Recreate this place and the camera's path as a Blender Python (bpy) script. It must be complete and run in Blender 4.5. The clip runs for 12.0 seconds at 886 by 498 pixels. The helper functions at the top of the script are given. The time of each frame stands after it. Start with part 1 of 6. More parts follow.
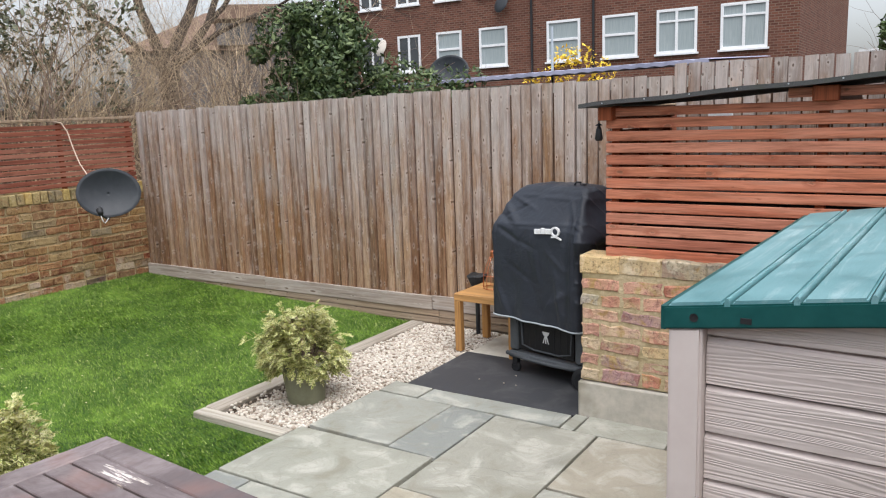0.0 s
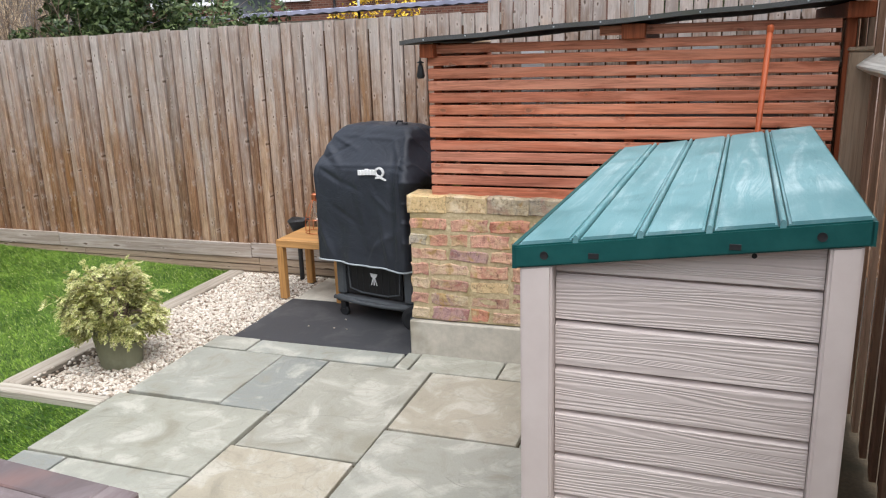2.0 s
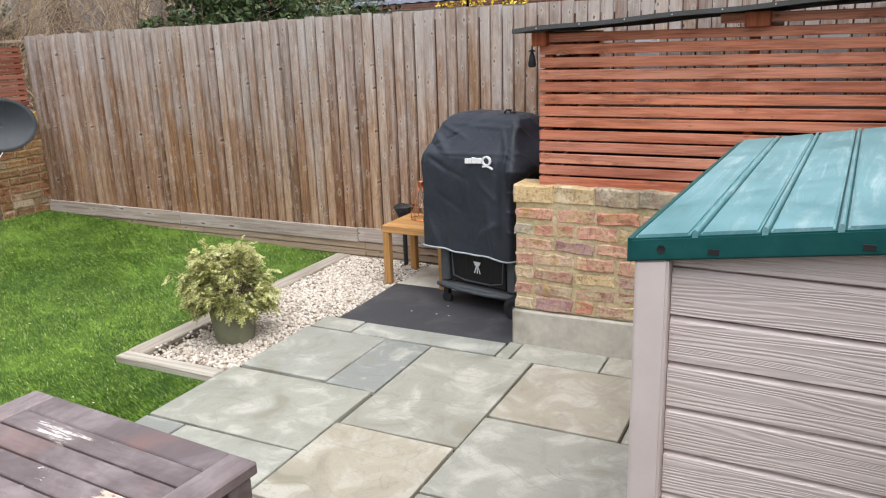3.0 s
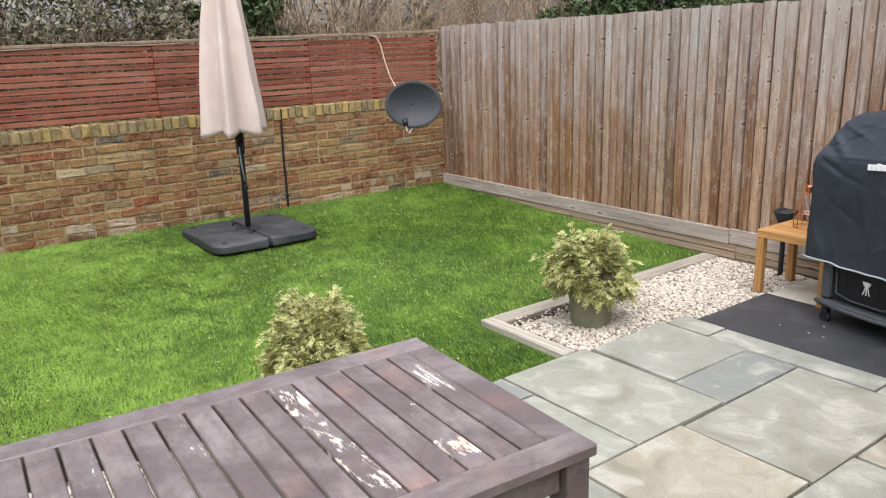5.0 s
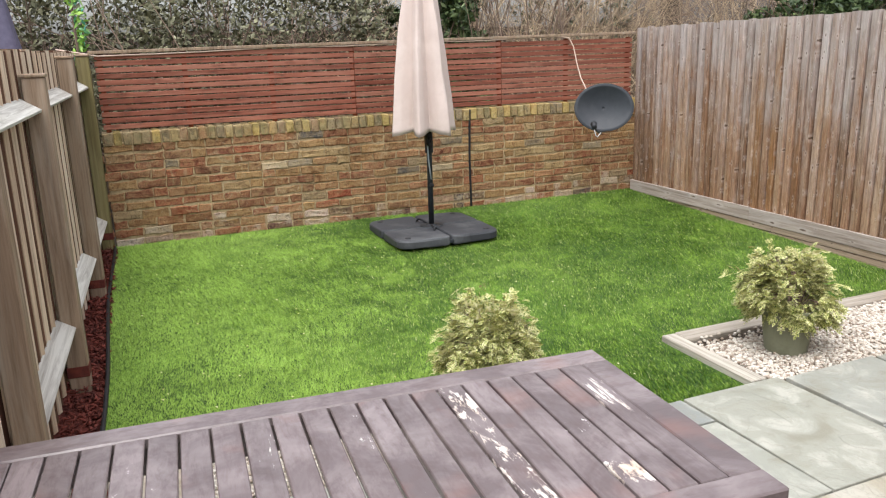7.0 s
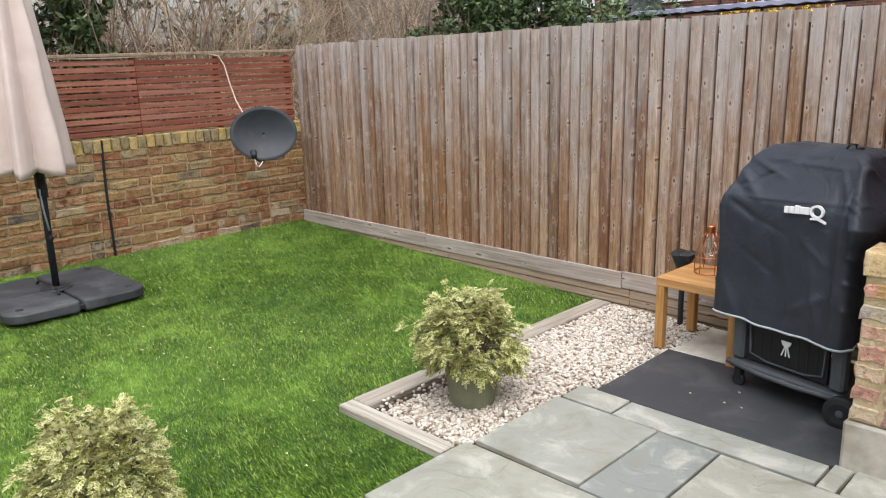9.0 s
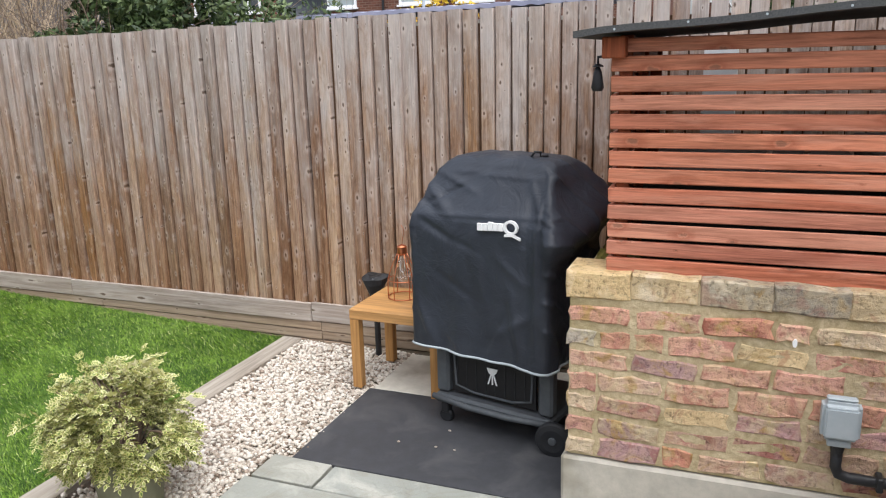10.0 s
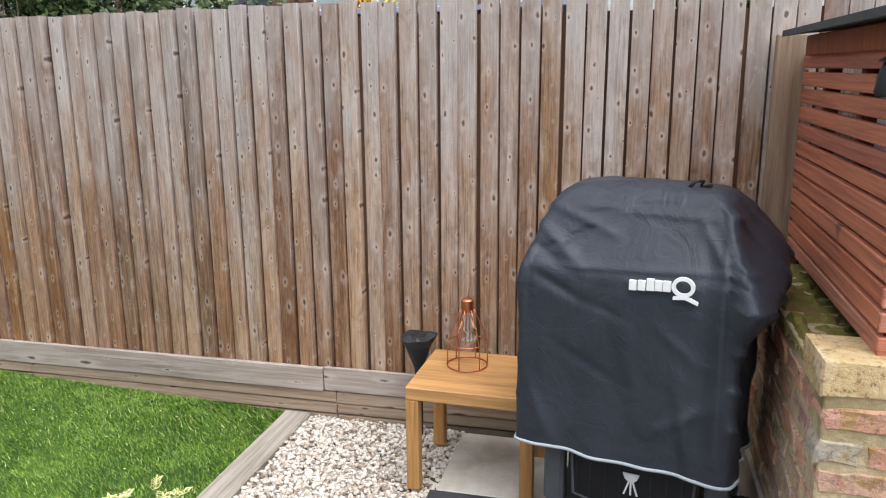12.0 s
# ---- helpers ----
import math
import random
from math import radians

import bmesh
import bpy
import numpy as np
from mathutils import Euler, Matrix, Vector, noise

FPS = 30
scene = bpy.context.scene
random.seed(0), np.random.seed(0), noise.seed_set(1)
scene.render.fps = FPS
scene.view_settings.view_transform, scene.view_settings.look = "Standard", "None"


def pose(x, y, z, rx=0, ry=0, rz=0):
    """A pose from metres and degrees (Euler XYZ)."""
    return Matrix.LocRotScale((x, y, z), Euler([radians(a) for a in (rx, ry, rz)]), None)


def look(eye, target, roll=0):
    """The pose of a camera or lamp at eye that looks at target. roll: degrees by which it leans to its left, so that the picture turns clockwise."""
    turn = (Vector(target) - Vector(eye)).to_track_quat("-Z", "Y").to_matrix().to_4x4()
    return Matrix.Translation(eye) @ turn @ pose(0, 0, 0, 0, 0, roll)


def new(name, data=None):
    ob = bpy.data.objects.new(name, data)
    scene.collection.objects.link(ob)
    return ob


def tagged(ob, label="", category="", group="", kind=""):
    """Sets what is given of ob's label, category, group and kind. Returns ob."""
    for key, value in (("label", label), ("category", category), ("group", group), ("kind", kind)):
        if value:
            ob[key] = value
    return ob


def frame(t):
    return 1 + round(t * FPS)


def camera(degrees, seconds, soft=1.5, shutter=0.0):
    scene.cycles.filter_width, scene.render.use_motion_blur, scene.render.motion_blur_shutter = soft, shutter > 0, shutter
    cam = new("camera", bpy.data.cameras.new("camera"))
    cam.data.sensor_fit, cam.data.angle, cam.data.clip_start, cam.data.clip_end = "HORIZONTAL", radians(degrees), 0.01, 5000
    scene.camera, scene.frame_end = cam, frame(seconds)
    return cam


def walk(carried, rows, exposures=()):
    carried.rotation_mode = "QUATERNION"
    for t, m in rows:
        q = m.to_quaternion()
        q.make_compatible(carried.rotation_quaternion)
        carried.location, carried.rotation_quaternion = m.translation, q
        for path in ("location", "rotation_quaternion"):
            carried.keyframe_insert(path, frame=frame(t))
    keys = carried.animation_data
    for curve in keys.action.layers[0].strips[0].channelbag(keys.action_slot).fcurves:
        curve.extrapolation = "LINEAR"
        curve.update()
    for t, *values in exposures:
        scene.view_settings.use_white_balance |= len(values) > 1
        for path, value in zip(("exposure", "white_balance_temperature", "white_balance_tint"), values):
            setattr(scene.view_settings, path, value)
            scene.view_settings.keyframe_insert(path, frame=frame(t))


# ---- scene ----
cam = camera(59.5, 12.0, soft=1.15)
PATH = [
    (0, (-0.338, 1.18, 1.705), (-1.408, 2.835, 1.361), -2.0),
    (0.5, (-0.376, 1.212, 1.701), (-1.207, 2.988, 1.306), -2.0),
    (1, (-0.418, 1.22, 1.705), (-1.093, 3.049, 1.259), -2.0),
    (1.5, (-0.432, 1.227, 1.705), (-1.046, 3.068, 1.219), -1.9),
    (2, (-0.456, 1.212, 1.708), (-1.079, 3.043, 1.196), -1.8),
    (2.5, (-0.478, 1.194, 1.709), (-1.184, 2.991, 1.185), -1.9),
    (2.7, (-0.485, 1.192, 1.711), (-1.241, 2.966, 1.183), -1.9),
    (4.3, (-0.486, 1.175, 1.712), (-1.852, 2.54, 1.185), -1.8),
    (4.5, (-0.484, 1.173, 1.712), (-1.906, 2.477, 1.185), -1.8),
    (5, (-0.481, 1.168, 1.711), (-2.034, 2.313, 1.185), -1.8),
    (5.5, (-0.475, 1.157, 1.713), (-2.124, 2.161, 1.189), -1.7),
    (6, (-0.479, 1.151, 1.714), (-2.199, 2.03, 1.196), -1.7),
    (6.5, (-0.483, 1.155, 1.71), (-2.255, 1.932, 1.2), -1.7),
    (6.7, (-0.494, 1.166, 1.708), (-2.279, 1.911, 1.2), -1.7),
    (8.5, (-0.958, 1.628, 1.657), (-2.566, 2.718, 1.179), -1.6),
    (9, (-1.105, 1.869, 1.686), (-2.467, 3.253, 1.205), -1.4),
    (9.5, (-1.254, 2.17, 1.685), (-2.3, 3.805, 1.202), -1.5),
    (10, (-1.415, 2.477, 1.659), (-2.126, 4.284, 1.178), -1.5),
    (10.5, (-1.546, 2.689, 1.645), (-2.003, 4.574, 1.154), -1.3),
    (11, (-1.744, 2.901, 1.622), (-2.062, 4.815, 1.138), -0.9),
    (11.5, (-2.06, 3.048, 1.628), (-2.366, 4.962, 1.137), -1.1),
    (12, (-2.446, 3.163, 1.605), (-2.912, 5.054, 1.151), -0.4),
]
walk(cam, [(t, look(eye, target, roll)) for t, eye, target, roll in PATH],
     exposures=[(0, 0.78, 6350, 10), (1.5, 0.90, 6350, 10), (5.5, 0.90, 6400, 10), (6.5, 1.06, 6400, 10), (8.5, 0.84, 6400, 10), (10.5, 0.95, 6250, 10), (12, 0.98, 6200, 10)])

# ---- overcast daylight ----
world = bpy.data.worlds.new("overcast_sky")
scene.world = world
world.use_nodes = True
wn = world.node_tree
sky = wn.nodes.new("ShaderNodeTexSky")
sky.sky_type, sky.sun_disc = "NISHITA", False
sky.sun_elevation, sky.sun_rotation = radians(67), radians(135)
sky.air_density, sky.dust_density, sky.ozone_density = 1.0, 4.0, 1.0
hue = wn.nodes.new("ShaderNodeHueSaturation")
hue.inputs["Saturation"].default_value = 0.3
wn.links.new(sky.outputs["Color"], hue.inputs["Color"])
wn.links.new(hue.outputs["Color"], wn.nodes["Background"].inputs["Color"])
wn.nodes["Background"].inputs["Strength"].default_value = 0.15
sun_data = bpy.data.lights.new("sun", "SUN")
sun_data.energy, sun_data.angle, sun_data.color = 1.0, radians(90), (1.0, 0.98, 0.96)
sun = new("sun", sun_data)
sun.matrix_world = look((3.0, -2.8, 20), (-3, 3, 0))


# ---- materials ----
def S(r, g, b, k=1.0):
    """A colour from its 0-255 screen values."""
    return tuple(k * ((c / 255 / 12.92) if c / 255 <= 0.04045 else ((c / 255 + 0.055) / 1.055) ** 2.4) for c in (r, g, b)) + (1.0,)


class Nodes:
    def __init__(self, name, rough=0.7, metal=0.0, spec=0.4):
        self.m = bpy.data.materials.new(name)
        self.m.use_nodes = True
        self.t = self.m.node_tree
        self.bsdf = self.t.nodes["Principled BSDF"]
        self.bsdf.inputs["Roughness"].default_value = rough
        self.bsdf.inputs["Metallic"].default_value = metal
        self.bsdf.inputs["Specular IOR Level"].default_value = spec
        self.height = None

    def n(self, kind, **sets):
        node = self.t.nodes.new(kind)
        for k, v in sets.items():
            node.inputs[k].default_value = v
        return node

    def l(self, a, b):
        self.t.links.new(a, b)

    def coords(self, stretch=(1, 1, 1), shuffle=False):
        tc = self.n("ShaderNodeTexCoord")
        mp = self.n("ShaderNodeMapping")
        mp.inputs["Scale"].default_value = stretch
        self.l(tc.outputs["Object"], mp.inputs["Vector"])
        if shuffle:
            oi = self.n("ShaderNodeObjectInfo")
            mul = self.n("ShaderNodeMath")
            mul.operation = "MULTIPLY"
            mul.inputs[1].default_value = 73.0
            self.l(oi.outputs["Random"], mul.inputs[0])
            self.l(mul.outputs[0], mp.inputs["Location"])
        return mp.outputs["Vector"]

    def noise(self, vec, scale, detail=4.0, rough=0.55, distort=0.0):
        nd = self.n("ShaderNodeTexNoise", Scale=scale, Detail=detail, Roughness=rough, Distortion=distort)
        self.l(vec, nd.inputs["Vector"])
        return nd.outputs["Fac"]

    def ramp(self, fac, stops):
        r = self.n("ShaderNodeValToRGB")
        e = r.color_ramp.elements
        while len(e) < len(stops):
            e.new(0.5)
        for el, (p, c) in zip(e, stops):
            el.position, el.color = p, (c if isinstance(c, tuple) else (c, c, c, 1))
        self.l(fac, r.inputs["Fac"])
        return r.outputs["Color"]

    def mix(self, fac, a, b, blend="MIX"):
        mx = self.n("ShaderNodeMix")
        mx.data_type, mx.blend_type = "RGBA", blend
        for sock, v in ((mx.inputs[0], fac), (mx.inputs[6], a), (mx.inputs[7], b)):
            if isinstance(v, (tuple, float, int)):
                sock.default_value = v
            else:
                self.l(v, sock)
        return mx.outputs[2]

    def math(self, op, a, b):
        md = self.n("ShaderNodeMath")
        md.operation = op
        for sock, v in zip(md.inputs, (a, b)):
            if isinstance(v, (float, int)):
                sock.default_value = v
            else:
                self.l(v, sock)
        return md.outputs[0]

    def random(self, island=False):
        if island:
            return self.n("ShaderNodeNewGeometry").outputs["Random Per Island"]
        return self.n("ShaderNodeObjectInfo").outputs["Random"]

    def vary(self, col, amount, island=False):
        """Lightens and darkens the colour from piece to piece."""
        hs = self.n("ShaderNodeHueSaturation")
        r = self.math("MULTIPLY_ADD", self.random(island), 2 * amount)
        r.node.inputs[2].default_value = 1 - amount
        self.l(r, hs.inputs["Value"])
        self.l(col, hs.inputs["Color"])
        return hs.outputs["Color"]

    def done(self, col, bump=None, depth=0.003, rough=None):
        if isinstance(col, tuple):
            self.bsdf.inputs["Base Color"].default_value = col
        else:
            self.l(col, self.bsdf.inputs["Base Color"])
        if bump is not None:
            b = self.n("ShaderNodeBump", Strength=0.8, Distance=depth)
            self.l(bump, b.inputs["Height"])
            self.l(b.outputs["Normal"], self.bsdf.inputs["Normal"])
        if rough is not None:
            self.l(rough, self.bsdf.inputs["Roughness"])
        return self.m


def surface(name, a, b, scale, stain=None, stain_scale=1.5, stretch=(1, 1, 1), rough=0.75, spec=0.35, metal=0.0, depth=0.002,
            vary=0.0, island=False, shuffle=False, stain_at=(0.5, 0.7)):
    """Grain at one scale, stains at a larger one, a little relief."""
    k = Nodes(name, rough, metal, spec)
    v = k.coords(stretch, shuffle)
    fine = k.noise(v, scale, 6.0, 0.65)
    col = k.ramp(fine, [(0.3, a), (0.7, b)])
    if stain:
        big = k.noise(v, stain_scale, 4.0, 0.6, 0.4)
        col = k.mix(k.ramp(big, [(stain_at[0], 0.0), (stain_at[1], 1.0)]), col, stain)
    if vary:
        col = k.vary(col, vary, island)
    ro = k.ramp(fine, [(0.2, max(0.05, rough - 0.12)), (0.8, min(1.0, rough + 0.12))])
    return k.done(col, fine, depth, ro)


def timber(name, stops, grain=55.0, stretch=(1, 1, 0.035), knots=True, rough=0.8, depth=0.003, grey=None, knot_cell=(12, 0, 7.0), spec=0.25, contrast=0.6, silver=False, halo=0.3, ring=None, core=0.8):
    """Sawn boards: a tone for each piece, long grain, pale and dark streaks, ringed knots."""
    k = Nodes(name, rough, 0, spec)
    v = k.coords((1, 1, 1), True)

    def scaled(f):
        st = k.n("ShaderNodeVectorMath")
        st.operation = "MULTIPLY"
        st.inputs[1].default_value = f
        k.l(v, st.inputs[0])
        return st.outputs[0]

    grain_f = k.noise(scaled(stretch), grain, 5.0, 0.7, 0.6)
    tone = k.ramp(k.random(), stops)
    dark = k.mix(contrast, tone, (0.25, 0.21, 0.18, 1), "MULTIPLY")
    col = k.mix(k.ramp(grain_f, [(0.34, 1.0), (0.6, 0.0)]), tone, dark)
    if grey:
        big = k.noise(scaled(tuple(0.5 if q < 0.5 else 5.0 for q in stretch)), 2.6, 5.0, 0.7, 0.5)
        col = k.mix(k.ramp(big, [(0.48, 0.0), (0.70, 0.55)]), col, grey)
        col = k.mix(k.ramp(big, [(0.28, 0.45), (0.42, 0.0)]), col, k.mix(0.8, tone, (0.42, 0.34, 0.27, 1), "MULTIPLY"))
    if silver:
        # rain has bleached the upper ends; the feet keep their brown
        sep = k.n("ShaderNodeSeparateXYZ")
        k.l(k.coords(), sep.inputs[0])
        up = k.math("ADD", k.math("MULTIPLY", sep.outputs[2], 0.42), k.math("MULTIPLY", k.noise(scaled((3, 3, 1.1)), 1.6, 4.0, 0.7, 0.5), 1.5))
        up = k.math("SUBTRACT", up, 0.2)
        blotch = k.noise(scaled((11, 11, 4)), 1.3, 6.0, 0.75, 1.8)
        col = k.mix(k.ramp(blotch, [(0.34, 0.75), (0.5, 0.0)]), col, k.mix(0.8, col, (0.5, 0.4, 0.32, 1), "MULTIPLY"))
        col = k.mix(k.ramp(blotch, [(0.56, 0.0), (0.68, 0.45)]), col, S(214, 202, 190))
        col = k.mix(k.ramp(up, [(0.22, 1.0), (0.98, 0.0)]), col, k.mix(1.0, col, (0.94, 0.75, 0.53, 1), "MULTIPLY"))
        col = k.mix(k.ramp(up, [(0.5, 0.0), (1.0, 0.5)]), col, S(198, 192, 188))
    if knots:
        # knots lie in the face of the board: the two axes of knot_cell that are not 0
        sp = k.n("ShaderNodeSeparateXYZ")
        k.l(scaled(knot_cell), sp.inputs[0])
        cb = k.n("ShaderNodeCombineXYZ")
        for i, ax in enumerate([a for a in range(3) if knot_cell[a]][:2]):
            k.l(sp.outputs[ax], cb.inputs[i])
        vo = k.n("ShaderNodeTexVoronoi", Scale=1.0, Randomness=0.9)
        vo.voronoi_dimensions = "2D"
        k.l(cb.outputs[0], vo.inputs["Vector"])
        cell = k.n("ShaderNodeSeparateColor")
        k.l(vo.outputs["Color"], cell.inputs[0])
        size = k.math("MULTIPLY_ADD", cell.outputs[0], 1.3)
        size.node.inputs[2].default_value = 0.04
        wob = k.math("DIVIDE", k.math("ADD", vo.outputs["Distance"], k.math("MULTIPLY", k.math("SUBTRACT", k.noise(v, 26, 4.0, 0.7), 0.5), 0.22)), size)
        col = k.mix(k.ramp(wob, [(0.06, 0.0), (0.105, halo), (0.26, 0.0)]), col, ring or tuple(min(1.0, 1.25 * c) for c in (grey or stops[-1][1])[:3]) + (1,))
        col = k.mix(k.ramp(wob, [(0.035, core), (0.075, 0.0)]), col, (0.09, 0.055, 0.035, 1))
        grain_f = k.math("SUBTRACT", grain_f, k.ramp(wob, [(0.04, 0.5), (0.09, 0.0)]))
    return k.done(col, grain_f, depth)


GREY = S(150, 138, 128)
fence_wood = timber("weathered_fence_boards", [(0.0, S(132, 102, 85)), (0.12, S(176, 153, 139)), (0.26, S(203, 186, 176)), (0.40, S(144, 119, 103)), (0.54, S(194, 173, 162)), (0.66, S(161, 134, 116)), (0.72, S(173, 142, 112)), (0.79, S(140, 119, 105)), (0.90, S(201, 186, 179)), (1.0, S(186, 178, 176))], grain=120.0, stretch=(1, 1, 0.03), grey=S(215, 207, 204), depth=0.006, contrast=0.75, silver=True, knot_cell=(13.0, 0, 7.5), halo=0.30, ring=S(228, 215, 206), core=0.8)
# board brown darkened to carry the shade in the laps
lap_shade = timber("shade_brown_board_laps", [(0.0, S(92, 68, 50)), (1.0, S(112, 86, 66))], knots=False)
fence_dark = timber("shaded_fence_boards", [(0.0, S(108, 78, 62)), (0.25, S(206, 178, 154)), (0.45, S(136, 104, 84)), (0.7, S(176, 146, 122)), (1.0, S(120, 90, 72))], knots=False)
post_wood = timber("weathered_post", [(0.0, S(152, 130, 108)), (1.0, S(166, 144, 122))], grain=30, grey=S(176, 164, 148), knots=False)
rail_wood = timber("bleached_rail", [(0.0, S(206, 202, 194)), (1.0, S(216, 214, 206))], grain=40, stretch=(0.04, 1, 1), knots=False)
rail_wood_y = timber("bleached_rail_along", [(0.0, S(206, 202, 194)), (1.0, S(216, 214, 206))], grain=40, stretch=(1, 0.04, 1), knots=False)
gravel_board = timber("grey_gravel_board", [(0.0, S(168, 154, 142)), (1.0, S(182, 170, 160))], grain=45, stretch=(0.035, 1, 1), grey=S(196, 190, 184), knot_cell=(3.0, 0, 12))
low_board = timber("brown_kick_board", [(0.0, S(150, 128, 106)), (1.0, S(176, 156, 134))], grain=45, stretch=(0.035, 1, 1), grey=S(180, 166, 150), knot_cell=(3.0, 0, 12))
sleeper_x = timber("pale_edging_x", [(0.0, S(182, 176, 164)), (1.0, S(194, 188, 176))], grain=40, stretch=(0.04, 1, 1), knots=False, grey=S(160, 150, 136))
sleeper_y = timber("pale_edging_y", [(0.0, S(166, 158, 146)), (1.0, S(180, 172, 160))], grain=40, stretch=(1, 0.04, 1), knots=False, grey=S(150, 142, 128))
STAIN = [(0.0, S(178, 108, 85)), (0.3, S(214, 138, 106)), (0.6, S(196, 118, 90)), (0.8, S(218, 153, 126)), (1.0, S(176, 106, 86))]
slat_x = timber("red_stained_slat_x", STAIN, grain=60, stretch=(0.05, 1, 1), knot_cell=(4.2, 0, 8.0), rough=0.55, halo=0.55, ring=S(146, 76, 52), grey=S(222, 162, 136), core=0.55, contrast=0.75)
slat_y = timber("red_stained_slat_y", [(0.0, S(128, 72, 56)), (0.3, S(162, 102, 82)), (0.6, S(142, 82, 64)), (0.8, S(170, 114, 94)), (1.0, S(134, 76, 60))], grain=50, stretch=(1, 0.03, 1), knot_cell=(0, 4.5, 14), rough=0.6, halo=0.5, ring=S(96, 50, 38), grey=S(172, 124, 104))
frame_red = timber("red_stained_frame", [(0.0, S(140, 74, 44)), (1.0, S(156, 84, 52))], grain=50, rough=0.6, knots=False)
oak = timber("light_oak_veneer", [(0.0, S(196, 148, 92)), (1.0, S(200, 152, 96))], grain=30, stretch=(0.06, 1, 1), knots=False, rough=0.45, depth=0.0004, spec=0.4)
mortar = surface("lime_mortar", S(170, 152, 118), S(210, 194, 160), 45, S(146, 132, 92), 5.0, depth=0.012, rough=0.95)
old_mortar = surface("brown_old_mortar", S(155, 134, 100), S(201, 180, 142), 45, S(129, 112, 81), 4.0, depth=0.012, rough=0.95)
soil = surface("dark_soil", S(52, 44, 36), S(78, 66, 54), 30, depth=0.01, rough=0.95)
grout = surface("slab_joint", S(62, 54, 42), S(84, 74, 58), 60, S(52, 52, 36), 3.0, depth=0.004, rough=0.95)
concrete = surface("weathered_concrete", S(164, 160, 150), S(190, 184, 172), 14, S(122, 116, 96), 2.2, depth=0.003, rough=0.9)
felt = surface("roofing_felt", S(56, 58, 60), S(92, 92, 92), 160, S(70, 72, 66), 4, depth=0.002, rough=0.9)
slate_mat = surface("dark_grey_slate", S(54, 55, 58), S(70, 71, 75), 24, S(80, 80, 82), 4.0, depth=0.001, rough=0.6)
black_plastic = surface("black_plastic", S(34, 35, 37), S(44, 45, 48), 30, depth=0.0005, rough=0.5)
grey_plastic = surface("light_grey_plastic", S(160, 170, 176), S(172, 180, 184), 20, depth=0.0003, rough=0.45)
base_plastic = surface("dusty_black_plastic", S(52, 54, 58), S(66, 68, 72), 10, S(88, 90, 92), 3.5, depth=0.001, rough=0.6)
dish_paint = surface("dark_grey_dish", S(46, 50, 55), S(54, 58, 63), 25, S(64, 66, 70), 4, depth=0.0003, rough=0.5)
pole_paint = surface("dark_pole_paint", S(46, 50, 54), S(58, 62, 66), 40, depth=0.0003, rough=0.45, metal=0.3)
cart_grey = surface("cart_grey_plastic", S(72, 76, 80), S(84, 88, 92), 30, depth=0.0005, rough=0.55)
white_trim = surface("white_upvc", S(226, 228, 230), S(236, 238, 240), 10, depth=0.0003, rough=0.4)
white_print = surface("white_print", S(228, 230, 232), S(240, 240, 240), 40, depth=0.0002, rough=0.6)
cable_white = surface("white_cable", S(196, 172, 156), S(210, 188, 170), 20, depth=0.0003, rough=0.5)
copper = surface("copper_wire", S(196, 118, 84), S(214, 138, 102), 40, depth=0.0002, rough=0.35, metal=0.9)
orange_handle = surface("orange_handle", S(150, 70, 36), S(168, 82, 44), 20, depth=0.0005, rough=0.5)
pot_clay = surface("sage_pot", S(118, 120, 98), S(130, 132, 110), 12, S(108, 108, 88), 5, depth=0.0006, rough=0.6)
mulch_mat = surface("red_bark_mulch", S(92, 44, 38), S(132, 66, 54), 30, S(76, 40, 36), 6, depth=0.01, rough=0.95, vary=0.35, island=True)
bark = surface("dark_bark", S(50, 44, 40), S(80, 70, 62), 14, stretch=(3, 3, 0.6), depth=0.02, rough=0.95)
twig = surface("bare_twig", S(166, 144, 116), S(202, 182, 154), 6, S(124, 102, 80), 0.6, depth=0.002, rough=0.95, vary=0.3, island=True)
twig_dark = surface("dark_twig", S(104, 88, 76), S(140, 120, 104), 6, depth=0.002, rough=0.95, vary=0.3, island=True)
roof_sheet = surface("pale_lilac_roof_sheet", S(148, 149, 172), S(166, 167, 188), 3, S(134, 138, 160), 0.8, depth=0.002, rough=0.55)
roof_tile = surface("brown_roof_tiles", S(112, 92, 80), S(140, 116, 102), 3, S(98, 84, 76), 0.5, depth=0.02, rough=0.9)
render_wall = surface("pale_render", S(196, 190, 180), S(208, 202, 192), 4, S(180, 174, 164), 0.8, depth=0.002, rough=0.9)
parasol_next = surface("mauve_grey_fabric", S(92, 88, 108), S(108, 104, 124), 30, depth=0.002, rough=0.9)
lilac_cloth = surface("lilac_fabric", S(168, 150, 200), S(184, 168, 214), 30, depth=0.002, rough=0.9)


def leaf_mat(name, stops, rough=0.5, spec=0.4):
    k = Nodes(name, rough, 0, spec)
    col = k.ramp(k.random(True), stops)
    k.bsdf.inputs["Subsurface Weight"].default_value = 0.0
    return k.done(col)


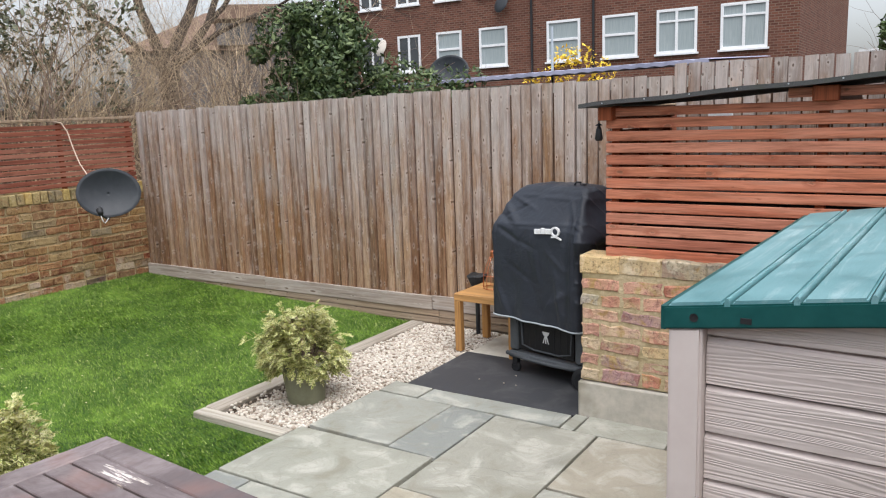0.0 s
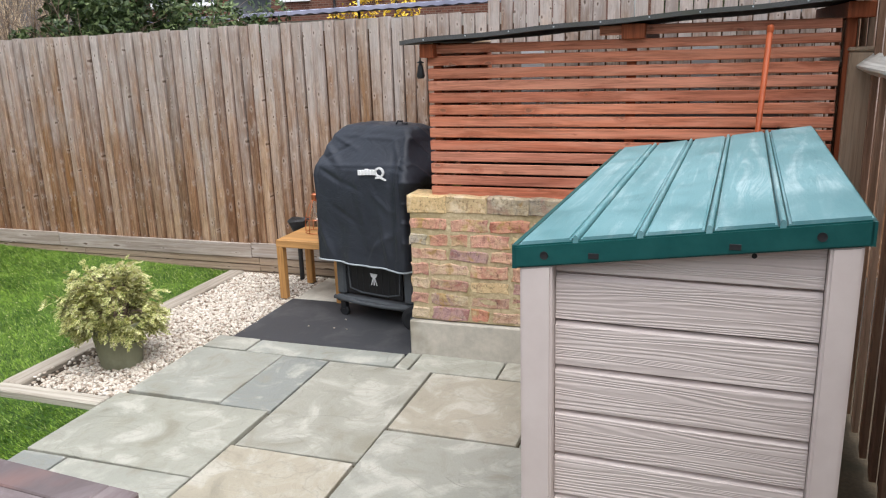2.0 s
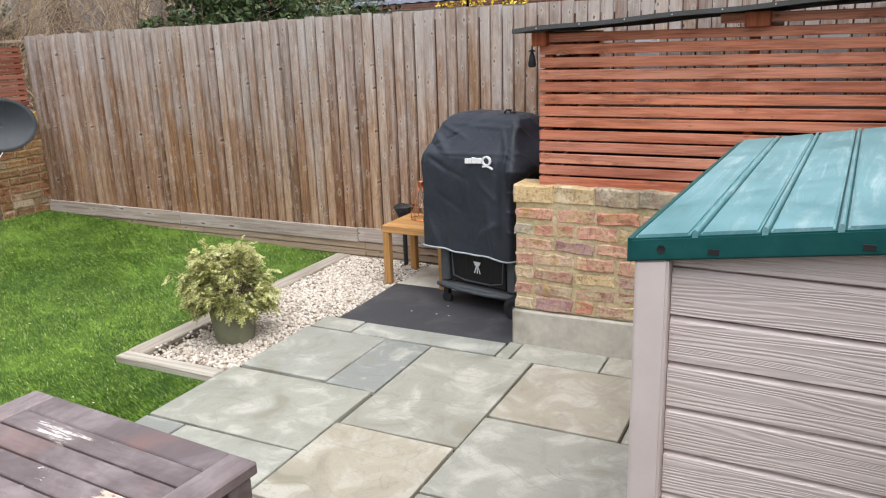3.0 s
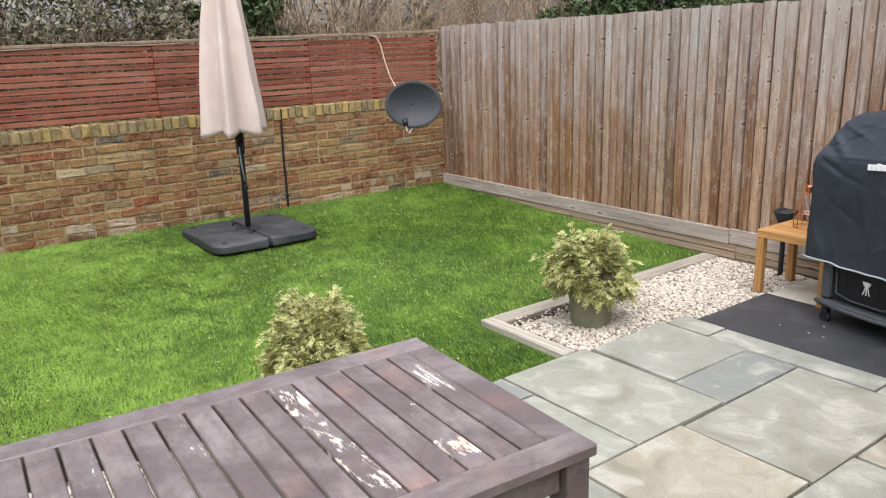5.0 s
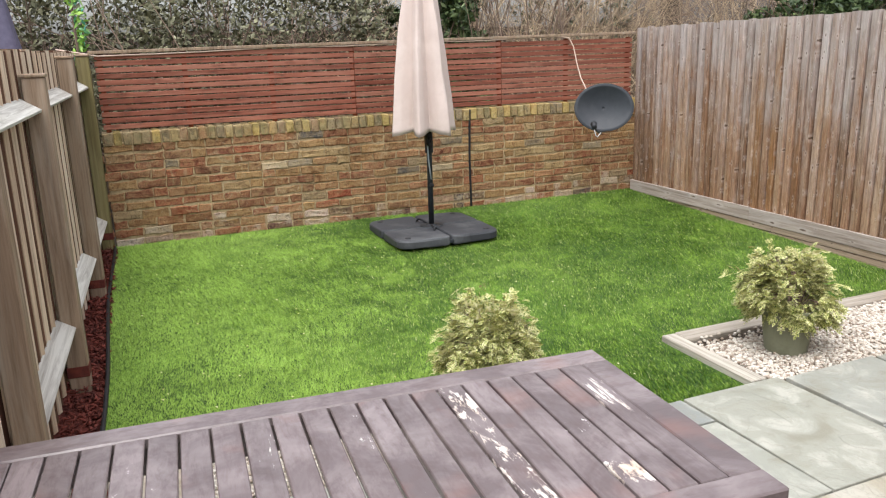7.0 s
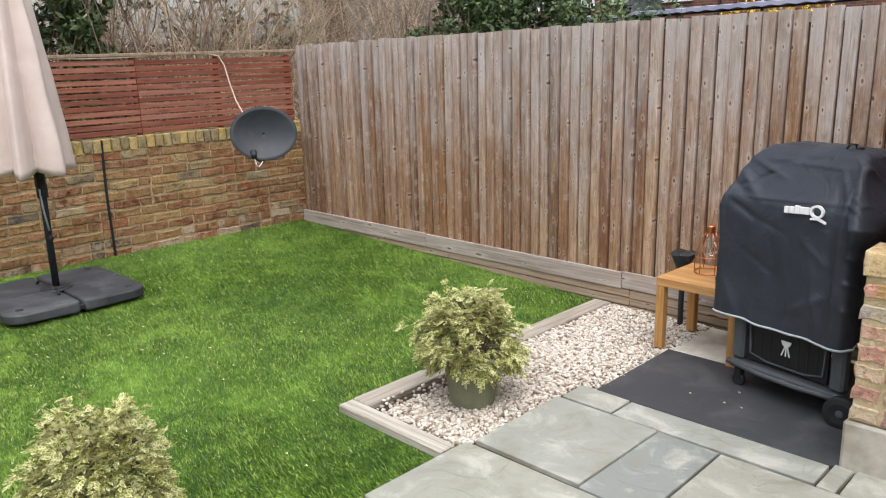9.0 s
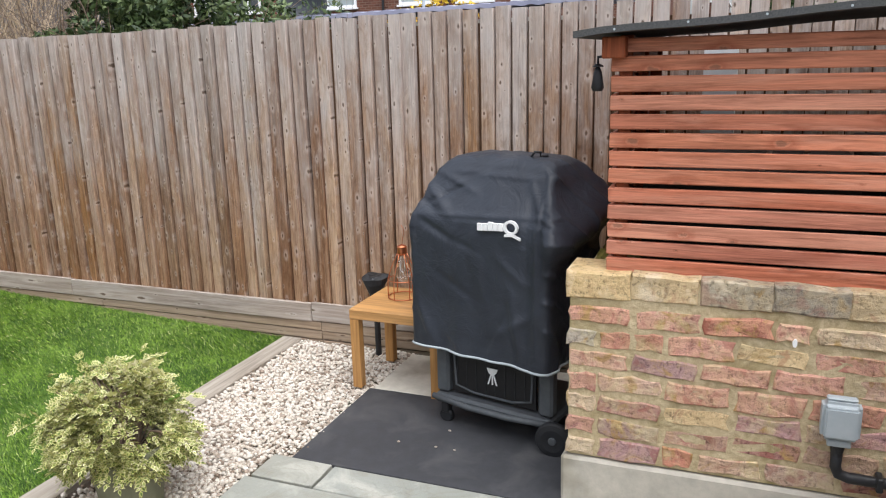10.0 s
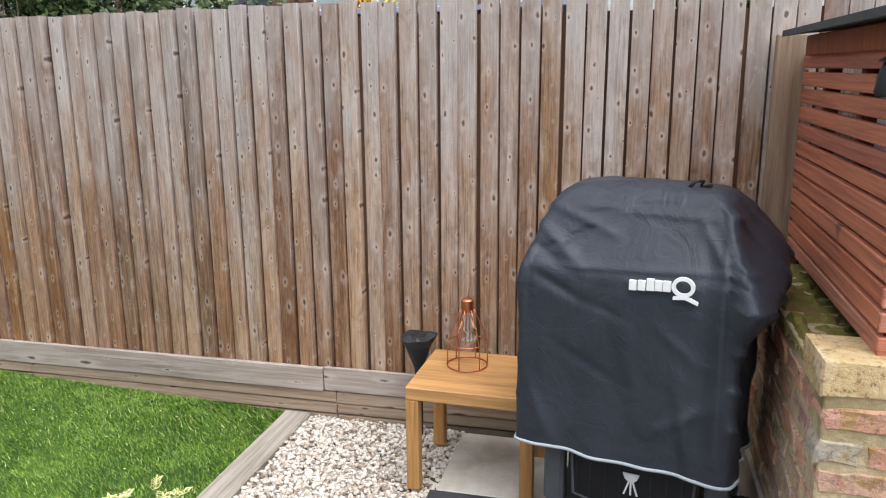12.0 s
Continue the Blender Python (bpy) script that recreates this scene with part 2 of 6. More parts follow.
leaf_green = leaf_mat("variegated_leaf_green", [(0.0, S(70, 92, 30)), (0.5, S(112, 130, 52)), (1.0, S(160, 166, 84))])
leaf_cream = leaf_mat("variegated_leaf_cream", [(0.0, S(178, 178, 104)), (0.5, S(212, 208, 146)), (1.0, S(236, 230, 190))])
holly_leaf = leaf_mat("dark_evergreen_leaf", [(0.0, S(40, 57, 31)), (0.6, S(68, 87, 47)), (1.0, S(109, 123, 78))])
hedge_leaf = leaf_mat("dull_hedge_leaf", [(0.0, S(62, 62, 44)), (0.6, S(92, 92, 66)), (1.0, S(136, 134, 104))])
conifer_leaf = leaf_mat("conifer_leaf", [(0.0, S(70, 76, 56)), (1.0, S(116, 120, 94))])
yellow_bloom = leaf_mat("yellow_blossom", [(0.0, S(214, 176, 40)), (1.0, S(240, 208, 70))])
ivy_leaf = leaf_mat("bright_trailing_leaf", [(0.0, S(110, 160, 70)), (0.6, S(160, 200, 90)), (1.0, S(90, 190, 180))])


def grass_material():
    """Blades in several greens, in small tufts and in brighter and duller brushed patches; daylight falloff painted
    along y.
    """
    k = Nodes("artificial_grass_blade", 0.5, 0, 0.35)
    v = k.coords()
    col = k.ramp(k.random(True), [(0.0, S(38, 66, 10)), (0.4, S(68, 102, 18)), (0.78, S(96, 130, 28)), (0.94, S(146, 174, 66)), (1.0, S(206, 210, 150))])
    patch = k.noise(v, 2.6, 6.0, 0.72, 0.8)
    tuft = k.noise(v, 42, 4.0, 0.7, 0.6)
    clump = k.noise(v, 13, 4.0, 0.7, 0.6)
    col = k.mix(k.ramp(patch, [(0.46, 0.0), (0.66, 0.5)]), col, S(146, 182, 70))
    col = k.mix(k.ramp(patch, [(0.34, 0.4), (0.46, 0.0)]), col, S(68, 102, 22))
    # paler towards the table: uneven daylight over the lawn, put into the colour
    sep = k.n("ShaderNodeSeparateXYZ")
    k.l(v, sep.inputs[0])
    day_fall = k.math("ADD", k.math("MULTIPLY", sep.outputs[1], -0.21), k.math("MULTIPLY", patch, 1.1))
    col = k.mix(k.ramp(k.math("ADD", day_fall, 0.55), [(0.40, 0.0), (0.82, 0.85)]), col, S(160, 196, 84))
    col = k.mix(k.ramp(clump, [(0.56, 0.0), (0.72, 0.5)]), col, S(158, 186, 82))
    col = k.mix(k.ramp(clump, [(0.30, 0.6), (0.44, 0.0)]), col, S(50, 82, 18))
    col = k.mix(k.ramp(tuft, [(0.34, 0.65), (0.47, 0.0)]), col, S(38, 66, 14))
    return k.done(col)


blade = grass_material()
turf_base = surface("turf_backing", S(34, 58, 16), S(58, 88, 26), 25, S(100, 136, 48), 0.9, depth=0.004, rough=0.85)
stone_mat = Nodes("white_gravel", 0.85, 0, 0.3)
stone_mat = stone_mat.done(stone_mat.ramp(stone_mat.random(True), [(0.0, S(118, 102, 88)), (0.14, S(168, 154, 139)), (0.4, S(196, 186, 173)), (1.0, S(220, 214, 204))]))


def brick_material(name, stops, dirt, dirt_at, patchy=0.4):
    """Old bricks: a tone for each, pits and spalls, smears of mortar and soot."""
    k = Nodes(name, 0.9, 0, 0.2)
    v = k.coords((1, 1, 1), True)
    fine = k.noise(v, 48, 6.0, 0.75)
    mid = k.noise(v, 13, 5.0, 0.7, 1.0)
    smear = k.noise(v, 22, 5.0, 0.75, 1.5)
    tone = k.ramp(k.random(), stops)
    col = k.mix(k.ramp(mid, [(0.40, 0.0), (0.58, 0.8)]), tone, k.mix(0.35, tone, S(206, 178, 130)))
    col = k.mix(k.ramp(mid, [(0.32, 0.85), (0.44, 0.0)]), col, k.mix(0.75, tone, (0.32, 0.24, 0.22, 1), "MULTIPLY"))
    col = k.mix(k.ramp(fine, [(0.34, 0.9), (0.47, 0.0)]), col, k.mix(0.8, col, (0.16, 0.13, 0.11, 1), "MULTIPLY"))
    ochre = k.noise(v, 9, 4.0, 0.65, 1.2)
    col = k.mix(k.ramp(ochre, [(0.56, 0.0), (0.66, patchy)]), col, S(182, 150, 96))
    col = k.mix(k.ramp(ochre, [(0.36, patchy), (0.44, 0.0)]), col, k.mix(0.5, tone, S(150, 74, 58)))
    blot = k.noise(v, 6, 4.0, 0.7)
    col = k.mix(k.ramp(blot, [dirt_at, (dirt_at[0] + 0.1, 0.5)]), col, dirt)
    col = k.mix(k.ramp(smear, [(0.60, 0.0), (0.68, 0.65)]), col, S(200, 186, 158))
    # damp, soot and lime blooms that run across several bricks
    spread = k.n("ShaderNodeNewGeometry").outputs["Position"]
    col = k.mix(k.ramp(k.noise(spread, 2.3, 5.0, 0.7, 0.6), [(0.36, 0.6), (0.48, 0.0)]), col, k.mix(0.75, col, (0.52, 0.44, 0.34, 1), "MULTIPLY"))
    col = k.mix(k.ramp(k.noise(spread, 5.5, 6.0, 0.75, 0.8), [(0.57, 0.0), (0.67, 0.55)]), col, S(196, 178, 142))
    return k.done(col, k.math("ADD", fine, mid), 0.014)


wall_brick = brick_material("old_stock_brick", [(0.0, S(150, 76, 54)), (0.08, S(146, 90, 66)), (0.2, S(116, 78, 58)), (0.3, S(170, 136, 92)), (0.42, S(138, 92, 68)), (0.52, S(152, 118, 80)), (0.64, S(126, 76, 58)), (0.74, S(168, 122, 88)), (0.84, S(134, 96, 72)), (0.93, S(176, 150, 108)), (0.985, S(86, 86, 86)), (1.0, S(196, 178, 148))], S(124, 102, 74), (0.58, 0.0), 0.2)
foot_brick = brick_material("lime_stained_brick", [(0.0, S(140, 84, 62)), (0.22, S(160, 122, 86)), (0.32, S(62, 62, 66)), (0.44, S(150, 100, 74)), (0.58, S(202, 186, 164)), (0.72, S(134, 96, 72)), (0.82, S(72, 72, 76)), (0.9, S(164, 112, 80)), (1.0, S(222, 212, 200))], S(204, 192, 170), (0.52, 0.0))
low_brick = brick_material("reclaimed_brick", [(0.0, S(190, 120, 106)), (0.14, S(225, 174, 156)), (0.28, S(172, 127, 121)), (0.40, S(223, 207, 176)), (0.52, S(164, 138, 137)), (0.62, S(205, 162, 163)), (0.74, S(225, 205, 161)), (0.84, S(207, 142, 123)), (0.94, S(213, 176, 156)), (1.0, S(177, 180, 173))], S(215, 206, 164), (0.55, 0.0), 0.85)
cap_brick = brick_material("mossy_coping_brick", [(0.0, S(188, 166, 96)), (0.2, S(138, 126, 102)), (0.4, S(170, 150, 104)), (0.6, S(118, 110, 98)), (0.75, S(196, 172, 104)), (0.9, S(150, 116, 86)), (1.0, S(128, 118, 100))], S(112, 110, 78), (0.52, 0.0))
low_cap = brick_material("lichen_coping_brick", [(0.0, S(188, 178, 156)), (0.3, S(152, 146, 135)), (0.55, S(225, 197, 148)), (0.8, S(169, 160, 143)), (1.0, S(220, 169, 146))], S(242, 229, 203), (0.53, 0.0), 0.6)


def far_brick():
    k = Nodes("terrace_brickwork", 0.9, 0, 0.2)
    tc = k.n("ShaderNodeTexCoord")
    sp = k.n("ShaderNodeSeparateXYZ")
    k.l(tc.outputs["Object"], sp.inputs[0])
    cb = k.n("ShaderNodeCombineXYZ")
    k.l(k.math("ADD", sp.outputs[0], sp.outputs[1]), cb.inputs[0])
    k.l(sp.outputs[2], cb.inputs[1])
    bt = k.n("ShaderNodeTexBrick", Scale=1.0)
    for key, val in (("Color1", S(88, 56, 47)), ("Color2", S(122, 80, 66)), ("Mortar", S(124, 106, 94)), ("Mortar Size", 0.012),
                     ("Brick Width", 0.23), ("Row Height", 0.085)):
        bt.inputs[key].default_value = val
    k.l(cb.outputs[0], bt.inputs["Vector"])
    big = k.noise(tc.outputs["Object"], 0.7, 5.0, 0.65)
    col = k.mix(k.ramp(big, [(0.42, 0.0), (0.7, 0.6)]), bt.outputs["Color"], S(104, 72, 62))
    return k.done(col, bt.outputs["Fac"], 0.01)


terrace_brick = far_brick()


def paver_material(name, tones):
    """Riven sandstone: a tone for each slab, broad soft clouds, a few bedding lines, fine grit."""
    k = Nodes(name, 0.62, 0, 0.4)
    v = k.coords((1, 1, 1), True)
    cloud = k.noise(v, 1.7, 3.0, 0.5, 0.6)
    big = k.noise(v, 4.2, 6.0, 0.6, 0.9)
    fine = k.noise(v, 85, 4.0, 0.7)
    bed_ = k.noise(v, 2.2, 3.0, 0.5, 1.2)
    tone = k.ramp(k.random(), tones)
    col = k.mix(k.ramp(cloud, [(0.38, 0.55), (0.52, 0.0)]), tone, k.mix(0.7, tone, (0.78, 0.80, 0.80, 1), "MULTIPLY"))
    col = k.mix(k.ramp(big, [(0.50, 0.0), (0.64, 0.6)]), col, S(192, 190, 180))
    col = k.mix(k.ramp(big, [(0.32, 0.65), (0.45, 0.0)]), col, S(132, 128, 112))
    col = k.mix(k.ramp(k.noise(v, 19, 6.0, 0.75, 0.6), [(0.32, 0.5), (0.46, 0.0)]), col, S(140, 138, 126))
    col = k.mix(k.ramp(bed_, [(0.478, 0.0), (0.49, 0.35), (0.502, 0.0)]), col, S(138, 136, 124))
    col = k.mix(k.ramp(fine, [(0.3, 0.35), (0.46, 0.0)]), col, S(138, 136, 126))
    steps = k.ramp(bed_, [(0.40, 0.0), (0.42, 0.35), (0.49, 0.4), (0.51, 0.75), (0.60, 0.8), (0.62, 1.0)])
    both = k.math("ADD", k.math("MULTIPLY", steps, 0.7), k.math("ADD", k.math("MULTIPLY", big, 0.9), k.math("MULTIPLY", fine, 0.25)))
    return k.done(col, both, 0.009, k.ramp(big, [(0.3, 0.38), (0.7, 0.72)]))


paver_grey = paver_material("grey_green_sandstone", [(0.0, S(146, 148, 139)), (0.3, S(158, 158, 146)), (0.6, S(150, 153, 146)), (1.0, S(154, 150, 136))])
paver_blue = paver_material("blue_grey_sandstone", [(0.0, S(132, 136, 132)), (1.0, S(138, 141, 137))])
paver_buff = paver_material("buff_sandstone", [(0.0, S(164, 157, 140)), (1.0, S(160, 154, 140))])


def worn_paint(name, stretch, worn, patches=(), base=0.0):
    """Brown paint with crisp flaked spots; patches: (middle, half length, strength) of bare places along the slat."""
    k = Nodes(name, 0.5, 0, 0.6)
    v = k.coords((1, 1, 1), True)
    st = k.n("ShaderNodeVectorMath")
    st.operation = "MULTIPLY"
    st.inputs[1].default_value = stretch
    k.l(v, st.inputs[0])
    fine = k.noise(st.outputs[0], 34, 6.0, 0.72, 0.3)
    big = k.noise(v, 3.0, 5.0, 0.65, 0.5)
    paint = k.mix(k.ramp(big, [(0.4, 0.0), (0.65, 1.0)]), S(104, 92, 92), S(142, 130, 130))
    paint = k.mix(k.ramp(fine, [(0.35, 0.5), (0.55, 0.0)]), paint, S(94, 78, 77))
    red = k.noise(v, 4.0, 3.0, 0.5)
    paint = k.mix(k.ramp(red, [(0.60, 0.0), (0.74, 0.35)]), paint, S(150, 108, 96))
    paint = k.vary(paint, 0.10)
    mask = k.math("ADD", k.math("MULTIPLY", fine, 0.75), k.math("MULTIPLY", k.noise(st.outputs[0], 7.0, 3.0, 0.6), 0.45))
    mask = k.math("ADD", mask, base)
    if patches:
        along = k.n("ShaderNodeSeparateXYZ")
        k.l(k.coords(), along.inputs[0])
        for mid, half, power in patches:
            off = k.math("ABSOLUTE", k.math("SUBTRACT", along.outputs[0], mid), 0.0)
            mask = k.math("ADD", mask, k.ramp(k.math("DIVIDE", off, half), [(0.3, power), (1.0, 0.0)]))
    bare = k.ramp(mask, [(worn, 0.0), (worn + 0.03, 1.0)])
    col = k.mix(bare, paint, k.ramp(fine, [(0.38, S(160, 126, 104)), (0.5, S(206, 188, 172)), (0.62, S(230, 222, 216))]))
    return k.done(col, k.math("SUBTRACT", k.math("MULTIPLY", fine, 0.4), bare), 0.0012, k.ramp(bare, [(0.0, 0.25), (1.0, 0.8)]))


table_slat = worn_paint("worn_brown_slat_paint", (0.25, 1, 1), 0.79)
table_spotted = worn_paint("spotted_slat_paint", (0.4, 1, 1), 0.74)
table_flaked = worn_paint("flaked_slat_paint", (0.3, 1, 1), 0.755, ((-0.14, 0.26, 0.15), (0.17, 0.28, 0.15)))
table_bare = worn_paint("bleached_slat_paint", (0.12, 1, 1), 0.80, ((-0.16, 0.26, 0.17), (0.1, 0.2, 0.12)))
table_patch = worn_paint("patched_slat_paint", (0.4, 1, 1), 0.78, ((0.25, 0.09, 0.24), (0.0, 0.06, 0.1)))
table_frame = worn_paint("brown_frame_paint", (1, 0.3, 1), 0.87)


def lid_material():
    k = Nodes("teal_plastic_lid", 0.36, 0, 0.5)
    v = k.coords()
    st = k.n("ShaderNodeVectorMath")
    st.operation = "MULTIPLY"
    st.inputs[1].default_value = (1, 0.10, 1)
    k.l(v, st.inputs[0])
    grain_f = k.noise(st.outputs[0], 60, 6.0, 0.75, 1.0)
    fade = k.noise(v, 2.6, 5.0, 0.65, 0.6)
    scuff = k.noise(st.outputs[0], 16, 6.0, 0.75, 0.8)
    col = k.mix(k.ramp(fade, [(0.35, 0.0), (0.68, 1.0)]), S(84, 136, 142), S(126, 168, 174))
    col = k.mix(k.ramp(grain_f, [(0.3, 0.4), (0.48, 0.0)]), col, S(70, 122, 128))
    worn = k.math("MULTIPLY", k.ramp(scuff, [(0.5, 0.0), (0.66, 0.8)]), k.ramp(fade, [(0.42, 0.1), (0.62, 0.7)]))
    col = k.mix(worn, col, S(196, 214, 216))
    return k.done(col, grain_f, 0.0016, k.ramp(fade, [(0.3, 0.28), (0.7, 0.5)]))


lid_mat = lid_material()
lid_edge = surface("dark_teal_edge", S(18, 74, 74), S(26, 86, 84), 20, depth=0.0005, rough=0.4)


def store_material():
    k = Nodes("taupe_woodgrain_plastic", 0.55, 0, 0.35)
    v = k.coords((1, 1, 1), True)
    st = k.n("ShaderNodeVectorMath")
    st.operation = "MULTIPLY"
    st.inputs[1].default_value = (0.9, 0.9, 17)
    k.l(v, st.inputs[0])
    wv = k.n("ShaderNodeTexWave", Scale=1.9, Distortion=30.0, Detail=2.0)
    wv.inputs["Detail Scale"].default_value = 0.7
    wv.bands_direction = "Z"
    k.l(st.outputs[0], wv.inputs["Vector"])
    big = k.noise(v, 2.5, 4.0, 0.6)
    col = k.mix(k.ramp(big, [(0.4, 0.0), (0.7, 1.0)]), S(208, 197, 193), S(217, 207, 203))
    col = k.mix(k.ramp(wv.outputs["Fac"], [(0.0, 0.26), (0.22, 0.0)]), col, S(160, 148, 144))
    return k.done(col, wv.outputs["Fac"], 0.0013)


store_mat = store_material()
store_post = surface("taupe_plastic", S(206, 195, 191), S(214, 204, 200), 8, S(198, 186, 182), 2, depth=0.0005, rough=0.55)


def fabric(name, a, b, fade, depth, rough):
    k = Nodes(name, rough, 0, 0.3)
    v = k.coords()
    weave = k.noise(v, 400, 2.0, 0.5)
    big = k.noise(v, 3.5, 4.0, 0.6, 0.5)
    col = k.mix(k.ramp(big, [(0.4, 0.0), (0.7, 1.0)]), a, b)
    col = k.mix(k.ramp(k.noise(v, 14, 4.0, 0.7), [(0.6, 0.0), (0.8, 0.4)]), col, fade)
    crease = k.noise(v, 9, 5.0, 0.6, 1.2)
    return k.done(col, k.math("ADD", k.math("MULTIPLY", weave, 0.06), crease), depth)


cover_mat = fabric("black_cover_fabric", S(44, 48, 56), S(54, 59, 68), S(64, 68, 77), 0.010, 0.40)
canopy_mat = fabric("beige_parasol_fabric", S(200, 183, 175), S(211, 195, 187), S(184, 168, 159), 0.005, 0.9)


def glass_material(name, tint=(1, 1, 1, 1)):
    k = Nodes(name, 0.03, 0, 0.5)
    k.bsdf.inputs["Transmission Weight"].default_value = 1.0
    k.bsdf.inputs["IOR"].default_value = 1.45
    return k.done(tint)


clear_glass = glass_material("clear_glass")
window_dark = surface("dark_window_glass", S(52, 56, 60), S(74, 78, 82), 1.5, depth=0.0002, rough=0.08, spec=0.6)
curtain = surface("net_curtain", S(142, 154, 156), S(168, 178, 180), 5, stretch=(8, 8, 0.3), depth=0.01, rough=0.9)
mesh_black = surface("black_mesh_panel", S(22, 22, 24), S(34, 34, 36), 220, depth=0.002, rough=0.5)
moss = surface("moss", S(94, 92, 40), S(130, 120, 60), 40, S(120, 92, 62), 8, depth=0.012, rough=0.95)
gravel_bed = surface("packed_chippings", S(176, 164, 146), S(206, 196, 182), 60, S(150, 138, 120), 5, depth=0.01, rough=0.95)
creosote = surface("dark_creosoted_boards", S(58, 50, 46), S(80, 68, 60), 6, S(70, 62, 58), 1.0, stretch=(6, 6, 0.4), depth=0.01, rough=0.9)
pale_concrete = surface("pale_concrete", S(186, 182, 170), S(208, 204, 192), 14, S(160, 154, 138), 2.2, depth=0.003, rough=0.9)


# ---- makers ----
rnd = random.Random(7)


def thing(name, loc=(0, 0, 0), rz=0.0, label="", category="", group="", kind=""):
    ob = new(name)
    ob.matrix_world = pose(*loc, 0, 0, rz)
    ob.empty_display_size = 0.1
    return tagged(ob, label, category, group, kind)


def part(name, shape, material, parent=None, label="", at=(0, 0, 0), rot=(0, 0, 0), smooth=False):
    """Links a bmesh or a mesh as one object under a thing or a part."""
    if isinstance(shape, bmesh.types.BMesh):
        me = bpy.data.meshes.new(name)
        shape.to_mesh(me)
        shape.free()
    else:
        me = shape
    if material and not me.materials:
        me.materials.append(material)
    if smooth:
        me.polygons.foreach_set("use_smooth", [True] * len(me.polygons))
    ob = new(name, me)
    ob.parent = parent
    ob.matrix_basis = pose(*at, *rot)
    if label:
        ob["label"] = label
    return ob


def block(sx, sy, sz, ch=0.004, jit=0.0, seed=0):
    """A box with chamfered edges, standing on its middle."""
    r = random.Random(seed)
    me = bpy.data.meshes.new("block")
    h = (sx / 2, sy / 2, sz / 2)
    vs, idx = [], {}
    for i in (-1, 1):
        for j in (-1, 1):
            for k in (-1, 1):
                c = [r.uniform(-jit, jit) for _ in range(3)]
                for a in range(3):
                    p = [i * (h[0] - ch), j * (h[1] - ch), k * (h[2] - ch)]
                    p[a] = (i, j, k)[a] * h[a]
                    idx[(i, j, k, a)] = len(vs)
                    vs.append([p[b] + c[b] for b in range(3)])
    fs = []
    for a in range(3):
        b, c = (a + 1) % 3, (a + 2) % 3
        for s in (-1, 1):
            loop = []
            for u, v in ((-1, -1), (1, -1), (1, 1), (-1, 1)):
                k = [0, 0, 0]
                k[a], k[b], k[c] = s, u, v
                loop.append(idx[(*k, a)])
            fs.append(loop if s > 0 else loop[::-1])
    for a in range(3):
        b, c = (a + 1) % 3, (a + 2) % 3
        for u in (-1, 1):
            for v in (-1, 1):
                k0, k1 = [0, 0, 0], [0, 0, 0]
                k0[a], k0[b], k0[c] = -1, u, v
                k1[a], k1[b], k1[c] = 1, u, v
                loop = [idx[(*k0, b)], idx[(*k1, b)], idx[(*k1, c)], idx[(*k0, c)]]
                fs.append(loop if u * v > 0 else loop[::-1])
    for i in (-1, 1):
        for j in (-1, 1):
            for k in (-1, 1):
                loop = [idx[(i, j, k, 0)], idx[(i, j, k, 1)], idx[(i, j, k, 2)]]
                fs.append(loop if i * j * k > 0 else loop[::-1])
    me.from_pydata(vs, [], fs)
    return me


def box(name, lo, hi, material, parent=None, label="", ch=0.004, jit=0.0, rot=(0, 0, 0)):
    c = [(a + b) / 2 for a, b in zip(lo, hi)]
    me = block(*[abs(b - a) for a, b in zip(lo, hi)], ch, jit, rnd.randrange(9999))
    return part(name, me, material, parent, label, c, rot)


def tube(points, radius, sides=8, taper=None, closed=False):
    """A round bar along points; taper gives the radius at each point."""
    bm = bmesh.new()
    pts = [Vector(p) for p in points]
    rings = []
    n = len(pts)
    side = None
    for i, p in enumerate(pts):
        a = pts[(i - 1) % n] if (closed or i > 0) else p
        b = pts[(i + 1) % n] if (closed or i < n - 1) else p
        d = (b - a).normalized()
        if side is None:
            side = d.orthogonal().normalized()
        side = (side - d * side.dot(d)).normalized()
        up = d.cross(side)
        r = taper[i] if taper else radius
        rings.append([bm.verts.new(p + r * (math.cos(2 * math.pi * k / sides) * side + math.sin(2 * math.pi * k / sides) * up)) for k in range(sides)])
    for i in range(n if closed else n - 1):
        a, b = rings[i], rings[(i + 1) % n]
        for k in range(sides):
            bm.faces.new((a[k], a[(k + 1) % sides], b[(k + 1) % sides], b[k]))
    if not closed:
        bm.faces.new(rings[0][::-1])
        bm.faces.new(rings[-1])
    return bm


def lathe(profile, sides=32):
    """A turned shape from (radius, height) pairs, closed where the radius is 0."""
    bm = bmesh.new()
    rings = []
    for r, z in profile:
        if r <= 1e-6:
            rings.append([bm.verts.new((0, 0, z))])
        else:
            rings.append([bm.verts.new((r * math.cos(2 * math.pi * k / sides), r * math.sin(2 * math.pi * k / sides), z)) for k in range(sides)])
    for a, b in zip(rings, rings[1:]):
        for k in range(sides):
            q = [a[k % len(a)], a[(k + 1) % len(a)], b[(k + 1) % len(b)], b[k % len(b)]]
            u = []
            for v in q:
                if v not in u:
                    u.append(v)
            if len(u) > 2:
                bm.faces.new(u)
    return bm


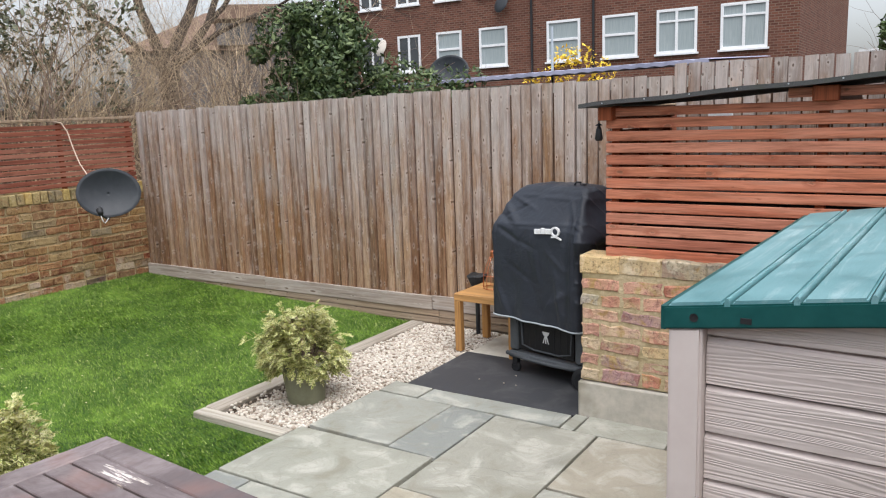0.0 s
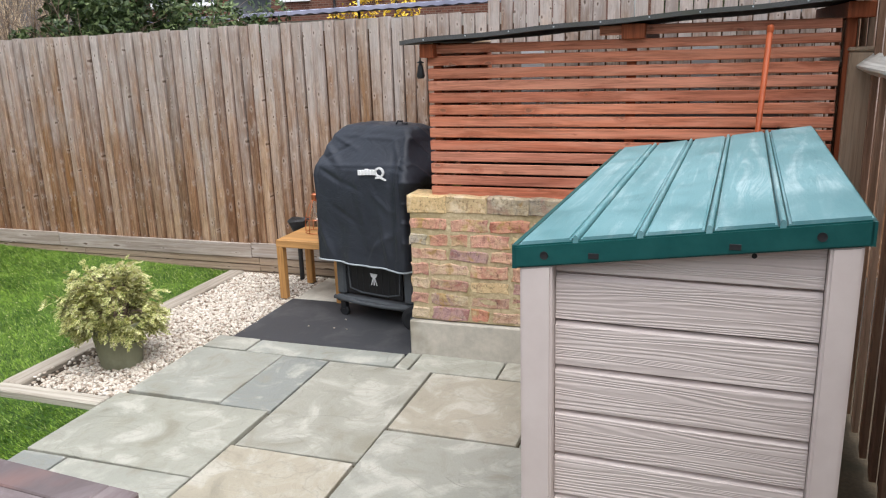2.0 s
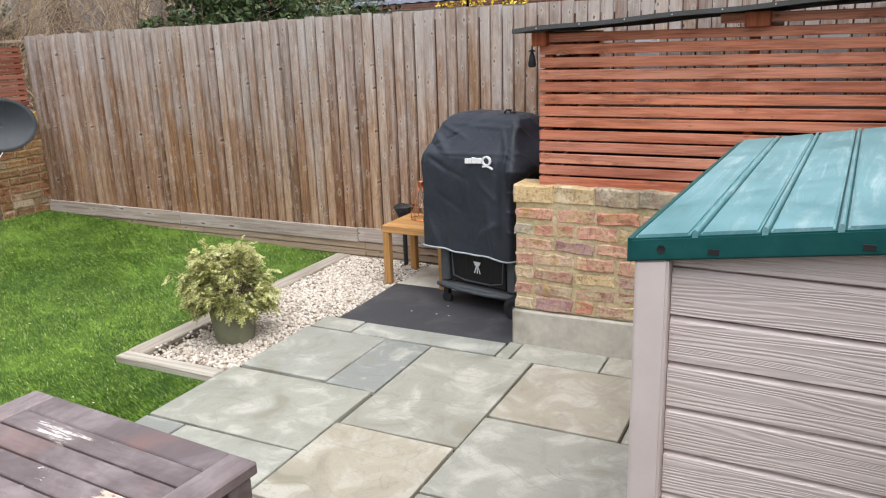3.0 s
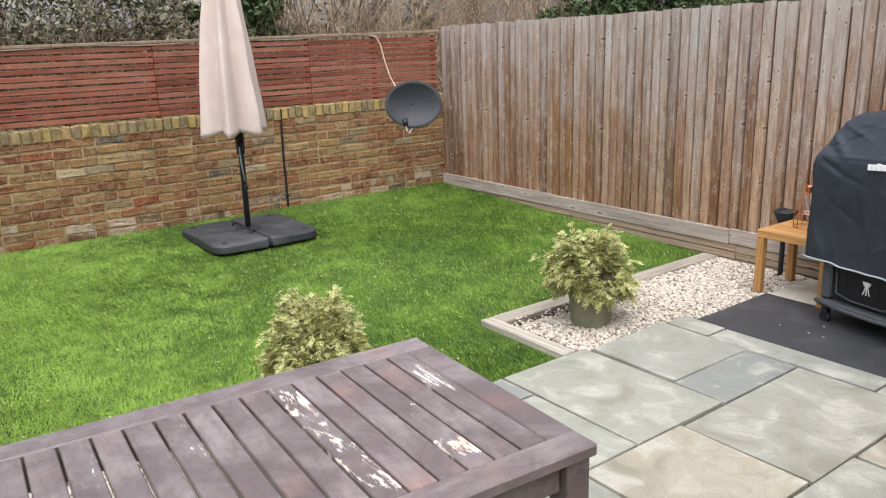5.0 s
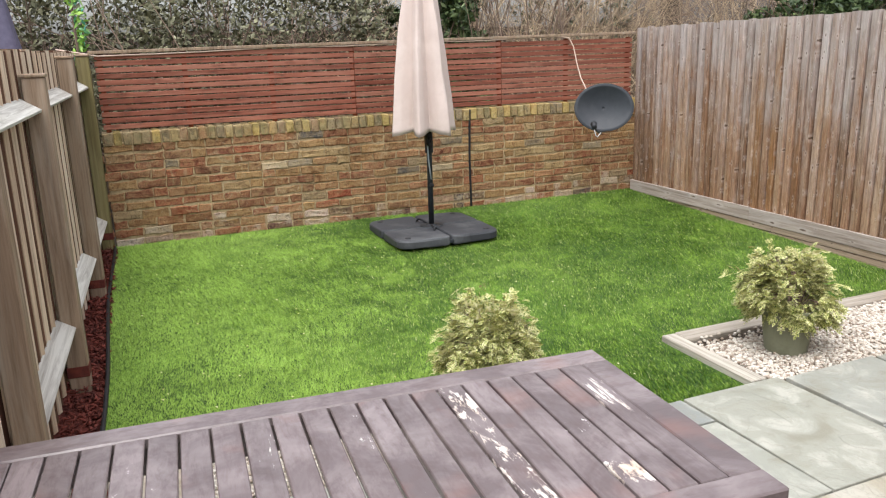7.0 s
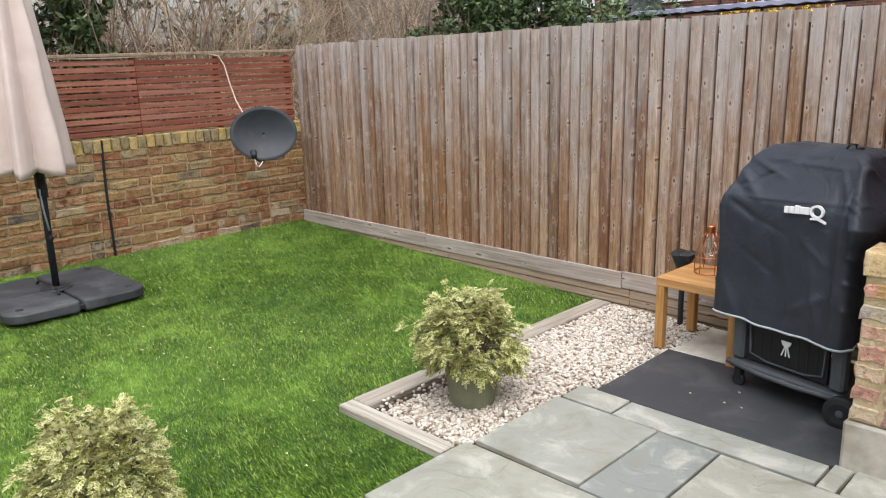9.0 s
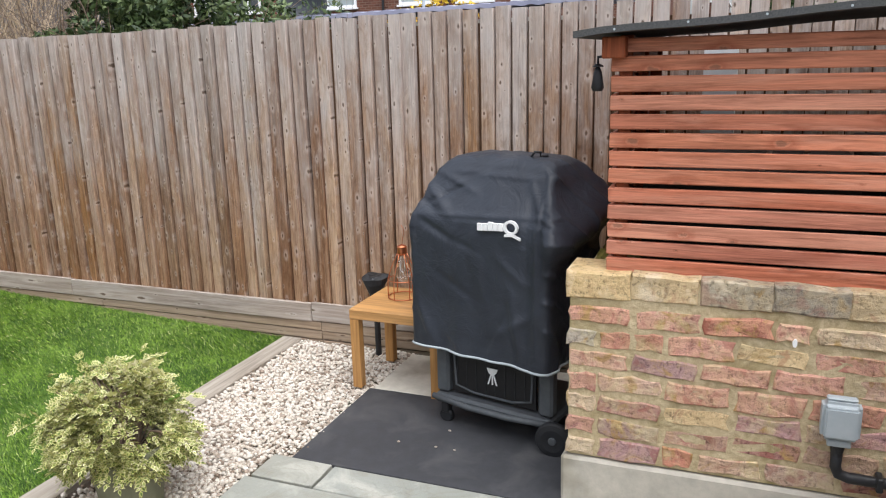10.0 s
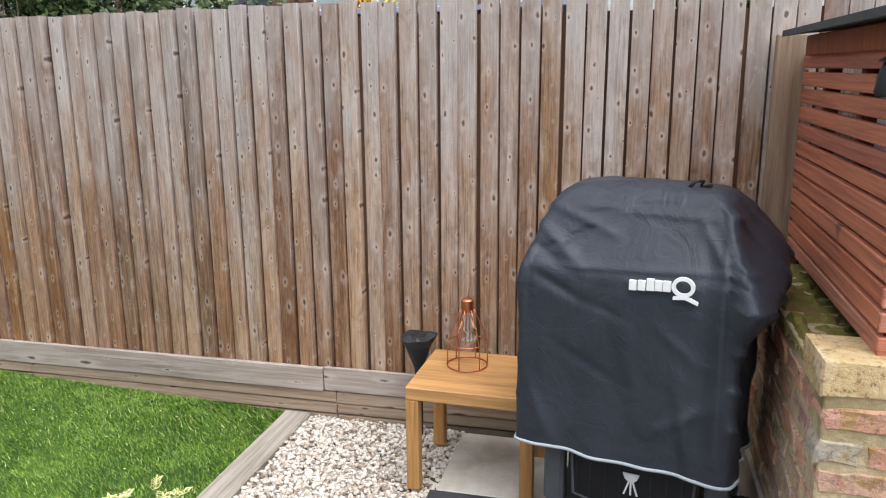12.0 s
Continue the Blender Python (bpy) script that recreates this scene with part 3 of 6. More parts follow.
def prism(outline, y0, y1):
    """An outline in x and z, drawn out along y."""
    bm = bmesh.new()
    a = [bm.verts.new((x, y0, z)) for x, z in outline]
    b = [bm.verts.new((x, y1, z)) for x, z in outline]
    n = len(a)
    for i in range(n):
        bm.faces.new((a[i], a[(i + 1) % n], b[(i + 1) % n], b[i]))
    bm.faces.new(a[::-1])
    bm.faces.new(b)
    bmesh.ops.recalc_face_normals(bm, faces=bm.faces[:])
    return bm


def soup(name, verts, tris, material, parent=None, label="", kind=""):
    """One mesh out of arrays of points and triangles."""
    me = bpy.data.meshes.new(name)
    me.vertices.add(len(verts))
    me.vertices.foreach_set("co", np.asarray(verts, dtype=np.float32).ravel())
    m = len(tris)
    me.loops.add(3 * m)
    me.loops.foreach_set("vertex_index", np.asarray(tris, dtype=np.int32).ravel())
    me.polygons.add(m)
    me.polygons.foreach_set("loop_start", np.arange(0, 3 * m, 3, dtype=np.int32))
    me.update(calc_edges=True)
    ob = part(name, me, material, parent, label)
    if kind:
        ob["kind"] = kind
    return ob


def lawn_z(x):
    return -0.045 + 0.042 * max(0.0, -x - 3.9)


# ---- ground and paving ----
ground = box("ground", (-400, -400, -0.45), (400, 400, -0.13), soil, ch=0.01)
tagged(ground, "dark bare soil under and around the garden", "ground", kind="structure")
bed = box("paving_bed", (-3.30, 0.55, -0.129), (0.42, 6.5, -0.022), grout)
tagged(bed, "dark sandy bed under the paving slabs", "paving", kind="structure")

x0, x1 = -7.62, -3.285


def lawn_low(x):
    return 0.985 - 0.035 * (x + 4.2)


def turf(xa, xb, ya, yb, gx, gy):
    """A gently uneven sheet; ya may follow the side fence."""
    bm = bmesh.new()
    rows_v = []
    for i in range(gx + 1):
        x = xa + (xb - xa) * i / gx
        lo_y = lawn_low(x) if ya is None else ya
        rows_v.append([bm.verts.new((x, lo_y + (yb - lo_y) * j / gy, lawn_z(x) + 0.006 * noise.noise(Vector((x * 1.3, 0.2 * j, 0))))) for j in range(gy + 1)])
    for i in range(gx):
        for j in range(gy):
            bm.faces.new((rows_v[i][j], rows_v[i + 1][j], rows_v[i + 1][j + 1], rows_v[i][j + 1]))
    return bm


lawn = thing("lawn", label="bright green artificial grass lawn, slightly worn and patchy", category="lawn", kind="structure")
part("turf", turf(x0, -4.05, None, 6.50, 30, 40), turf_base, lawn)
part("turf", turf(-4.05, x1, 3.10, 4.06, 8, 8), turf_base, lawn)


def grass():
    g = np.random.default_rng(3)
    n = 620000
    x = g.uniform(x0 + 0.02, x1, n)
    ylo = 0.985 - 0.035 * (x + 4.2)
    y = ylo + (6.43 - ylo) * g.uniform(0, 1, n)
    keep = ~(((x > -4.04) & (y > 4.05)) | ((x > -4.08) & (y < 3.10)))
    x, y = x[keep], y[keep]
    n = len(x)
    z = -0.045 + 0.042 * np.maximum(0, -x - 3.9) - 0.004
    hgt = g.uniform(0.010, 0.026, n) * (0.75 + 0.5 * (np.sin(37 * x + 5 * np.sin(23 * y)) * np.sin(41 * y + 4 * np.sin(29 * x)) + 1) / 2)
    # the pile is brushed in patches
    lean_a = 3.5 + 0.6 * np.sin(1.7 * x + 0.8 * np.sin(2.1 * y)) + g.normal(0, 0.8, n)
    lean = hgt * g.uniform(0.5, 1.4, n)
    wa = g.uniform(0, 2 * np.pi, n)
    w = g.uniform(0.0018, 0.0034, n)
    px, py = np.cos(wa) * w, np.sin(wa) * w
    v = np.empty((n, 3, 3), dtype=np.float32)
    v[:, 0] = np.stack([x - px, y - py, z], 1)
    v[:, 1] = np.stack([x + px, y + py, z], 1)
    v[:, 2] = np.stack([x + np.cos(lean_a) * lean, y + np.sin(lean_a) * lean, z + hgt], 1)
    return v.reshape(-1, 3), np.arange(3 * n).reshape(-1, 3)


soup("grass_blades", *grass(), blade, lawn, "short green synthetic blades", kind="stuff")
debris = np.random.default_rng(5)
dn = 170
dx, dy = debris.uniform(-7.4, -3.4, dn), debris.uniform(1.2, 6.3, dn)
ok = ~(((dx > -4.04) & (dy > 4.05)) | ((dx > -4.08) & (dy < 3.10)))
dx, dy = dx[ok], dy[ok]
dz = -0.045 + 0.042 * np.maximum(0, -dx - 3.9) + 0.018
dv = np.stack([np.stack([dx + 0.008 * math.cos(a), dy + 0.008 * math.sin(a), dz + 0.002 * k], 1) for k, a in enumerate((0.3, 2.2, 4.4))], 1)
petals = soup("fallen_petals", dv.reshape(-1, 3), np.arange(3 * len(dx)).reshape(-1, 3), leaf_cream, None, kind="stuff")
tagged(petals, "small pale fallen petals scattered on the artificial grass", "petals")

# ---- edging and gravel beds ----
for name, lo, hi, m in (("sleeper", (-4.03, 4.06, -0.12), (-3.31, 4.155, -0.004), sleeper_x), ("sleeper", (-4.03, 4.158, -0.12), (-3.90, 6.37, -0.002), sleeper_y),
                        ("sleeper", (-4.07, 3.01, -0.12), (-3.33, 3.10, -0.004), sleeper_x), ("sleeper", (-4.07, 1.0, -0.12), (-3.975, 3.007, -0.004), sleeper_y)):
    s = box(name, lo, hi, m, ch=0.006, jit=0.003)
    tagged(s, "weathered pale timber edging board round the gravel bed", "edging", group="gravel bed edging")


def pebbles(name, x0, x1, y0, y1, n, seed, label):
    g = np.random.default_rng(seed)
    ico = bmesh.new()
    bmesh.ops.create_icosphere(ico, subdivisions=1, radius=1)
    bv = np.array([v.co[:] for v in ico.verts])
    bt = np.array([[v.index for v in f.verts] for f in ico.faces])
    ico.free()
    c = np.stack([g.uniform(x0, x1, n), g.uniform(y0, y1, n), g.uniform(-0.045, -0.012, n)], 1)
    size = g.uniform(0.007, 0.0155, (n, 1)) * np.stack([np.ones(n), g.uniform(0.6, 1.0, n), g.uniform(0.45, 0.8, n)], 1)
    ang = g.uniform(0, 2 * np.pi, n)
    v = bv[None] * (1 + g.uniform(-0.18, 0.18, (n, len(bv), 1))) * size[:, None]
    tilt = g.normal(0, 0.4, n)
    v = np.stack([v[..., 0], v[..., 1] * np.cos(tilt)[:, None] - v[..., 2] * np.sin(tilt)[:, None], v[..., 1] * np.sin(tilt)[:, None] + v[..., 2] * np.cos(tilt)[:, None]], -1)
    v = np.stack([v[..., 0] * np.cos(ang)[:, None] - v[..., 1] * np.sin(ang)[:, None], v[..., 0] * np.sin(ang)[:, None] + v[..., 1] * np.cos(ang)[:, None], v[..., 2]], -1) + c[:, None]
    t = (bt[None] + (np.arange(n) * len(bv))[:, None, None]).reshape(-1, 3)
    ob = soup(name, v.reshape(-1, 3), t, stone_mat, kind="stuff")
    return tagged(ob, label, "gravel")


pebbles("gravel", -3.81, -3.27, 4.18, 5.05, 8000, 11, "white and cream stone chippings in the timber-edged bed")
pebbles("gravel", -3.89, -3.13, 5.05, 6.36, 15000, 12, "white and cream stone chippings beside the slate and fence")
pebbles("gravel", -3.96, -3.33, 1.3, 2.99, 9000, 13, "white and cream stone chippings in the second timber-edged bed")
for lo, hi in (((-3.90, 4.16, -0.128), (-3.301, 6.40, -0.04)), ((-3.974, 1.0, -0.128), (-3.301, 3.009, -0.04))):
    tagged(box("gravel_base", lo, hi, gravel_bed), "packed pale chippings under the gravel", "gravel", kind="structure")


tagged(box("bare_soil", (-3.897, 4.158, -0.06), (-3.80, 5.0, -0.026), soil, ch=0.006, jit=0.004), "dark bare soil strip along the gravel bed edging", "soil", kind="structure")
edge_stones = pebbles("gravel", -3.89, -3.80, 4.18, 4.98, 70, 14, "scattered cream and brown pebbles along the timber edging")
edge_stones.location.z = 0.018


# ---- the things: worktop of the patio table and its legs ----
def patio_table():
    w, n, pitch, rail = 0.888, 20, 0.0804, 0.090
    L, z = n * pitch + 2 * rail, 0.725
    a = radians(-4.3)
    # placed by its end edge beside the gravel: the two corners' midpoint
    ex, ey = -2.0975, 2.5285
    t = thing("patio_table", (ex + L / 2 * math.sin(a), ey - L / 2 * math.cos(a), 0), -4.3, label="dark brown painted slatted wooden garden table with worn flaking paint", category="table")
    for sx in (-1, 1):
        box("long_rail", (sx * (w / 2 - rail / 2) - rail / 2, -L / 2, z - 0.035), (sx * (w / 2 - rail / 2) + rail / 2, L / 2, z), table_frame, t, ch=0.005)
    for sy in (-1, 1):
        box("end_rail", (-w / 2 + rail + 0.001, sy * (L / 2 - rail / 2) - rail / 2, z - 0.035), (w / 2 - rail - 0.001, sy * (L / 2 - rail / 2) + rail / 2, z - 0.001), table_frame, t, ch=0.004)
    coats = {19: table_bare, 17: table_patch, 14: table_flaked, 11: table_spotted, 10: table_spotted, 3: table_spotted, 4: table_spotted, 1: table_spotted}
    shapes = {}
    for i in range(n):
        m = coats.get(i, table_slat)
        if m not in shapes:
            shapes[m] = block(w - 2 * rail - 0.004, pitch - 0.007, 0.022, 0.003)
        part("slat", shapes[m], m, t, at=(0, -L / 2 + rail + pitch * (i + 0.5), z - 0.012 + rnd.uniform(-0.001, 0.001)), rot=(0, 0, rnd.uniform(-0.15, 0.15)))
    lg = block(0.075, 0.075, z - 0.037, 0.005)
    for sx in (-1, 1):
        for sy in (-1, 1):
            part("leg", lg, table_frame, t, at=(sx * (w / 2 - 0.05), sy * (L / 2 - 0.05), (z - 0.037) / 2))
    for sx in (-1, 1):
        box("apron", (sx * (w / 2 - 0.05) - 0.013, -L / 2 + 0.09, z - 0.125), (sx * (w / 2 - 0.05) + 0.013, L / 2 - 0.09, z - 0.036), table_frame, t)
    for sy in (-1, 1):
        box("apron", (-w / 2 + 0.09, sy * (L / 2 - 0.05) - 0.013, z - 0.125), (w / 2 - 0.09, sy * (L / 2 - 0.05) + 0.013, z - 0.036), table_frame, t)
    return t


patio_table()


# ---- plastic garden store ----
def garden_store():
    x0, x1, y0, y1 = -0.818, -0.097, 2.965, 4.575
    t = thing("garden_store", ((x0 + x1) / 2, (y0 + y1) / 2, 0), -2.5, label="taupe woodgrain plastic garden store with a teal ribbed lid", category="storage box")
    w, d = x1 - x0, y1 - y0
    slope = 0.136

    def top(x):
        return 1.243 + slope * (x + w / 2)

    body = bmesh.new()
    lo = [body.verts.new((sx * (w / 2 - 0.02), sy * (d / 2 - 0.02), 0.0)) for sx, sy in ((-1, -1), (1, -1), (1, 1), (-1, 1))]
    hi = [body.verts.new((v.co.x, v.co.y, top(v.co.x) - 0.055)) for v in lo]
    for i in range(4):
        body.faces.new((lo[i], lo[(i + 1) % 4], hi[(i + 1) % 4], hi[i]))
    body.faces.new(hi)
    part("body", body, store_post, t)
    for sx, wid in ((-1, 0.078), (1, 0.062)):
        for sy in (-1, 1):
            xa = sx * w / 2 - (wid if sx > 0 else 0)
            o = [(xa, 0.0), (xa + wid, 0.0), (xa + wid, top(xa + wid) - 0.052), (xa, top(xa) - 0.052)]
            bm = prism(o, sy * d / 2 - 0.04, sy * d / 2 + 0.012)
            bmesh.ops.bevel(bm, geom=bm.edges[:], offset=0.006, segments=2, affect="EDGES")
            part("corner_post", bm, store_post, t)
    # planks on the end wall: from the top down, the highest one cut by the slope
    xa, xb = -w / 2 + 0.080, w / 2 - 0.064
    zs = [1.172 - 0.1185 * i for i in range(11)]
    bm = prism([(xa, zs[0] + 0.006), (xb, zs[0] + 0.006), (xb, top(xb) - 0.056), (xa, top(xa) - 0.056)], -d / 2 - 0.002, -d / 2 + 0.02)
    part("plank", bm, store_mat, t)
    for za, zb in zip(zs[1:], zs):
        if zb < 0.03:
            continue
        za = max(za, 0.004)
        bm = bmesh.new()
        prof = [(-d / 2 + 0.02, za + 0.001), (-d / 2 + 0.006, za + 0.001), (-d / 2 - 0.006, za + 0.005), (-d / 2 - 0.006, zb - 0.013), (-d / 2 + 0.007, zb - 0.003), (-d / 2 + 0.02, zb - 0.003)]
        ends_ = [[bm.verts.new((x, yq, zq)) for yq, zq in prof] for x in (xa, xb)]
        for q in range(len(prof)):
            bm.faces.new((ends_[0][q], ends_[1][q], ends_[1][(q + 1) % len(prof)], ends_[0][(q + 1) % len(prof)]))
        bm.faces.new(ends_[0])
        bm.faces.new(ends_[1][::-1])
        bmesh.ops.recalc_face_normals(bm, faces=bm.faces[:])
        part("plank", bm, store_mat, t)
    for i, (ya, yb) in enumerate(((-d / 2 + 0.06, -0.012), (0.012, d / 2 - 0.06))):
        dr = box("door", (-w / 2 - 0.022, ya, 0.06), (-w / 2 - 0.002, yb, 1.16), store_mat, t, ch=0.006)
        box("handle", (-w / 2 - 0.034, (yb - 0.07 if i == 0 else ya + 0.03), 0.62), (-w / 2 - 0.0225, (yb - 0.03 if i == 0 else ya + 0.07), 0.80), store_post, t)
    # lid: a sloping tray with raised ribs and a dark rim
    L = w / 2 + 0.012
    D = d / 2 + 0.04

    def slab(xa, xb, ya, yb, lift, thick):
        return prism([(xa, top(xa) + lift - thick), (xb, top(xb) + lift - thick), (xb, top(xb) + lift), (xa, top(xa) + lift)], ya, yb)

    # base slab in dark teal: puts shade into the grooves beside the ribs
    bm = slab(-L + 0.006, L - 0.006, -D + 0.012, D - 0.006, 0.0, 0.02)
    lid = part("lid", bm, lid_edge, t, "faded teal plastic lid, its base coloured dark for groove shade")
    n = 5
    for i in range(n):
        xa = -L + 0.012 + (2 * L - 0.024) * i / n - (0.011 if i else 0.0)
        xb = -L + 0.012 + (2 * L - 0.024) * (i + 1) / n - (0.011 if i < n - 1 else 0.0)
        bm = slab(xa + (0.011 if i else 0.0), xb - (0.011 if i < n - 1 else -0.010), -D + 0.002, D - 0.004, 0.009, 0.014)
        bmesh.ops.bevel(bm, geom=[e for e in bm.edges if abs(e.verts[0].co.y - e.verts[1].co.y) > 0.1], offset=0.005, segments=2, affect="EDGES")
        part("panel", bm, lid_mat, lid)
        if i:
            arch = [(xa + 0.0062 * math.cos(q), top(xa) + 0.006 + 0.009 * math.sin(q)) for q in [math.pi * e / 8 for e in range(9)]]
            bm = prism([(xa + 0.0062, top(xa) - 0.006)] + arch + [(xa - 0.0062, top(xa) - 0.006)], -D - 0.002, D - 0.012)
            part("rib", bm, lid_mat, lid)
    bm = slab(-L, L, -D - 0.004, -D + 0.010, 0.001, 0.055)
    bmesh.ops.bevel(bm, geom=bm.edges[:], offset=0.004, segments=2, affect="EDGES")
    part("front_rim", bm, lid_edge, lid, "dark teal rim")
    part("back_rim", slab(-L, L, D - 0.006, D + 0.004, 0.001, 0.05), lid_edge, lid, "dark teal rim")
    part("low_rim", prism([(-L - 0.006, top(-L) - 0.055), (-L + 0.005, top(-L) - 0.055), (-L + 0.005, top(-L) + 0.002), (-L - 0.006, top(-L) + 0.002)], -D, D), lid_edge, lid, "dark teal rim")
    part("high_rim", prism([(L - 0.005, top(L) - 0.055), (L + 0.006, top(L) - 0.055), (L + 0.006, top(L) - 0.004), (L - 0.005, top(L) - 0.004)], -D, D), lid_edge, lid, "dark teal rim")
    for x in (-0.30, 0.28):
        bm = lathe([(0.0, 0.0), (0.007, 0.0), (0.006, 0.001), (0.010, 0.0015), (0.010, 0.0)], 16)
        part("screw_hole", bm, black_plastic, lid, "dark round screw hole", (x, -D - 0.0042, top(x) - 0.027), (90, 0, 0))
    for x in (-0.185, 0.115):
        box("slot", (x - 0.012, -D - 0.0062, top(x) - 0.043), (x + 0.012, -D - 0.0042, top(x) - 0.030), black_plastic, lid, "dark slot", ch=0.0005)
    for x in (0.155, 0.305):
        part("rivet", lathe([(0, 0.002), (0.006, 0.001), (0.006, 0)], 10), black_plastic, t, "small dark rivet", (x, -d / 2 - 0.0125 if x > 0.29 else -d / 2 - 0.002, top(x) - 0.07), (90, 0, 0))
    return t


garden_store()

# ---- low brick wall with slatted screen and felt roof ----
WX, WY = -1.97, 5.09
low_wall = thing("low_wall", (WX, WY, 0), label="low reclaimed brick wall on a concrete plinth, mossy on top", category="wall", kind="structure")
box("plinth", (-0.012, -0.015, -0.10), (2.24, 0.20, 0.205), concrete, low_wall, "rough pale concrete plinth", ch=0.012, jit=0.008)
box("plinth", (-0.012, 0.202, -0.10), (0.20, 1.28, 0.20), concrete, low_wall, "rough pale concrete plinth", ch=0.012, jit=0.006)
box("mortar_core", (0.0055, 0.0055, 0.206), (2.23, 0.195, 0.893), mortar, low_wall)
box("mortar_core", (0.005, 0.197, 0.201), (0.195, 1.28, 0.845), mortar, low_wall)


def screen():
    t = thing("log_shelter", (WX, WY, 0.905), label="red-brown stained slatted timber shelter with a black felt roof", category="shelter")
    n, pitch = 12, 0.0624
    long_m = [block(1.95, 0.02, 0.050, 0.003, 0.0015, i) for i in range(4)]
    side_m = [block(0.02, 1.21, 0.050, 0.003, 0.0015, i) for i in range(4)]
    for i in range(n):
        z = 0.029 + pitch * i
        part("slat", long_m[i % 4], slat_x, t, at=(1.097, 0.066, z + rnd.uniform(-0.002, 0.002)), rot=(0, rnd.uniform(-0.08, 0.08), 0))
        part("side_slat", side_m[i % 4], slat_side, t, at=(0.133, 0.683, z + rnd.uniform(-0.002, 0.002)))
    part("slat", block(1.95, 0.02, 0.044, 0.003, 0.0015, 9), slat_x, t, at=(1.097, 0.066, 0.028 + pitch * n))
    part("slat", block(1.06, 0.02, 0.044, 0.003, 0.0015, 10), slat_x, t, at=(1.54, 0.066, 0.028 + pitch * (n + 1)))
    for x in (0.145, 1.14, 2.09):
        box("upright", (x, 0.078, 0.0), (x + 0.045, 0.125, 0.80 + 0.062 * x), frame_red, t)
    for y in (0.52, 0.98):
        box("upright", (0.145, y, 0.0), (0.19, y + 0.045, 0.80), frame_red, t)
    for x in (0.10, 1.12, 2.08):
        zc = 0.80 + 0.062 * (x - 0.1)
        box("rafter", (x, -0.005, zc - 0.065), (x + 0.11 if x > 1 else x + 0.075, 1.14, zc + 0.004), frame_red, t)
    zt = lambda x: 0.797 + 0.062 * (x - 0.1) + 0.012
    roof = bmesh.new()
    nx = 24
    up, lo = [], []
    for i in range(nx + 1):
        x = 0.02 + 2.14 * i / nx
        sag = 0.010 * math.sin(i * 0.9) + (-0.012 if i == 0 else 0)
        up.append((x, zt(x) + 0.022 + 0.3 * sag))
        lo.append((x, zt(x) + 0.001 + 0.3 * sag))
    part("roof", prism(up + lo[::-1], -0.075, 1.15), felt, t, "black mineral felt roof with a wavy edge")
    for i in range(9):
        x = 0.15 + 0.22 * i
        part("nail", lathe([(0, 0.003), (0.004, 0.002), (0.004, 0)], 6), grey_plastic, t, "grey clout nail", (x, -0.0752, zt(x) + 0.012), (90, 0, 0))
    return t


slat_side = timber("red_stained_side_slat", STAIN, grain=50, stretch=(1, 0.03, 1), knot_cell=(9, 3.0, 9), rough=0.6)
screen()
# added white panels, there to make the upper slat gaps look bright
for xa, xb, lab in ((-1.62, -1.47, "added white panel by the fence that brightens the shelter's slat gaps"), (-0.55, -0.40, "added white panel that brightens the slat gaps at the shelter end")):
    panel = thing("added_slit_panel", ((xa + xb) / 2, 6.36, 0.0), label=lab, category="board")
    box("sheet", (-(xb - xa) / 2, -0.012, -0.1), ((xb - xa) / 2, 0.012, 1.70), white_trim, panel, ch=0.003)
# added black blocks: they stop light and darken the lower slat gaps
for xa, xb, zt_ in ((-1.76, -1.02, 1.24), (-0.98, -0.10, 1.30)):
    crate = thing("added_dark_block", ((xa + xb) / 2, 5.80, -0.13), label="added dark block that keeps the gaps between the shelter slats dark", category="crate")
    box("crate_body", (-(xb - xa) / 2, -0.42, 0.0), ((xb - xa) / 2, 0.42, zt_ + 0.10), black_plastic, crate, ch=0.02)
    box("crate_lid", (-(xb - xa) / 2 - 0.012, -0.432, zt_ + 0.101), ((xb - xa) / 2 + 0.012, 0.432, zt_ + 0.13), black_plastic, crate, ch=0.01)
lamp = thing("hook_lamp", (-1.895, 5.165, 1.575), label="small black weathered lamp hanging at the shelter corner", category="lamp")
part("lamp_body", lathe([(0, 0.04), (0.006, 0.04), (0.014, 0.02), (0.022, -0.03), (0.016, -0.042), (0, -0.042)], 14), black_plastic, lamp, smooth=True)
part("bracket", tube([(0, 0, 0.04), (0, 0, 0.07), (0.04, 0.0, 0.075)], 0.005, 6), black_plastic, lamp)
part("shade", lathe([(0, 0.052), (0.018, 0.042), (0.019, 0.038), (0, 0.046)], 14), black_plastic, lamp)

sock = thing("outdoor_socket", (-1.075, 5.088, 0.40), label="light grey weatherproof socket box with black conduit on the brick wall", category="socket")
bm = bmesh.new()
bmesh.ops.create_cube(bm, size=1, matrix=Matrix.Translation((0, -0.035, 0.10)) @ Matrix.Diagonal((0.115, 0.07, 0.13, 1)))
bmesh.ops.bevel(bm, geom=bm.edges[:], offset=0.014, segments=3, affect="EDGES")
part("box", bm, grey_plastic, sock, smooth=False)
bm = bmesh.new()
bmesh.ops.create_cube(bm, size=1, matrix=Matrix.Translation((0, -0.073, 0.10)) @ Matrix.Diagonal((0.098, 0.018, 0.105, 1)))
bmesh.ops.bevel(bm, geom=bm.edges[:], offset=0.006, segments=2, affect="EDGES")
part("cover", bm, grey_plastic, sock, "hinged pale grey cover")
box("hinge", (-0.045, -0.05, 0.166), (0.045, -0.02, 0.176), grey_plastic, sock)
box("latch", (-0.035, -0.06, 0.012), (0.035, -0.012, 0.034), grey_plastic, sock, ch=0.003)
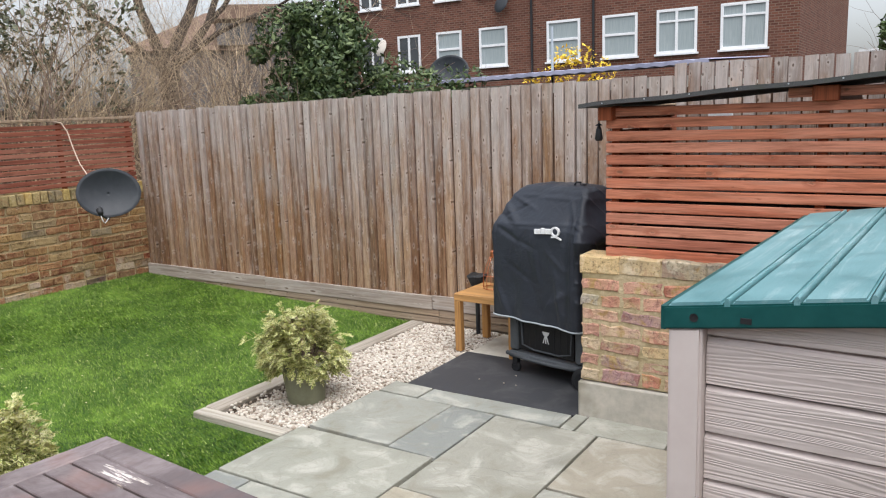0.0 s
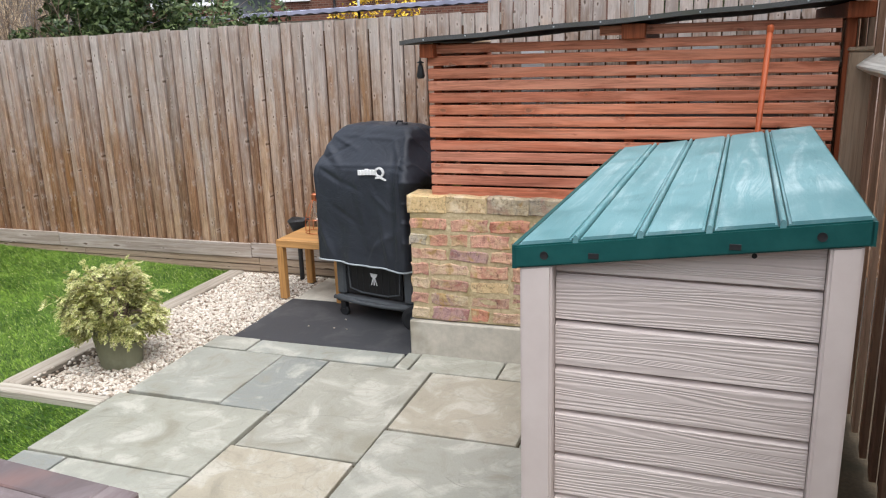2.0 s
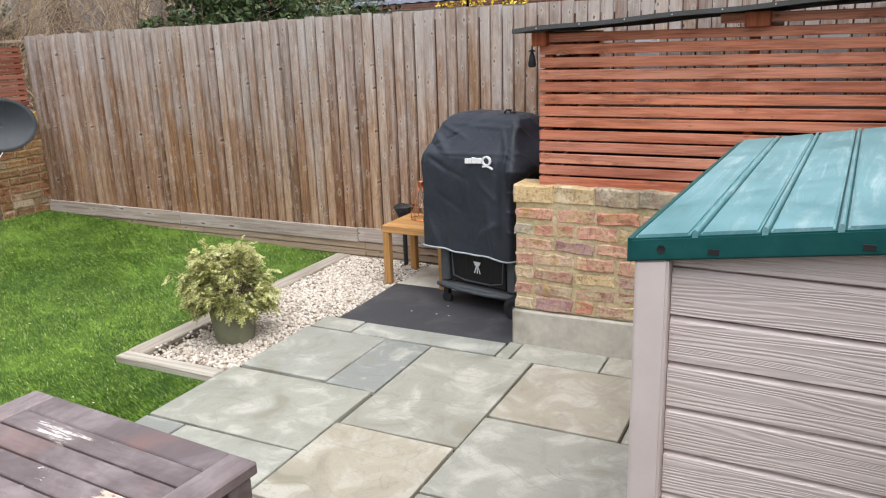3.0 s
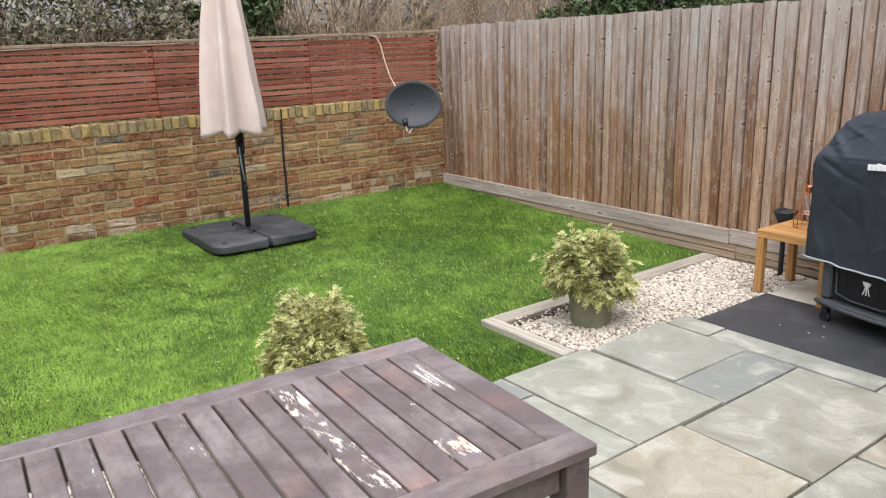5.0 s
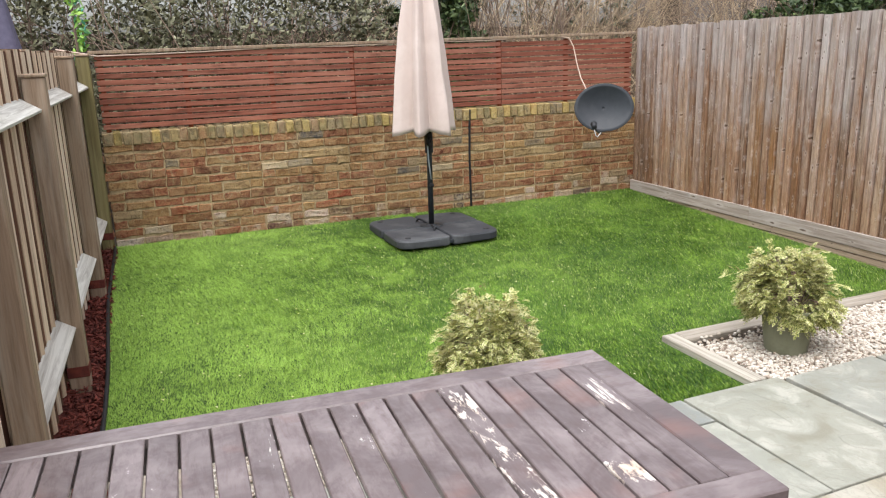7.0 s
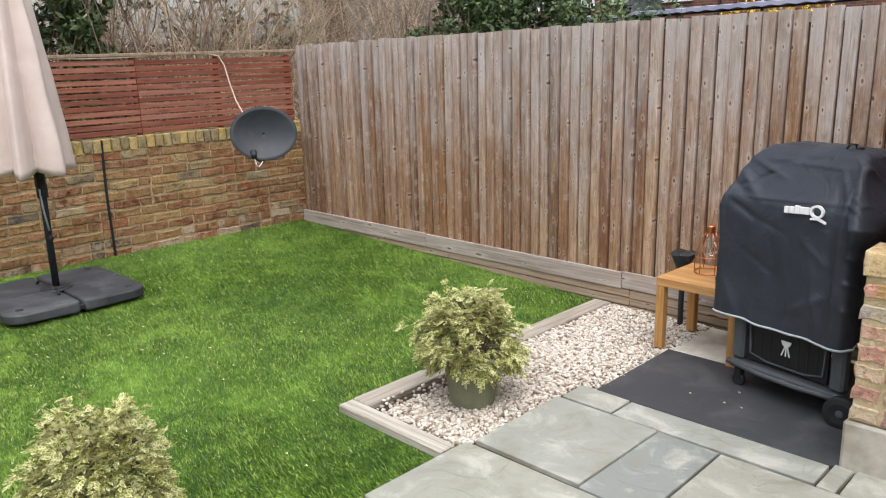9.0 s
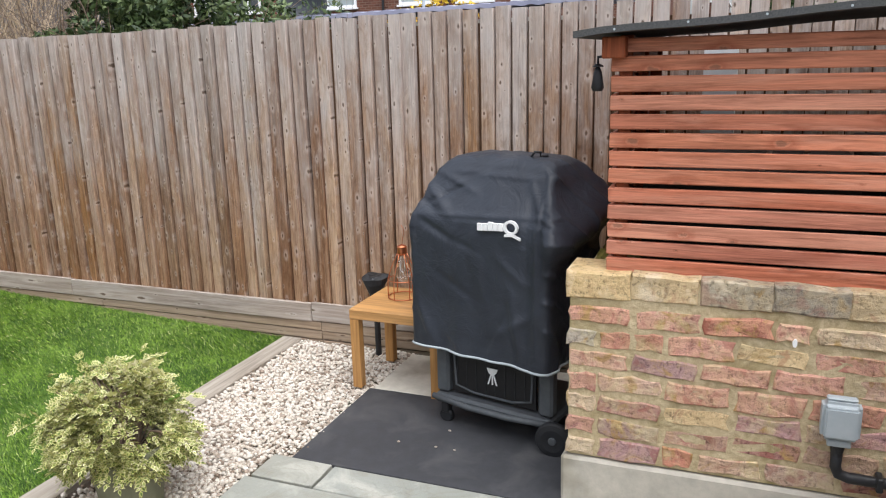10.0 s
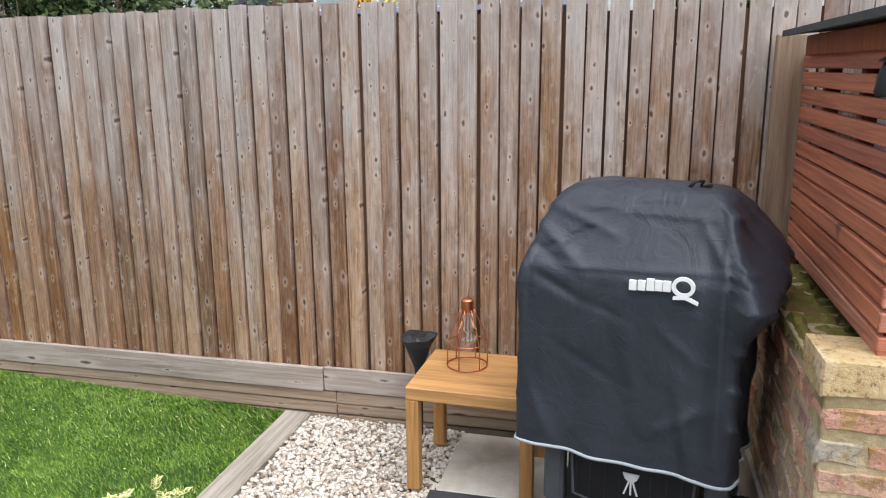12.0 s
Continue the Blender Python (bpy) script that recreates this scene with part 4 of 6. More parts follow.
part("gland", lathe([(0.02, 0.012), (0.022, 0.0), (0.018, -0.02), (0.018, -0.03)], 16), black_plastic, sock, at=(0, -0.03, 0.0))
part("conduit", tube([(0, -0.03, -0.005), (0, -0.03, -0.07), (0.01, -0.03, -0.095), (0.04, -0.03, -0.105), (0.95, -0.03, -0.115)], 0.018, 10), black_plastic, sock, "black plastic conduit pipe", smooth=True)
for x in (0.12, 0.6):
    box("clip", (x, -0.055, -0.132), (x + 0.02, 0.002, -0.082), black_plastic, sock)
broom = thing("broom_handle", (-0.262, 4.93, 0.0), label="orange wooden pole leaning behind the garden store", category="pole")
part("shaft", tube([(-0.03, 0, 0.0), (0.06, 0.10, 1.73)], 0.013, 10), orange_handle, broom, smooth=True)
part("cap", lathe([(0, 0.012), (0.011, 0.008), (0.015, 0), (0.015, -0.02), (0, -0.02)], 10), orange_handle, broom, at=(0.06, 0.10, 1.735))


# ---- barbecue under its cover ----
def barbecue():
    t = thing("barbecue", (-2.40, 5.745, -0.012), -13, label="covered gas barbecue on a grey cart under a black fabric cover", category="barbecue")
    keys = [(0.395, 0.345, -0.268, 0.27), (0.55, 0.345, -0.264, 0.27), (0.75, 0.342, -0.258, 0.27), (0.93, 0.335, -0.25, 0.27), (0.985, 0.332, -0.245, 0.27),
            (1.02, 0.326, -0.225, 0.265), (1.10, 0.312, -0.165, 0.255), (1.17, 0.295, -0.115, 0.24), (1.215, 0.27, -0.075, 0.21), (1.235, 0.24, -0.045, 0.18)]
    # pulled creases on the front: ends (x, z) of each, its height and breadth
    creases = ((-0.33, 1.14, -0.14, 1.01, 0.014, 0.016), (-0.33, 1.07, -0.19, 1.00, -0.012, 0.013), (-0.30, 1.19, -0.04, 1.10, 0.010, 0.014), (-0.27, 1.05, -0.10, 1.13, -0.010, 0.012),
               (-0.12, 1.17, 0.10, 1.20, -0.008, 0.010), (-0.33, 1.00, 0.33, 1.03, 0.009, 0.010), (-0.02, 0.97, 0.06, 0.55, 0.007, 0.030), (0.17, 0.72, 0.23, 0.40, 0.014, 0.022),
               (-0.22, 0.76, -0.02, 0.66, -0.006, 0.018), (0.08, 0.50, 0.31, 0.64, 0.008, 0.020), (-0.31, 0.62, -0.20, 0.40, 0.010, 0.020), (0.05, 0.44, 0.14, 0.60, -0.009, 0.016), (0.20, 1.16, 0.33, 0.98, 0.010, 0.014), (-0.10, 0.90, 0.02, 0.86, -0.005, 0.012),
               (0.285, 1.18, 0.30, 0.46, 0.013, 0.014), (0.235, 1.12, 0.25, 0.50, -0.009, 0.022), (-0.24, 1.185, 0.24, 1.17, 0.010, 0.012), (-0.30, 0.985, -0.12, 0.90, -0.010, 0.016), (0.10, 0.86, 0.24, 0.74, 0.007, 0.016))
    bm = bmesh.new()
    ns, nz = 232, 112
    rings = []

    def rim(u, hw, yf, yb, rc):
        """A point and its outward way at the share u round a rounded rectangle."""
        w_, d_ = 2 * (hw - rc), (yb - yf) - 2 * rc
        arc_ = math.pi * rc / 2
        s_ = u * (2 * w_ + 2 * d_ + 4 * arc_)
        for n_, (cx, cy, tx, ty) in enumerate(((-hw + rc, yf, 1, 0), (hw, yf + rc, 0, 1), (hw - rc, yb, -1, 0), (-hw, yb - rc, 0, -1))):
            seg = w_ if n_ % 2 == 0 else d_
            if s_ <= seg:
                return cx + tx * s_, cy + ty * s_, ty, -tx
            s_ -= seg
            if s_ <= arc_:
                f_ = s_ / rc
                ox, oy = cx + tx * seg - ty * rc, cy + ty * seg + tx * rc
                vx, vy = ty * math.cos(f_) + tx * math.sin(f_), -tx * math.cos(f_) + ty * math.sin(f_)
                return ox + rc * vx, oy + rc * vy, vx, vy
            s_ -= arc_
        return -hw + rc, yf, 0, -1

    for j in range(nz + 1):
        z = 0.395 + (1.235 - 0.395) * j / nz
        for a, b in zip(keys, keys[1:]):
            if a[0] <= z <= b[0] + 1e-6:
                f = (z - a[0]) / (b[0] - a[0])
                hw, yf, yb = [a[k] + f * (b[k] - a[k]) for k in (1, 2, 3)]
        ring = []
        low = max(0.0, (0.95 - z) / 0.55)
        for i in range(ns):
            x, y, ox, oy = rim(i / ns, hw, yf, yb, 0.022 + 0.03 * max(0, (z - 1.1) / 0.135))
            arc = x - y
            fold = 0.022 * low * noise.noise(Vector((arc * 8, 0.5 * z, 4.0))) + 0.007 * noise.noise(Vector((x * 5, y * 5, z * 3.0 + 0.8 * x)))
            if oy < -0.3:
                for xa, za, xb, zb, hh, ww in creases:
                    dx_, dz_ = xb - xa, zb - za
                    q = max(0.0, min(1.0, ((x - xa) * dx_ + (z - za) * dz_) / (dx_ * dx_ + dz_ * dz_)))
                    dist = math.hypot(x - xa - q * dx_, z - za - q * dz_)
                    fold += hh * math.exp(-(dist / ww) ** 2) * math.sin(math.pi * (0.12 + 0.76 * q))
            if abs(ox) > 0.3:
                fold += (0.115 if ox > 0 else 0.02) * math.exp(-((z - 0.985 - 0.05 * math.sin(5 * y)) / 0.10) ** 2) * (0.62 + 0.38 * math.sin(4 * y + 1.4))
                fold += (0.016 if ox > 0 else 0.004) * (1 - abs(noise.noise(Vector((y * 6 + 3 * z, 2.0, z * 5))))) ** 6
            zz = z
            if j < 18:
                zz -= (1 - j / 18) * (0.004 + 0.006 * (x / 0.33) + (0.05 * max(0.0, (y + 0.2) / 0.45) if x > 0 else 0.0) + 0.01 * noise.noise(Vector((arc * 6, 1, 1))))
            ring.append(bm.verts.new((x + fold * ox, y + fold * oy, zz)))
        rings.append(ring)
    for a, b in zip(rings, rings[1:]):
        for i in range(ns):
            bm.faces.new((a[i], a[(i + 1) % ns], b[(i + 1) % ns], b[i]))
    inner = rings[-1]
    for f in (0.7, 0.35):
        cur = [bm.verts.new((v.co.x * f, 0.065 + (v.co.y - 0.065) * f, 1.244 + 0.006 * (1 - f) + 0.006 * noise.noise(Vector((v.co.x * 14, v.co.y * 14, f))))) for v in rings[-1]]
        for i in range(ns):
            bm.faces.new((inner[i], inner[(i + 1) % ns], cur[(i + 1) % ns], cur[i]))
        inner = cur
    bm.faces.new(inner)
    hem = [(v.co.x * 1.004, v.co.y * 1.004, v.co.z) for v in rings[0][::2]]
    cov = part("cover", bm, cover_mat, t, "creased black fabric cover", smooth=True)
    part("hem", tube(hem, 0.006, 6, closed=True), grey_plastic, cov, "pale grey hem tape", smooth=True)
    part("cord", tube([(0.13, 0.0, 1.24), (0.155, -0.01, 1.268), (0.175, 0.01, 1.265), (0.165, 0.02, 1.245), (0.20, 0.03, 1.25)], 0.006, 6), black_plastic, cov, "black draw cord", smooth=True)
    # printed mark, kept to plain shapes
    yy = -0.268
    for i, (xa, za, hh) in enumerate(((0.020, 0.963, 0.030), (0.046, 0.965, 0.030), (0.072, 0.967, 0.036), (0.096, 0.969, 0.031), (0.120, 0.970, 0.031))):
        box("print_bar", (xa, yy - 0.001, za), (xa + 0.022, yy + 0.012, za + hh), white_print, cov, "white printed bar", ch=0.0005)
    bm = bmesh.new()
    ring0 = []
    for i in range(24):
        a = 2 * math.pi * i / 24
        ring0.append([bm.verts.new((0.178 + r * 1.12 * math.cos(a), yy - d, 0.988 + r * math.sin(a))) for r, d in ((0.030, 0), (0.030, -0.012), (0.020, -0.012), (0.020, 0))])
    for i in range(24):
        a, b = ring0[i], ring0[(i + 1) % 24]
        for k in range(4):
            bm.faces.new((a[k], a[(k + 1) % 4], b[(k + 1) % 4], b[k]))
    part("print_ring", bm, white_print, cov, "white printed ring")
    part("print_tail", prism([(0.150, 0.948), (0.185, 0.952), (0.222, 0.938), (0.222, 0.946), (0.188, 0.962), (0.150, 0.957)], yy - 0.001, yy + 0.012), white_print, cov, "white printed tail")
    # cart
    cart = part("cart_shelf", block(0.60, 0.44, 0.045, 0.012), cart_grey, t, at=(0.0, 0.0, 0.125))
    part("shelf_lip", tube([(-0.30, -0.225, 0.135), (-0.1, -0.245, 0.128), (0.1, -0.245, 0.128), (0.30, -0.225, 0.135)], 0.014, 8), cart_grey, t, smooth=True)
    for x in (-0.265, 0.265):
        for y in (-0.17, 0.17):
            box("cart_leg", (x - 0.035, y - 0.03, 0.15), (x + 0.035, y + 0.03, 0.72), cart_grey, t, ch=0.012)
    pan = part("front_panel", prism([(-0.215, 0.165), (0.215, 0.165), (0.215, 0.70), (-0.215, 0.70)], -0.185, -0.17), mesh_black, t, "black perforated front panel")
    for k in range(8):
        for m in range(3):
            box("mesh_bar", (-0.19 + 0.05 * k, -0.188, 0.19 + 0.07 * m), (-0.185 + 0.05 * k, -0.1852, 0.25 + 0.07 * m), black_plastic, pan, ch=0.0005)
    part("panel_trim", tube([(-0.205, -0.188, 0.40), (-0.195, -0.188, 0.20), (-0.10, -0.188, 0.178), (0.10, -0.188, 0.178), (0.195, -0.188, 0.20), (0.205, -0.188, 0.40)], 0.006, 6), cart_grey, pan, "grey curved trim", smooth=True)
    badge = part("badge_bowl", prism([(-0.028, 0.352), (0.028, 0.352), (0.02, 0.332), (0.008, 0.322), (-0.008, 0.322), (-0.02, 0.332)], -0.192, -0.188), white_print, pan, "white printed badge")
    for x in (-0.022, 0.0, 0.022):
        part("badge_leg", prism([(x * 0.3 - 0.003, 0.322), (x * 0.3 + 0.003, 0.322), (x + 0.003, 0.275), (x - 0.003, 0.275)], -0.192, -0.188), white_print, pan, "white printed badge")
    for y in (-0.17, 0.17):
        wh = part("wheel", lathe([(0, -0.022), (0.05, -0.024), (0.072, -0.02), (0.078, -0.01), (0.078, 0.01), (0.072, 0.02), (0.05, 0.024), (0.02, 0.02), (0, 0.022)], 28), black_plastic, t, "black plastic cart wheel", (0.322, y - 0.06, 0.078), (90, 0, 12), smooth=False)
        part("hub", lathe([(0, 0.03), (0.016, 0.028), (0.018, 0.02), (0, 0.02)], 14), cart_grey, wh, at=(0, 0, 0))
        part("caster", lathe([(0, -0.015), (0.03, -0.015), (0.036, -0.008), (0.036, 0.008), (0.03, 0.015), (0, 0.015)], 20), black_plastic, t, "black caster", (-0.25, y - 0.02, 0.037), (90, 0, 0))
        box("caster_fork", (-0.27, y - 0.04, 0.05), (-0.23, y, 0.104), black_plastic, t)
    for ob in t.children:
        if ob.name.split(".")[0] in ("cart_shelf", "shelf_lip", "cart_leg", "front_panel", "wheel", "caster", "caster_fork"):
            ob.location.x += 0.04
    for ob in pan.children:
        if ob.name.startswith("badge"):
            ob.location.z -= 0.035
    return t


barbecue()


# ---- side table with lantern ----
ct = thing("side_table", (-2.998, 6.015, -0.006), -1.5, label="light oak narrow side table beside the barbecue", category="table")
box("tabletop", (-0.248, -0.215, 0.376), (0.248, 0.215, 0.428), oak, ct, ch=0.003)
ol = timber("light_oak_leg", [(0.0, S(190, 142, 86)), (1.0, S(196, 148, 92))], grain=30, stretch=(1, 1, 0.05), knots=False, rough=0.45, depth=0.0004)
lg = block(0.05, 0.05, 0.376, 0.003)
for sx in (-1, 1):
    for sy in (-1, 1):
        part("leg", lg, ol, ct, at=(sx * 0.222, sy * 0.189, 0.187))


def lantern():
    t = thing("lantern", (-3.065, 6.08, 0.423), label="copper wire bulb-shaped lantern with clear glass on the oak table", category="lantern")
    ring = lambda r, z: [(r * math.cos(2 * math.pi * i / 28), r * math.sin(2 * math.pi * i / 28), z) for i in range(28)]
    part("base_ring", tube(ring(0.082, 0.004), 0.003, 6, closed=True), copper, t, smooth=True)
    part("middle_ring", tube(ring(0.080, 0.10), 0.0025, 6, closed=True), copper, t, smooth=True)
    for i in range(6):
        a = 2 * math.pi * i / 6 + 0.3
        c, s = math.cos(a), math.sin(a)
        part("wire", tube([(r * c, r * s, z) for r, z in ((0.082, 0.004), (0.082, 0.06), (0.080, 0.10), (0.062, 0.155), (0.038, 0.21), (0.024, 0.24))], 0.0028, 6), copper, t, smooth=True)
    part("screw_cap", lathe([(0, 0.285), (0.018, 0.283), (0.024, 0.278)] + [(0.027 - 0.003 * (i % 2), 0.274 - 0.005 * i) for i in range(8)] + [(0.024, 0.232), (0, 0.232)], 24), copper, t, "ribbed copper screw cap", smooth=True)
    part("bulb", lathe([(0, 0.09), (0.02, 0.092), (0.036, 0.105), (0.042, 0.125), (0.038, 0.15), (0.026, 0.185), (0.018, 0.21), (0.016, 0.232)], 24), clear_glass, t, "clear glass bulb", smooth=True)
    part("filament", tube([(-0.008, 0, 0.22), (-0.01, 0, 0.15), (0.0, 0.004, 0.13), (0.01, 0, 0.15), (0.008, 0, 0.22)], 0.0012, 5), white_print, t)
    part("hanging_loop", tube([(0.0, 0, 0.283), (0.006, 0, 0.32), (0.014, 0, 0.345), (0.012, 0, 0.375), (0.0, 0.0, 0.39)], 0.002, 6), copper, t)
    return t


lantern()
tap = thing("covered_tap", (-3.33, 6.28, -0.03), label="black pipe stub wrapped in a crumpled black plastic cover", category="tap")
part("pipe", tube([(0, 0, 0), (0, 0, 0.42)], 0.018, 10), black_plastic, tap)
bm = lathe([(0, 0.50), (0.05, 0.505), (0.075, 0.49), (0.06, 0.44), (0.045, 0.40), (0.028, 0.36), (0.02, 0.34)], 22)
for v in bm.verts:
    k = 1 + 0.35 * noise.noise(v.co * 22)
    v.co.x, v.co.y, v.co.z = v.co.x * k, v.co.y * k, v.co.z + 0.02 * noise.noise(v.co * 15 + Vector((3, 1, 2)))
part("plastic_cover", bm, black_plastic, tap, smooth=False)

# slate sheet and the concrete behind it
tagged(box("slate_sheet", (-3.16, 5.06, -0.03), (-1.985, 5.82, -0.004), slate_mat, ch=0.002), "dark grey slate sheet under the barbecue", "floor mat")
tagged(box("concrete_strip", (-3.14, 5.824, -0.05), (-1.985, 6.33, -0.007), pale_concrete, ch=0.006, jit=0.003), "pale weathered concrete strip by the fence", "paving", kind="structure")


# ---- parasol ----
def parasol():
    t = thing("parasol", (-6.77, 3.71, lawn_z(-6.77) + 0.004), 0, label="closed beige cantilever parasol on a black weighted base", category="parasol")
    for sx in (-1, 1):
        for sy in (-1, 1):
            # a slab with one broad rounded corner and small ones
            line = []
            for cx, cy, rad, a0 in ((0.335, 0.335, 0.13, 0), (0.05, 0.425, 0.04, 90), (0.04, 0.04, 0.03, 180), (0.425, 0.05, 0.04, 270)):
                for i in range(7):
                    a = math.radians(a0 + 15 * i)
                    line.append((cx, cy, rad * math.cos(a), rad * math.sin(a)))
            bm = bmesh.new()
            rings = []
            for z, k in ((0.008, 0.9), (0.02, 1.0), (0.068, 1.0), (0.078, 0.93), (0.083, 0.75)):
                rings.append([bm.verts.new((sx * (cx + k * dx), sy * (cy + k * dy), z)) for cx, cy, dx, dy in line])
            for a, b in zip(rings, rings[1:]):
                for i in range(28):
                    bm.faces.new((a[i], a[(i + 1) % 28], b[(i + 1) % 28], b[i]))
            bm.faces.new(rings[0])
            bm.faces.new(rings[-1])
            bmesh.ops.recalc_face_normals(bm, faces=bm.faces[:])
            w = part("base_weight", bm, base_plastic, t, "black plastic quarter weight")
            part("filler_cap", lathe([(0, 0.008), (0.022, 0.006), (0.026, 0)], 16), black_plastic, w, at=(sx * 0.36, sy * 0.36, 0.0835))
    for r in (0, 90):
        part("cross_bar", block(0.90, 0.045, 0.03, 0.003), pole_paint, t, at=(0, 0, 0.035), rot=(0, 0, r))
    part("foot_plate", lathe([(0, 0.10), (0.05, 0.10), (0.055, 0.095), (0.10, 0.092), (0.105, 0.084), (0, 0.084)], 24), pole_paint, t)
    for s in (-1, 1):
        part("base_handle", tube([(s * 0.07, -0.02, 0.088), (s * 0.11, -0.04, 0.115), (s * 0.18, -0.05, 0.115), (s * 0.21, -0.06, 0.088)], 0.009, 6), black_plastic, t, smooth=True)
    pole = part("pole", tube([(0, 0, 0.09), (0.0, 0.0, 0.7), (0.0, -0.01, 1.4), (0.01, -0.02, 2.55)], 0.024, 14), pole_paint, t, smooth=True)
    part("collar", lathe([(0.033, -0.05), (0.036, -0.045), (0.036, 0.045), (0.033, 0.05), (0.026, 0.05), (0.026, -0.05)], 18), pole_paint, pole, at=(0, 0, 0.78))
    cr = part("crank_housing", block(0.07, 0.06, 0.13, 0.014), black_plastic, pole, at=(0.02, -0.01, 0.86))
    part("crank_handle", tube([(0.03, 0, 0), (0.09, -0.02, -0.02), (0.09, -0.03, -0.10)], 0.008, 8), black_plastic, pole, at=(0.02, -0.01, 0.86), smooth=True)
    part("pull_cord", tube([(-0.02, -0.03, 1.02), (0.0, -0.045, 0.95), (0.03, -0.03, 0.88), (0.03, -0.02, 0.66), (0.028, 0, 0.5)], 0.007, 6), grey_plastic, pole, "pale hanging cord", smooth=True)
    part("knob", lathe([(0, 0.02), (0.018, 0.015), (0.018, -0.01), (0, -0.012)], 12), black_plastic, pole, at=(0.03, 0, 0.45), rot=(0, 90, 0))
    part("arm", tube([(0.01, -0.02, 2.5), (0.08, -0.05, 2.53), (0.14, -0.07, 2.50)], 0.022, 10), pole_paint, t, smooth=True)
    # the folded cloth: eight pleats, wide at the hem, tied by its own weight
    bm = bmesh.new()
    ns, nz = 144, 40
    rings = []
    for j in range(nz + 1):
        f = j / nz
        z = 0.93 + 1.68 * f
        r = 0.285 * (1 - f) ** 0.95 + 0.035 + 0.02 * math.sin(f * 3.1)
        ring = []
        for i in range(ns):
            a = 2 * math.pi * i / ns
            ple = 1 - 2 * abs((((6 * a + 1.1 * math.sin(a * 2 + 1) + 0.5 * f) / math.pi) % 2) - 1)
            ple = math.copysign(abs(ple) ** 0.8, ple)
            deep = 0.46 * (1 - 0.35 * f)
            rr = r * (1 - deep * 0.5 + deep * 0.5 * ple) + 0.012 * noise.noise(Vector((math.cos(a) * 2, math.sin(a) * 2, f * 5)))
            zz = z - (0.017 * ple * (1 - j / 4) if j < 4 else 0)
            ring.append(bm.verts.new((0.13 + rr * math.cos(a), -0.09 + rr * math.sin(a), zz)))
        rings.append(ring)
    for a, b in zip(rings, rings[1:]):
        for i in range(ns):
            bm.faces.new((a[i], a[(i + 1) % ns], b[(i + 1) % ns], b[i]))
    can = part("canopy", bm, canopy_mat, t, "folded beige fabric canopy", smooth=True)
    so = can.modifiers.new("cloth", "SOLIDIFY")
    so.thickness = 0.003
    for i in range(8):
        a = 2 * math.pi * i / 8 + 0.2
        part("rib", tube([(0.13 + 0.10 * math.cos(a), -0.09 + 0.10 * math.sin(a), 0.965), (0.13 + 0.03 * math.cos(a), -0.09 + 0.03 * math.sin(a), 2.45)], 0.007, 6), pole_paint, can)
    part("finial", lathe([(0, 0.06), (0.02, 0.05), (0.03, 0.02), (0.045, 0), (0, -0.01)], 14), black_plastic, can, at=(0.13, -0.09, 2.60))
    return t


parasol()


# ---- satellite dish ----
def dish(name, loc, rz, tilt, w, h, mount, label):
    t = thing(name, loc, rz, label=label, category="satellite dish")
    bm = bmesh.new()
    rings = []
    nr, ns = 10, 40
    for j in range(nr + 1):
        f = max(j / nr, 0.02)
        rings.append([bm.verts.new((w / 2 * f * math.cos(2 * math.pi * i / ns), 0.07 * (1 - f * f), h / 2 * f * math.sin(2 * math.pi * i / ns))) for i in range(ns)])
    for a, b in zip(rings, rings[1:]):
        for i in range(ns):
            bm.faces.new((a[i], a[(i + 1) % ns], b[(i + 1) % ns], b[i]))
    bm.faces.new(rings[0])
    d = part("reflector", bm, dish_paint, t, "dark grey oval reflector", rot=(tilt, 0, 0), smooth=True)
    so = d.modifiers.new("sheet", "SOLIDIFY")
    so.thickness = 0.006
    part("rim", tube([(w / 2 * math.cos(2 * math.pi * i / 40), 0, h / 2 * math.sin(2 * math.pi * i / 40)) for i in range(40)], 0.006, 6, closed=True), dish_paint, d, smooth=True)
    arm = part("feed_arm", tube([(0, 0.05, -h / 2 + 0.02), (-0.03, -0.02, -h / 2 - 0.02), (-0.11, -0.22, -h / 2 + 0.05)], 0.011, 8), dish_paint, t, smooth=True)
    lnb = part("feed_horn", lathe([(0, -0.03), (0.022, -0.03), (0.026, -0.02), (0.026, 0.03), (0.03, 0.035), (0.03, 0.05), (0, 0.055)], 18), black_plastic, t, "black and white feed horn", (-0.115, -0.23, -h / 2 + 0.075), (-70, 0, 0), smooth=True)
    part("horn_cap", lathe([(0, 0.062), (0.024, 0.06), (0.03, 0.0505), (0, 0.0505)], 18), white_print, lnb)
    part("cable_tail", tube([(-0.115, -0.23, -h / 2 + 0.05), (-0.10, -0.25, -h / 2 - 0.01), (-0.08, -0.21, -h / 2 - 0.03), (-0.04, -0.12, -h / 2)], 0.005, 6), white_print, t, "white cable loop", smooth=True)
    part("mount", tube(mount, 0.016, 8), pole_paint, t)
    return t


dish("satellite_dish", (-6.92, 5.61, 1.08), 62, -12, 0.56, 0.455, [(0, 0.07, 0), (0.02, 0.22, -0.06), (0.10, 0.5, -0.10), (-0.04, 0.64, -0.10)], "dark grey oval satellite dish on an arm from the brick wall")

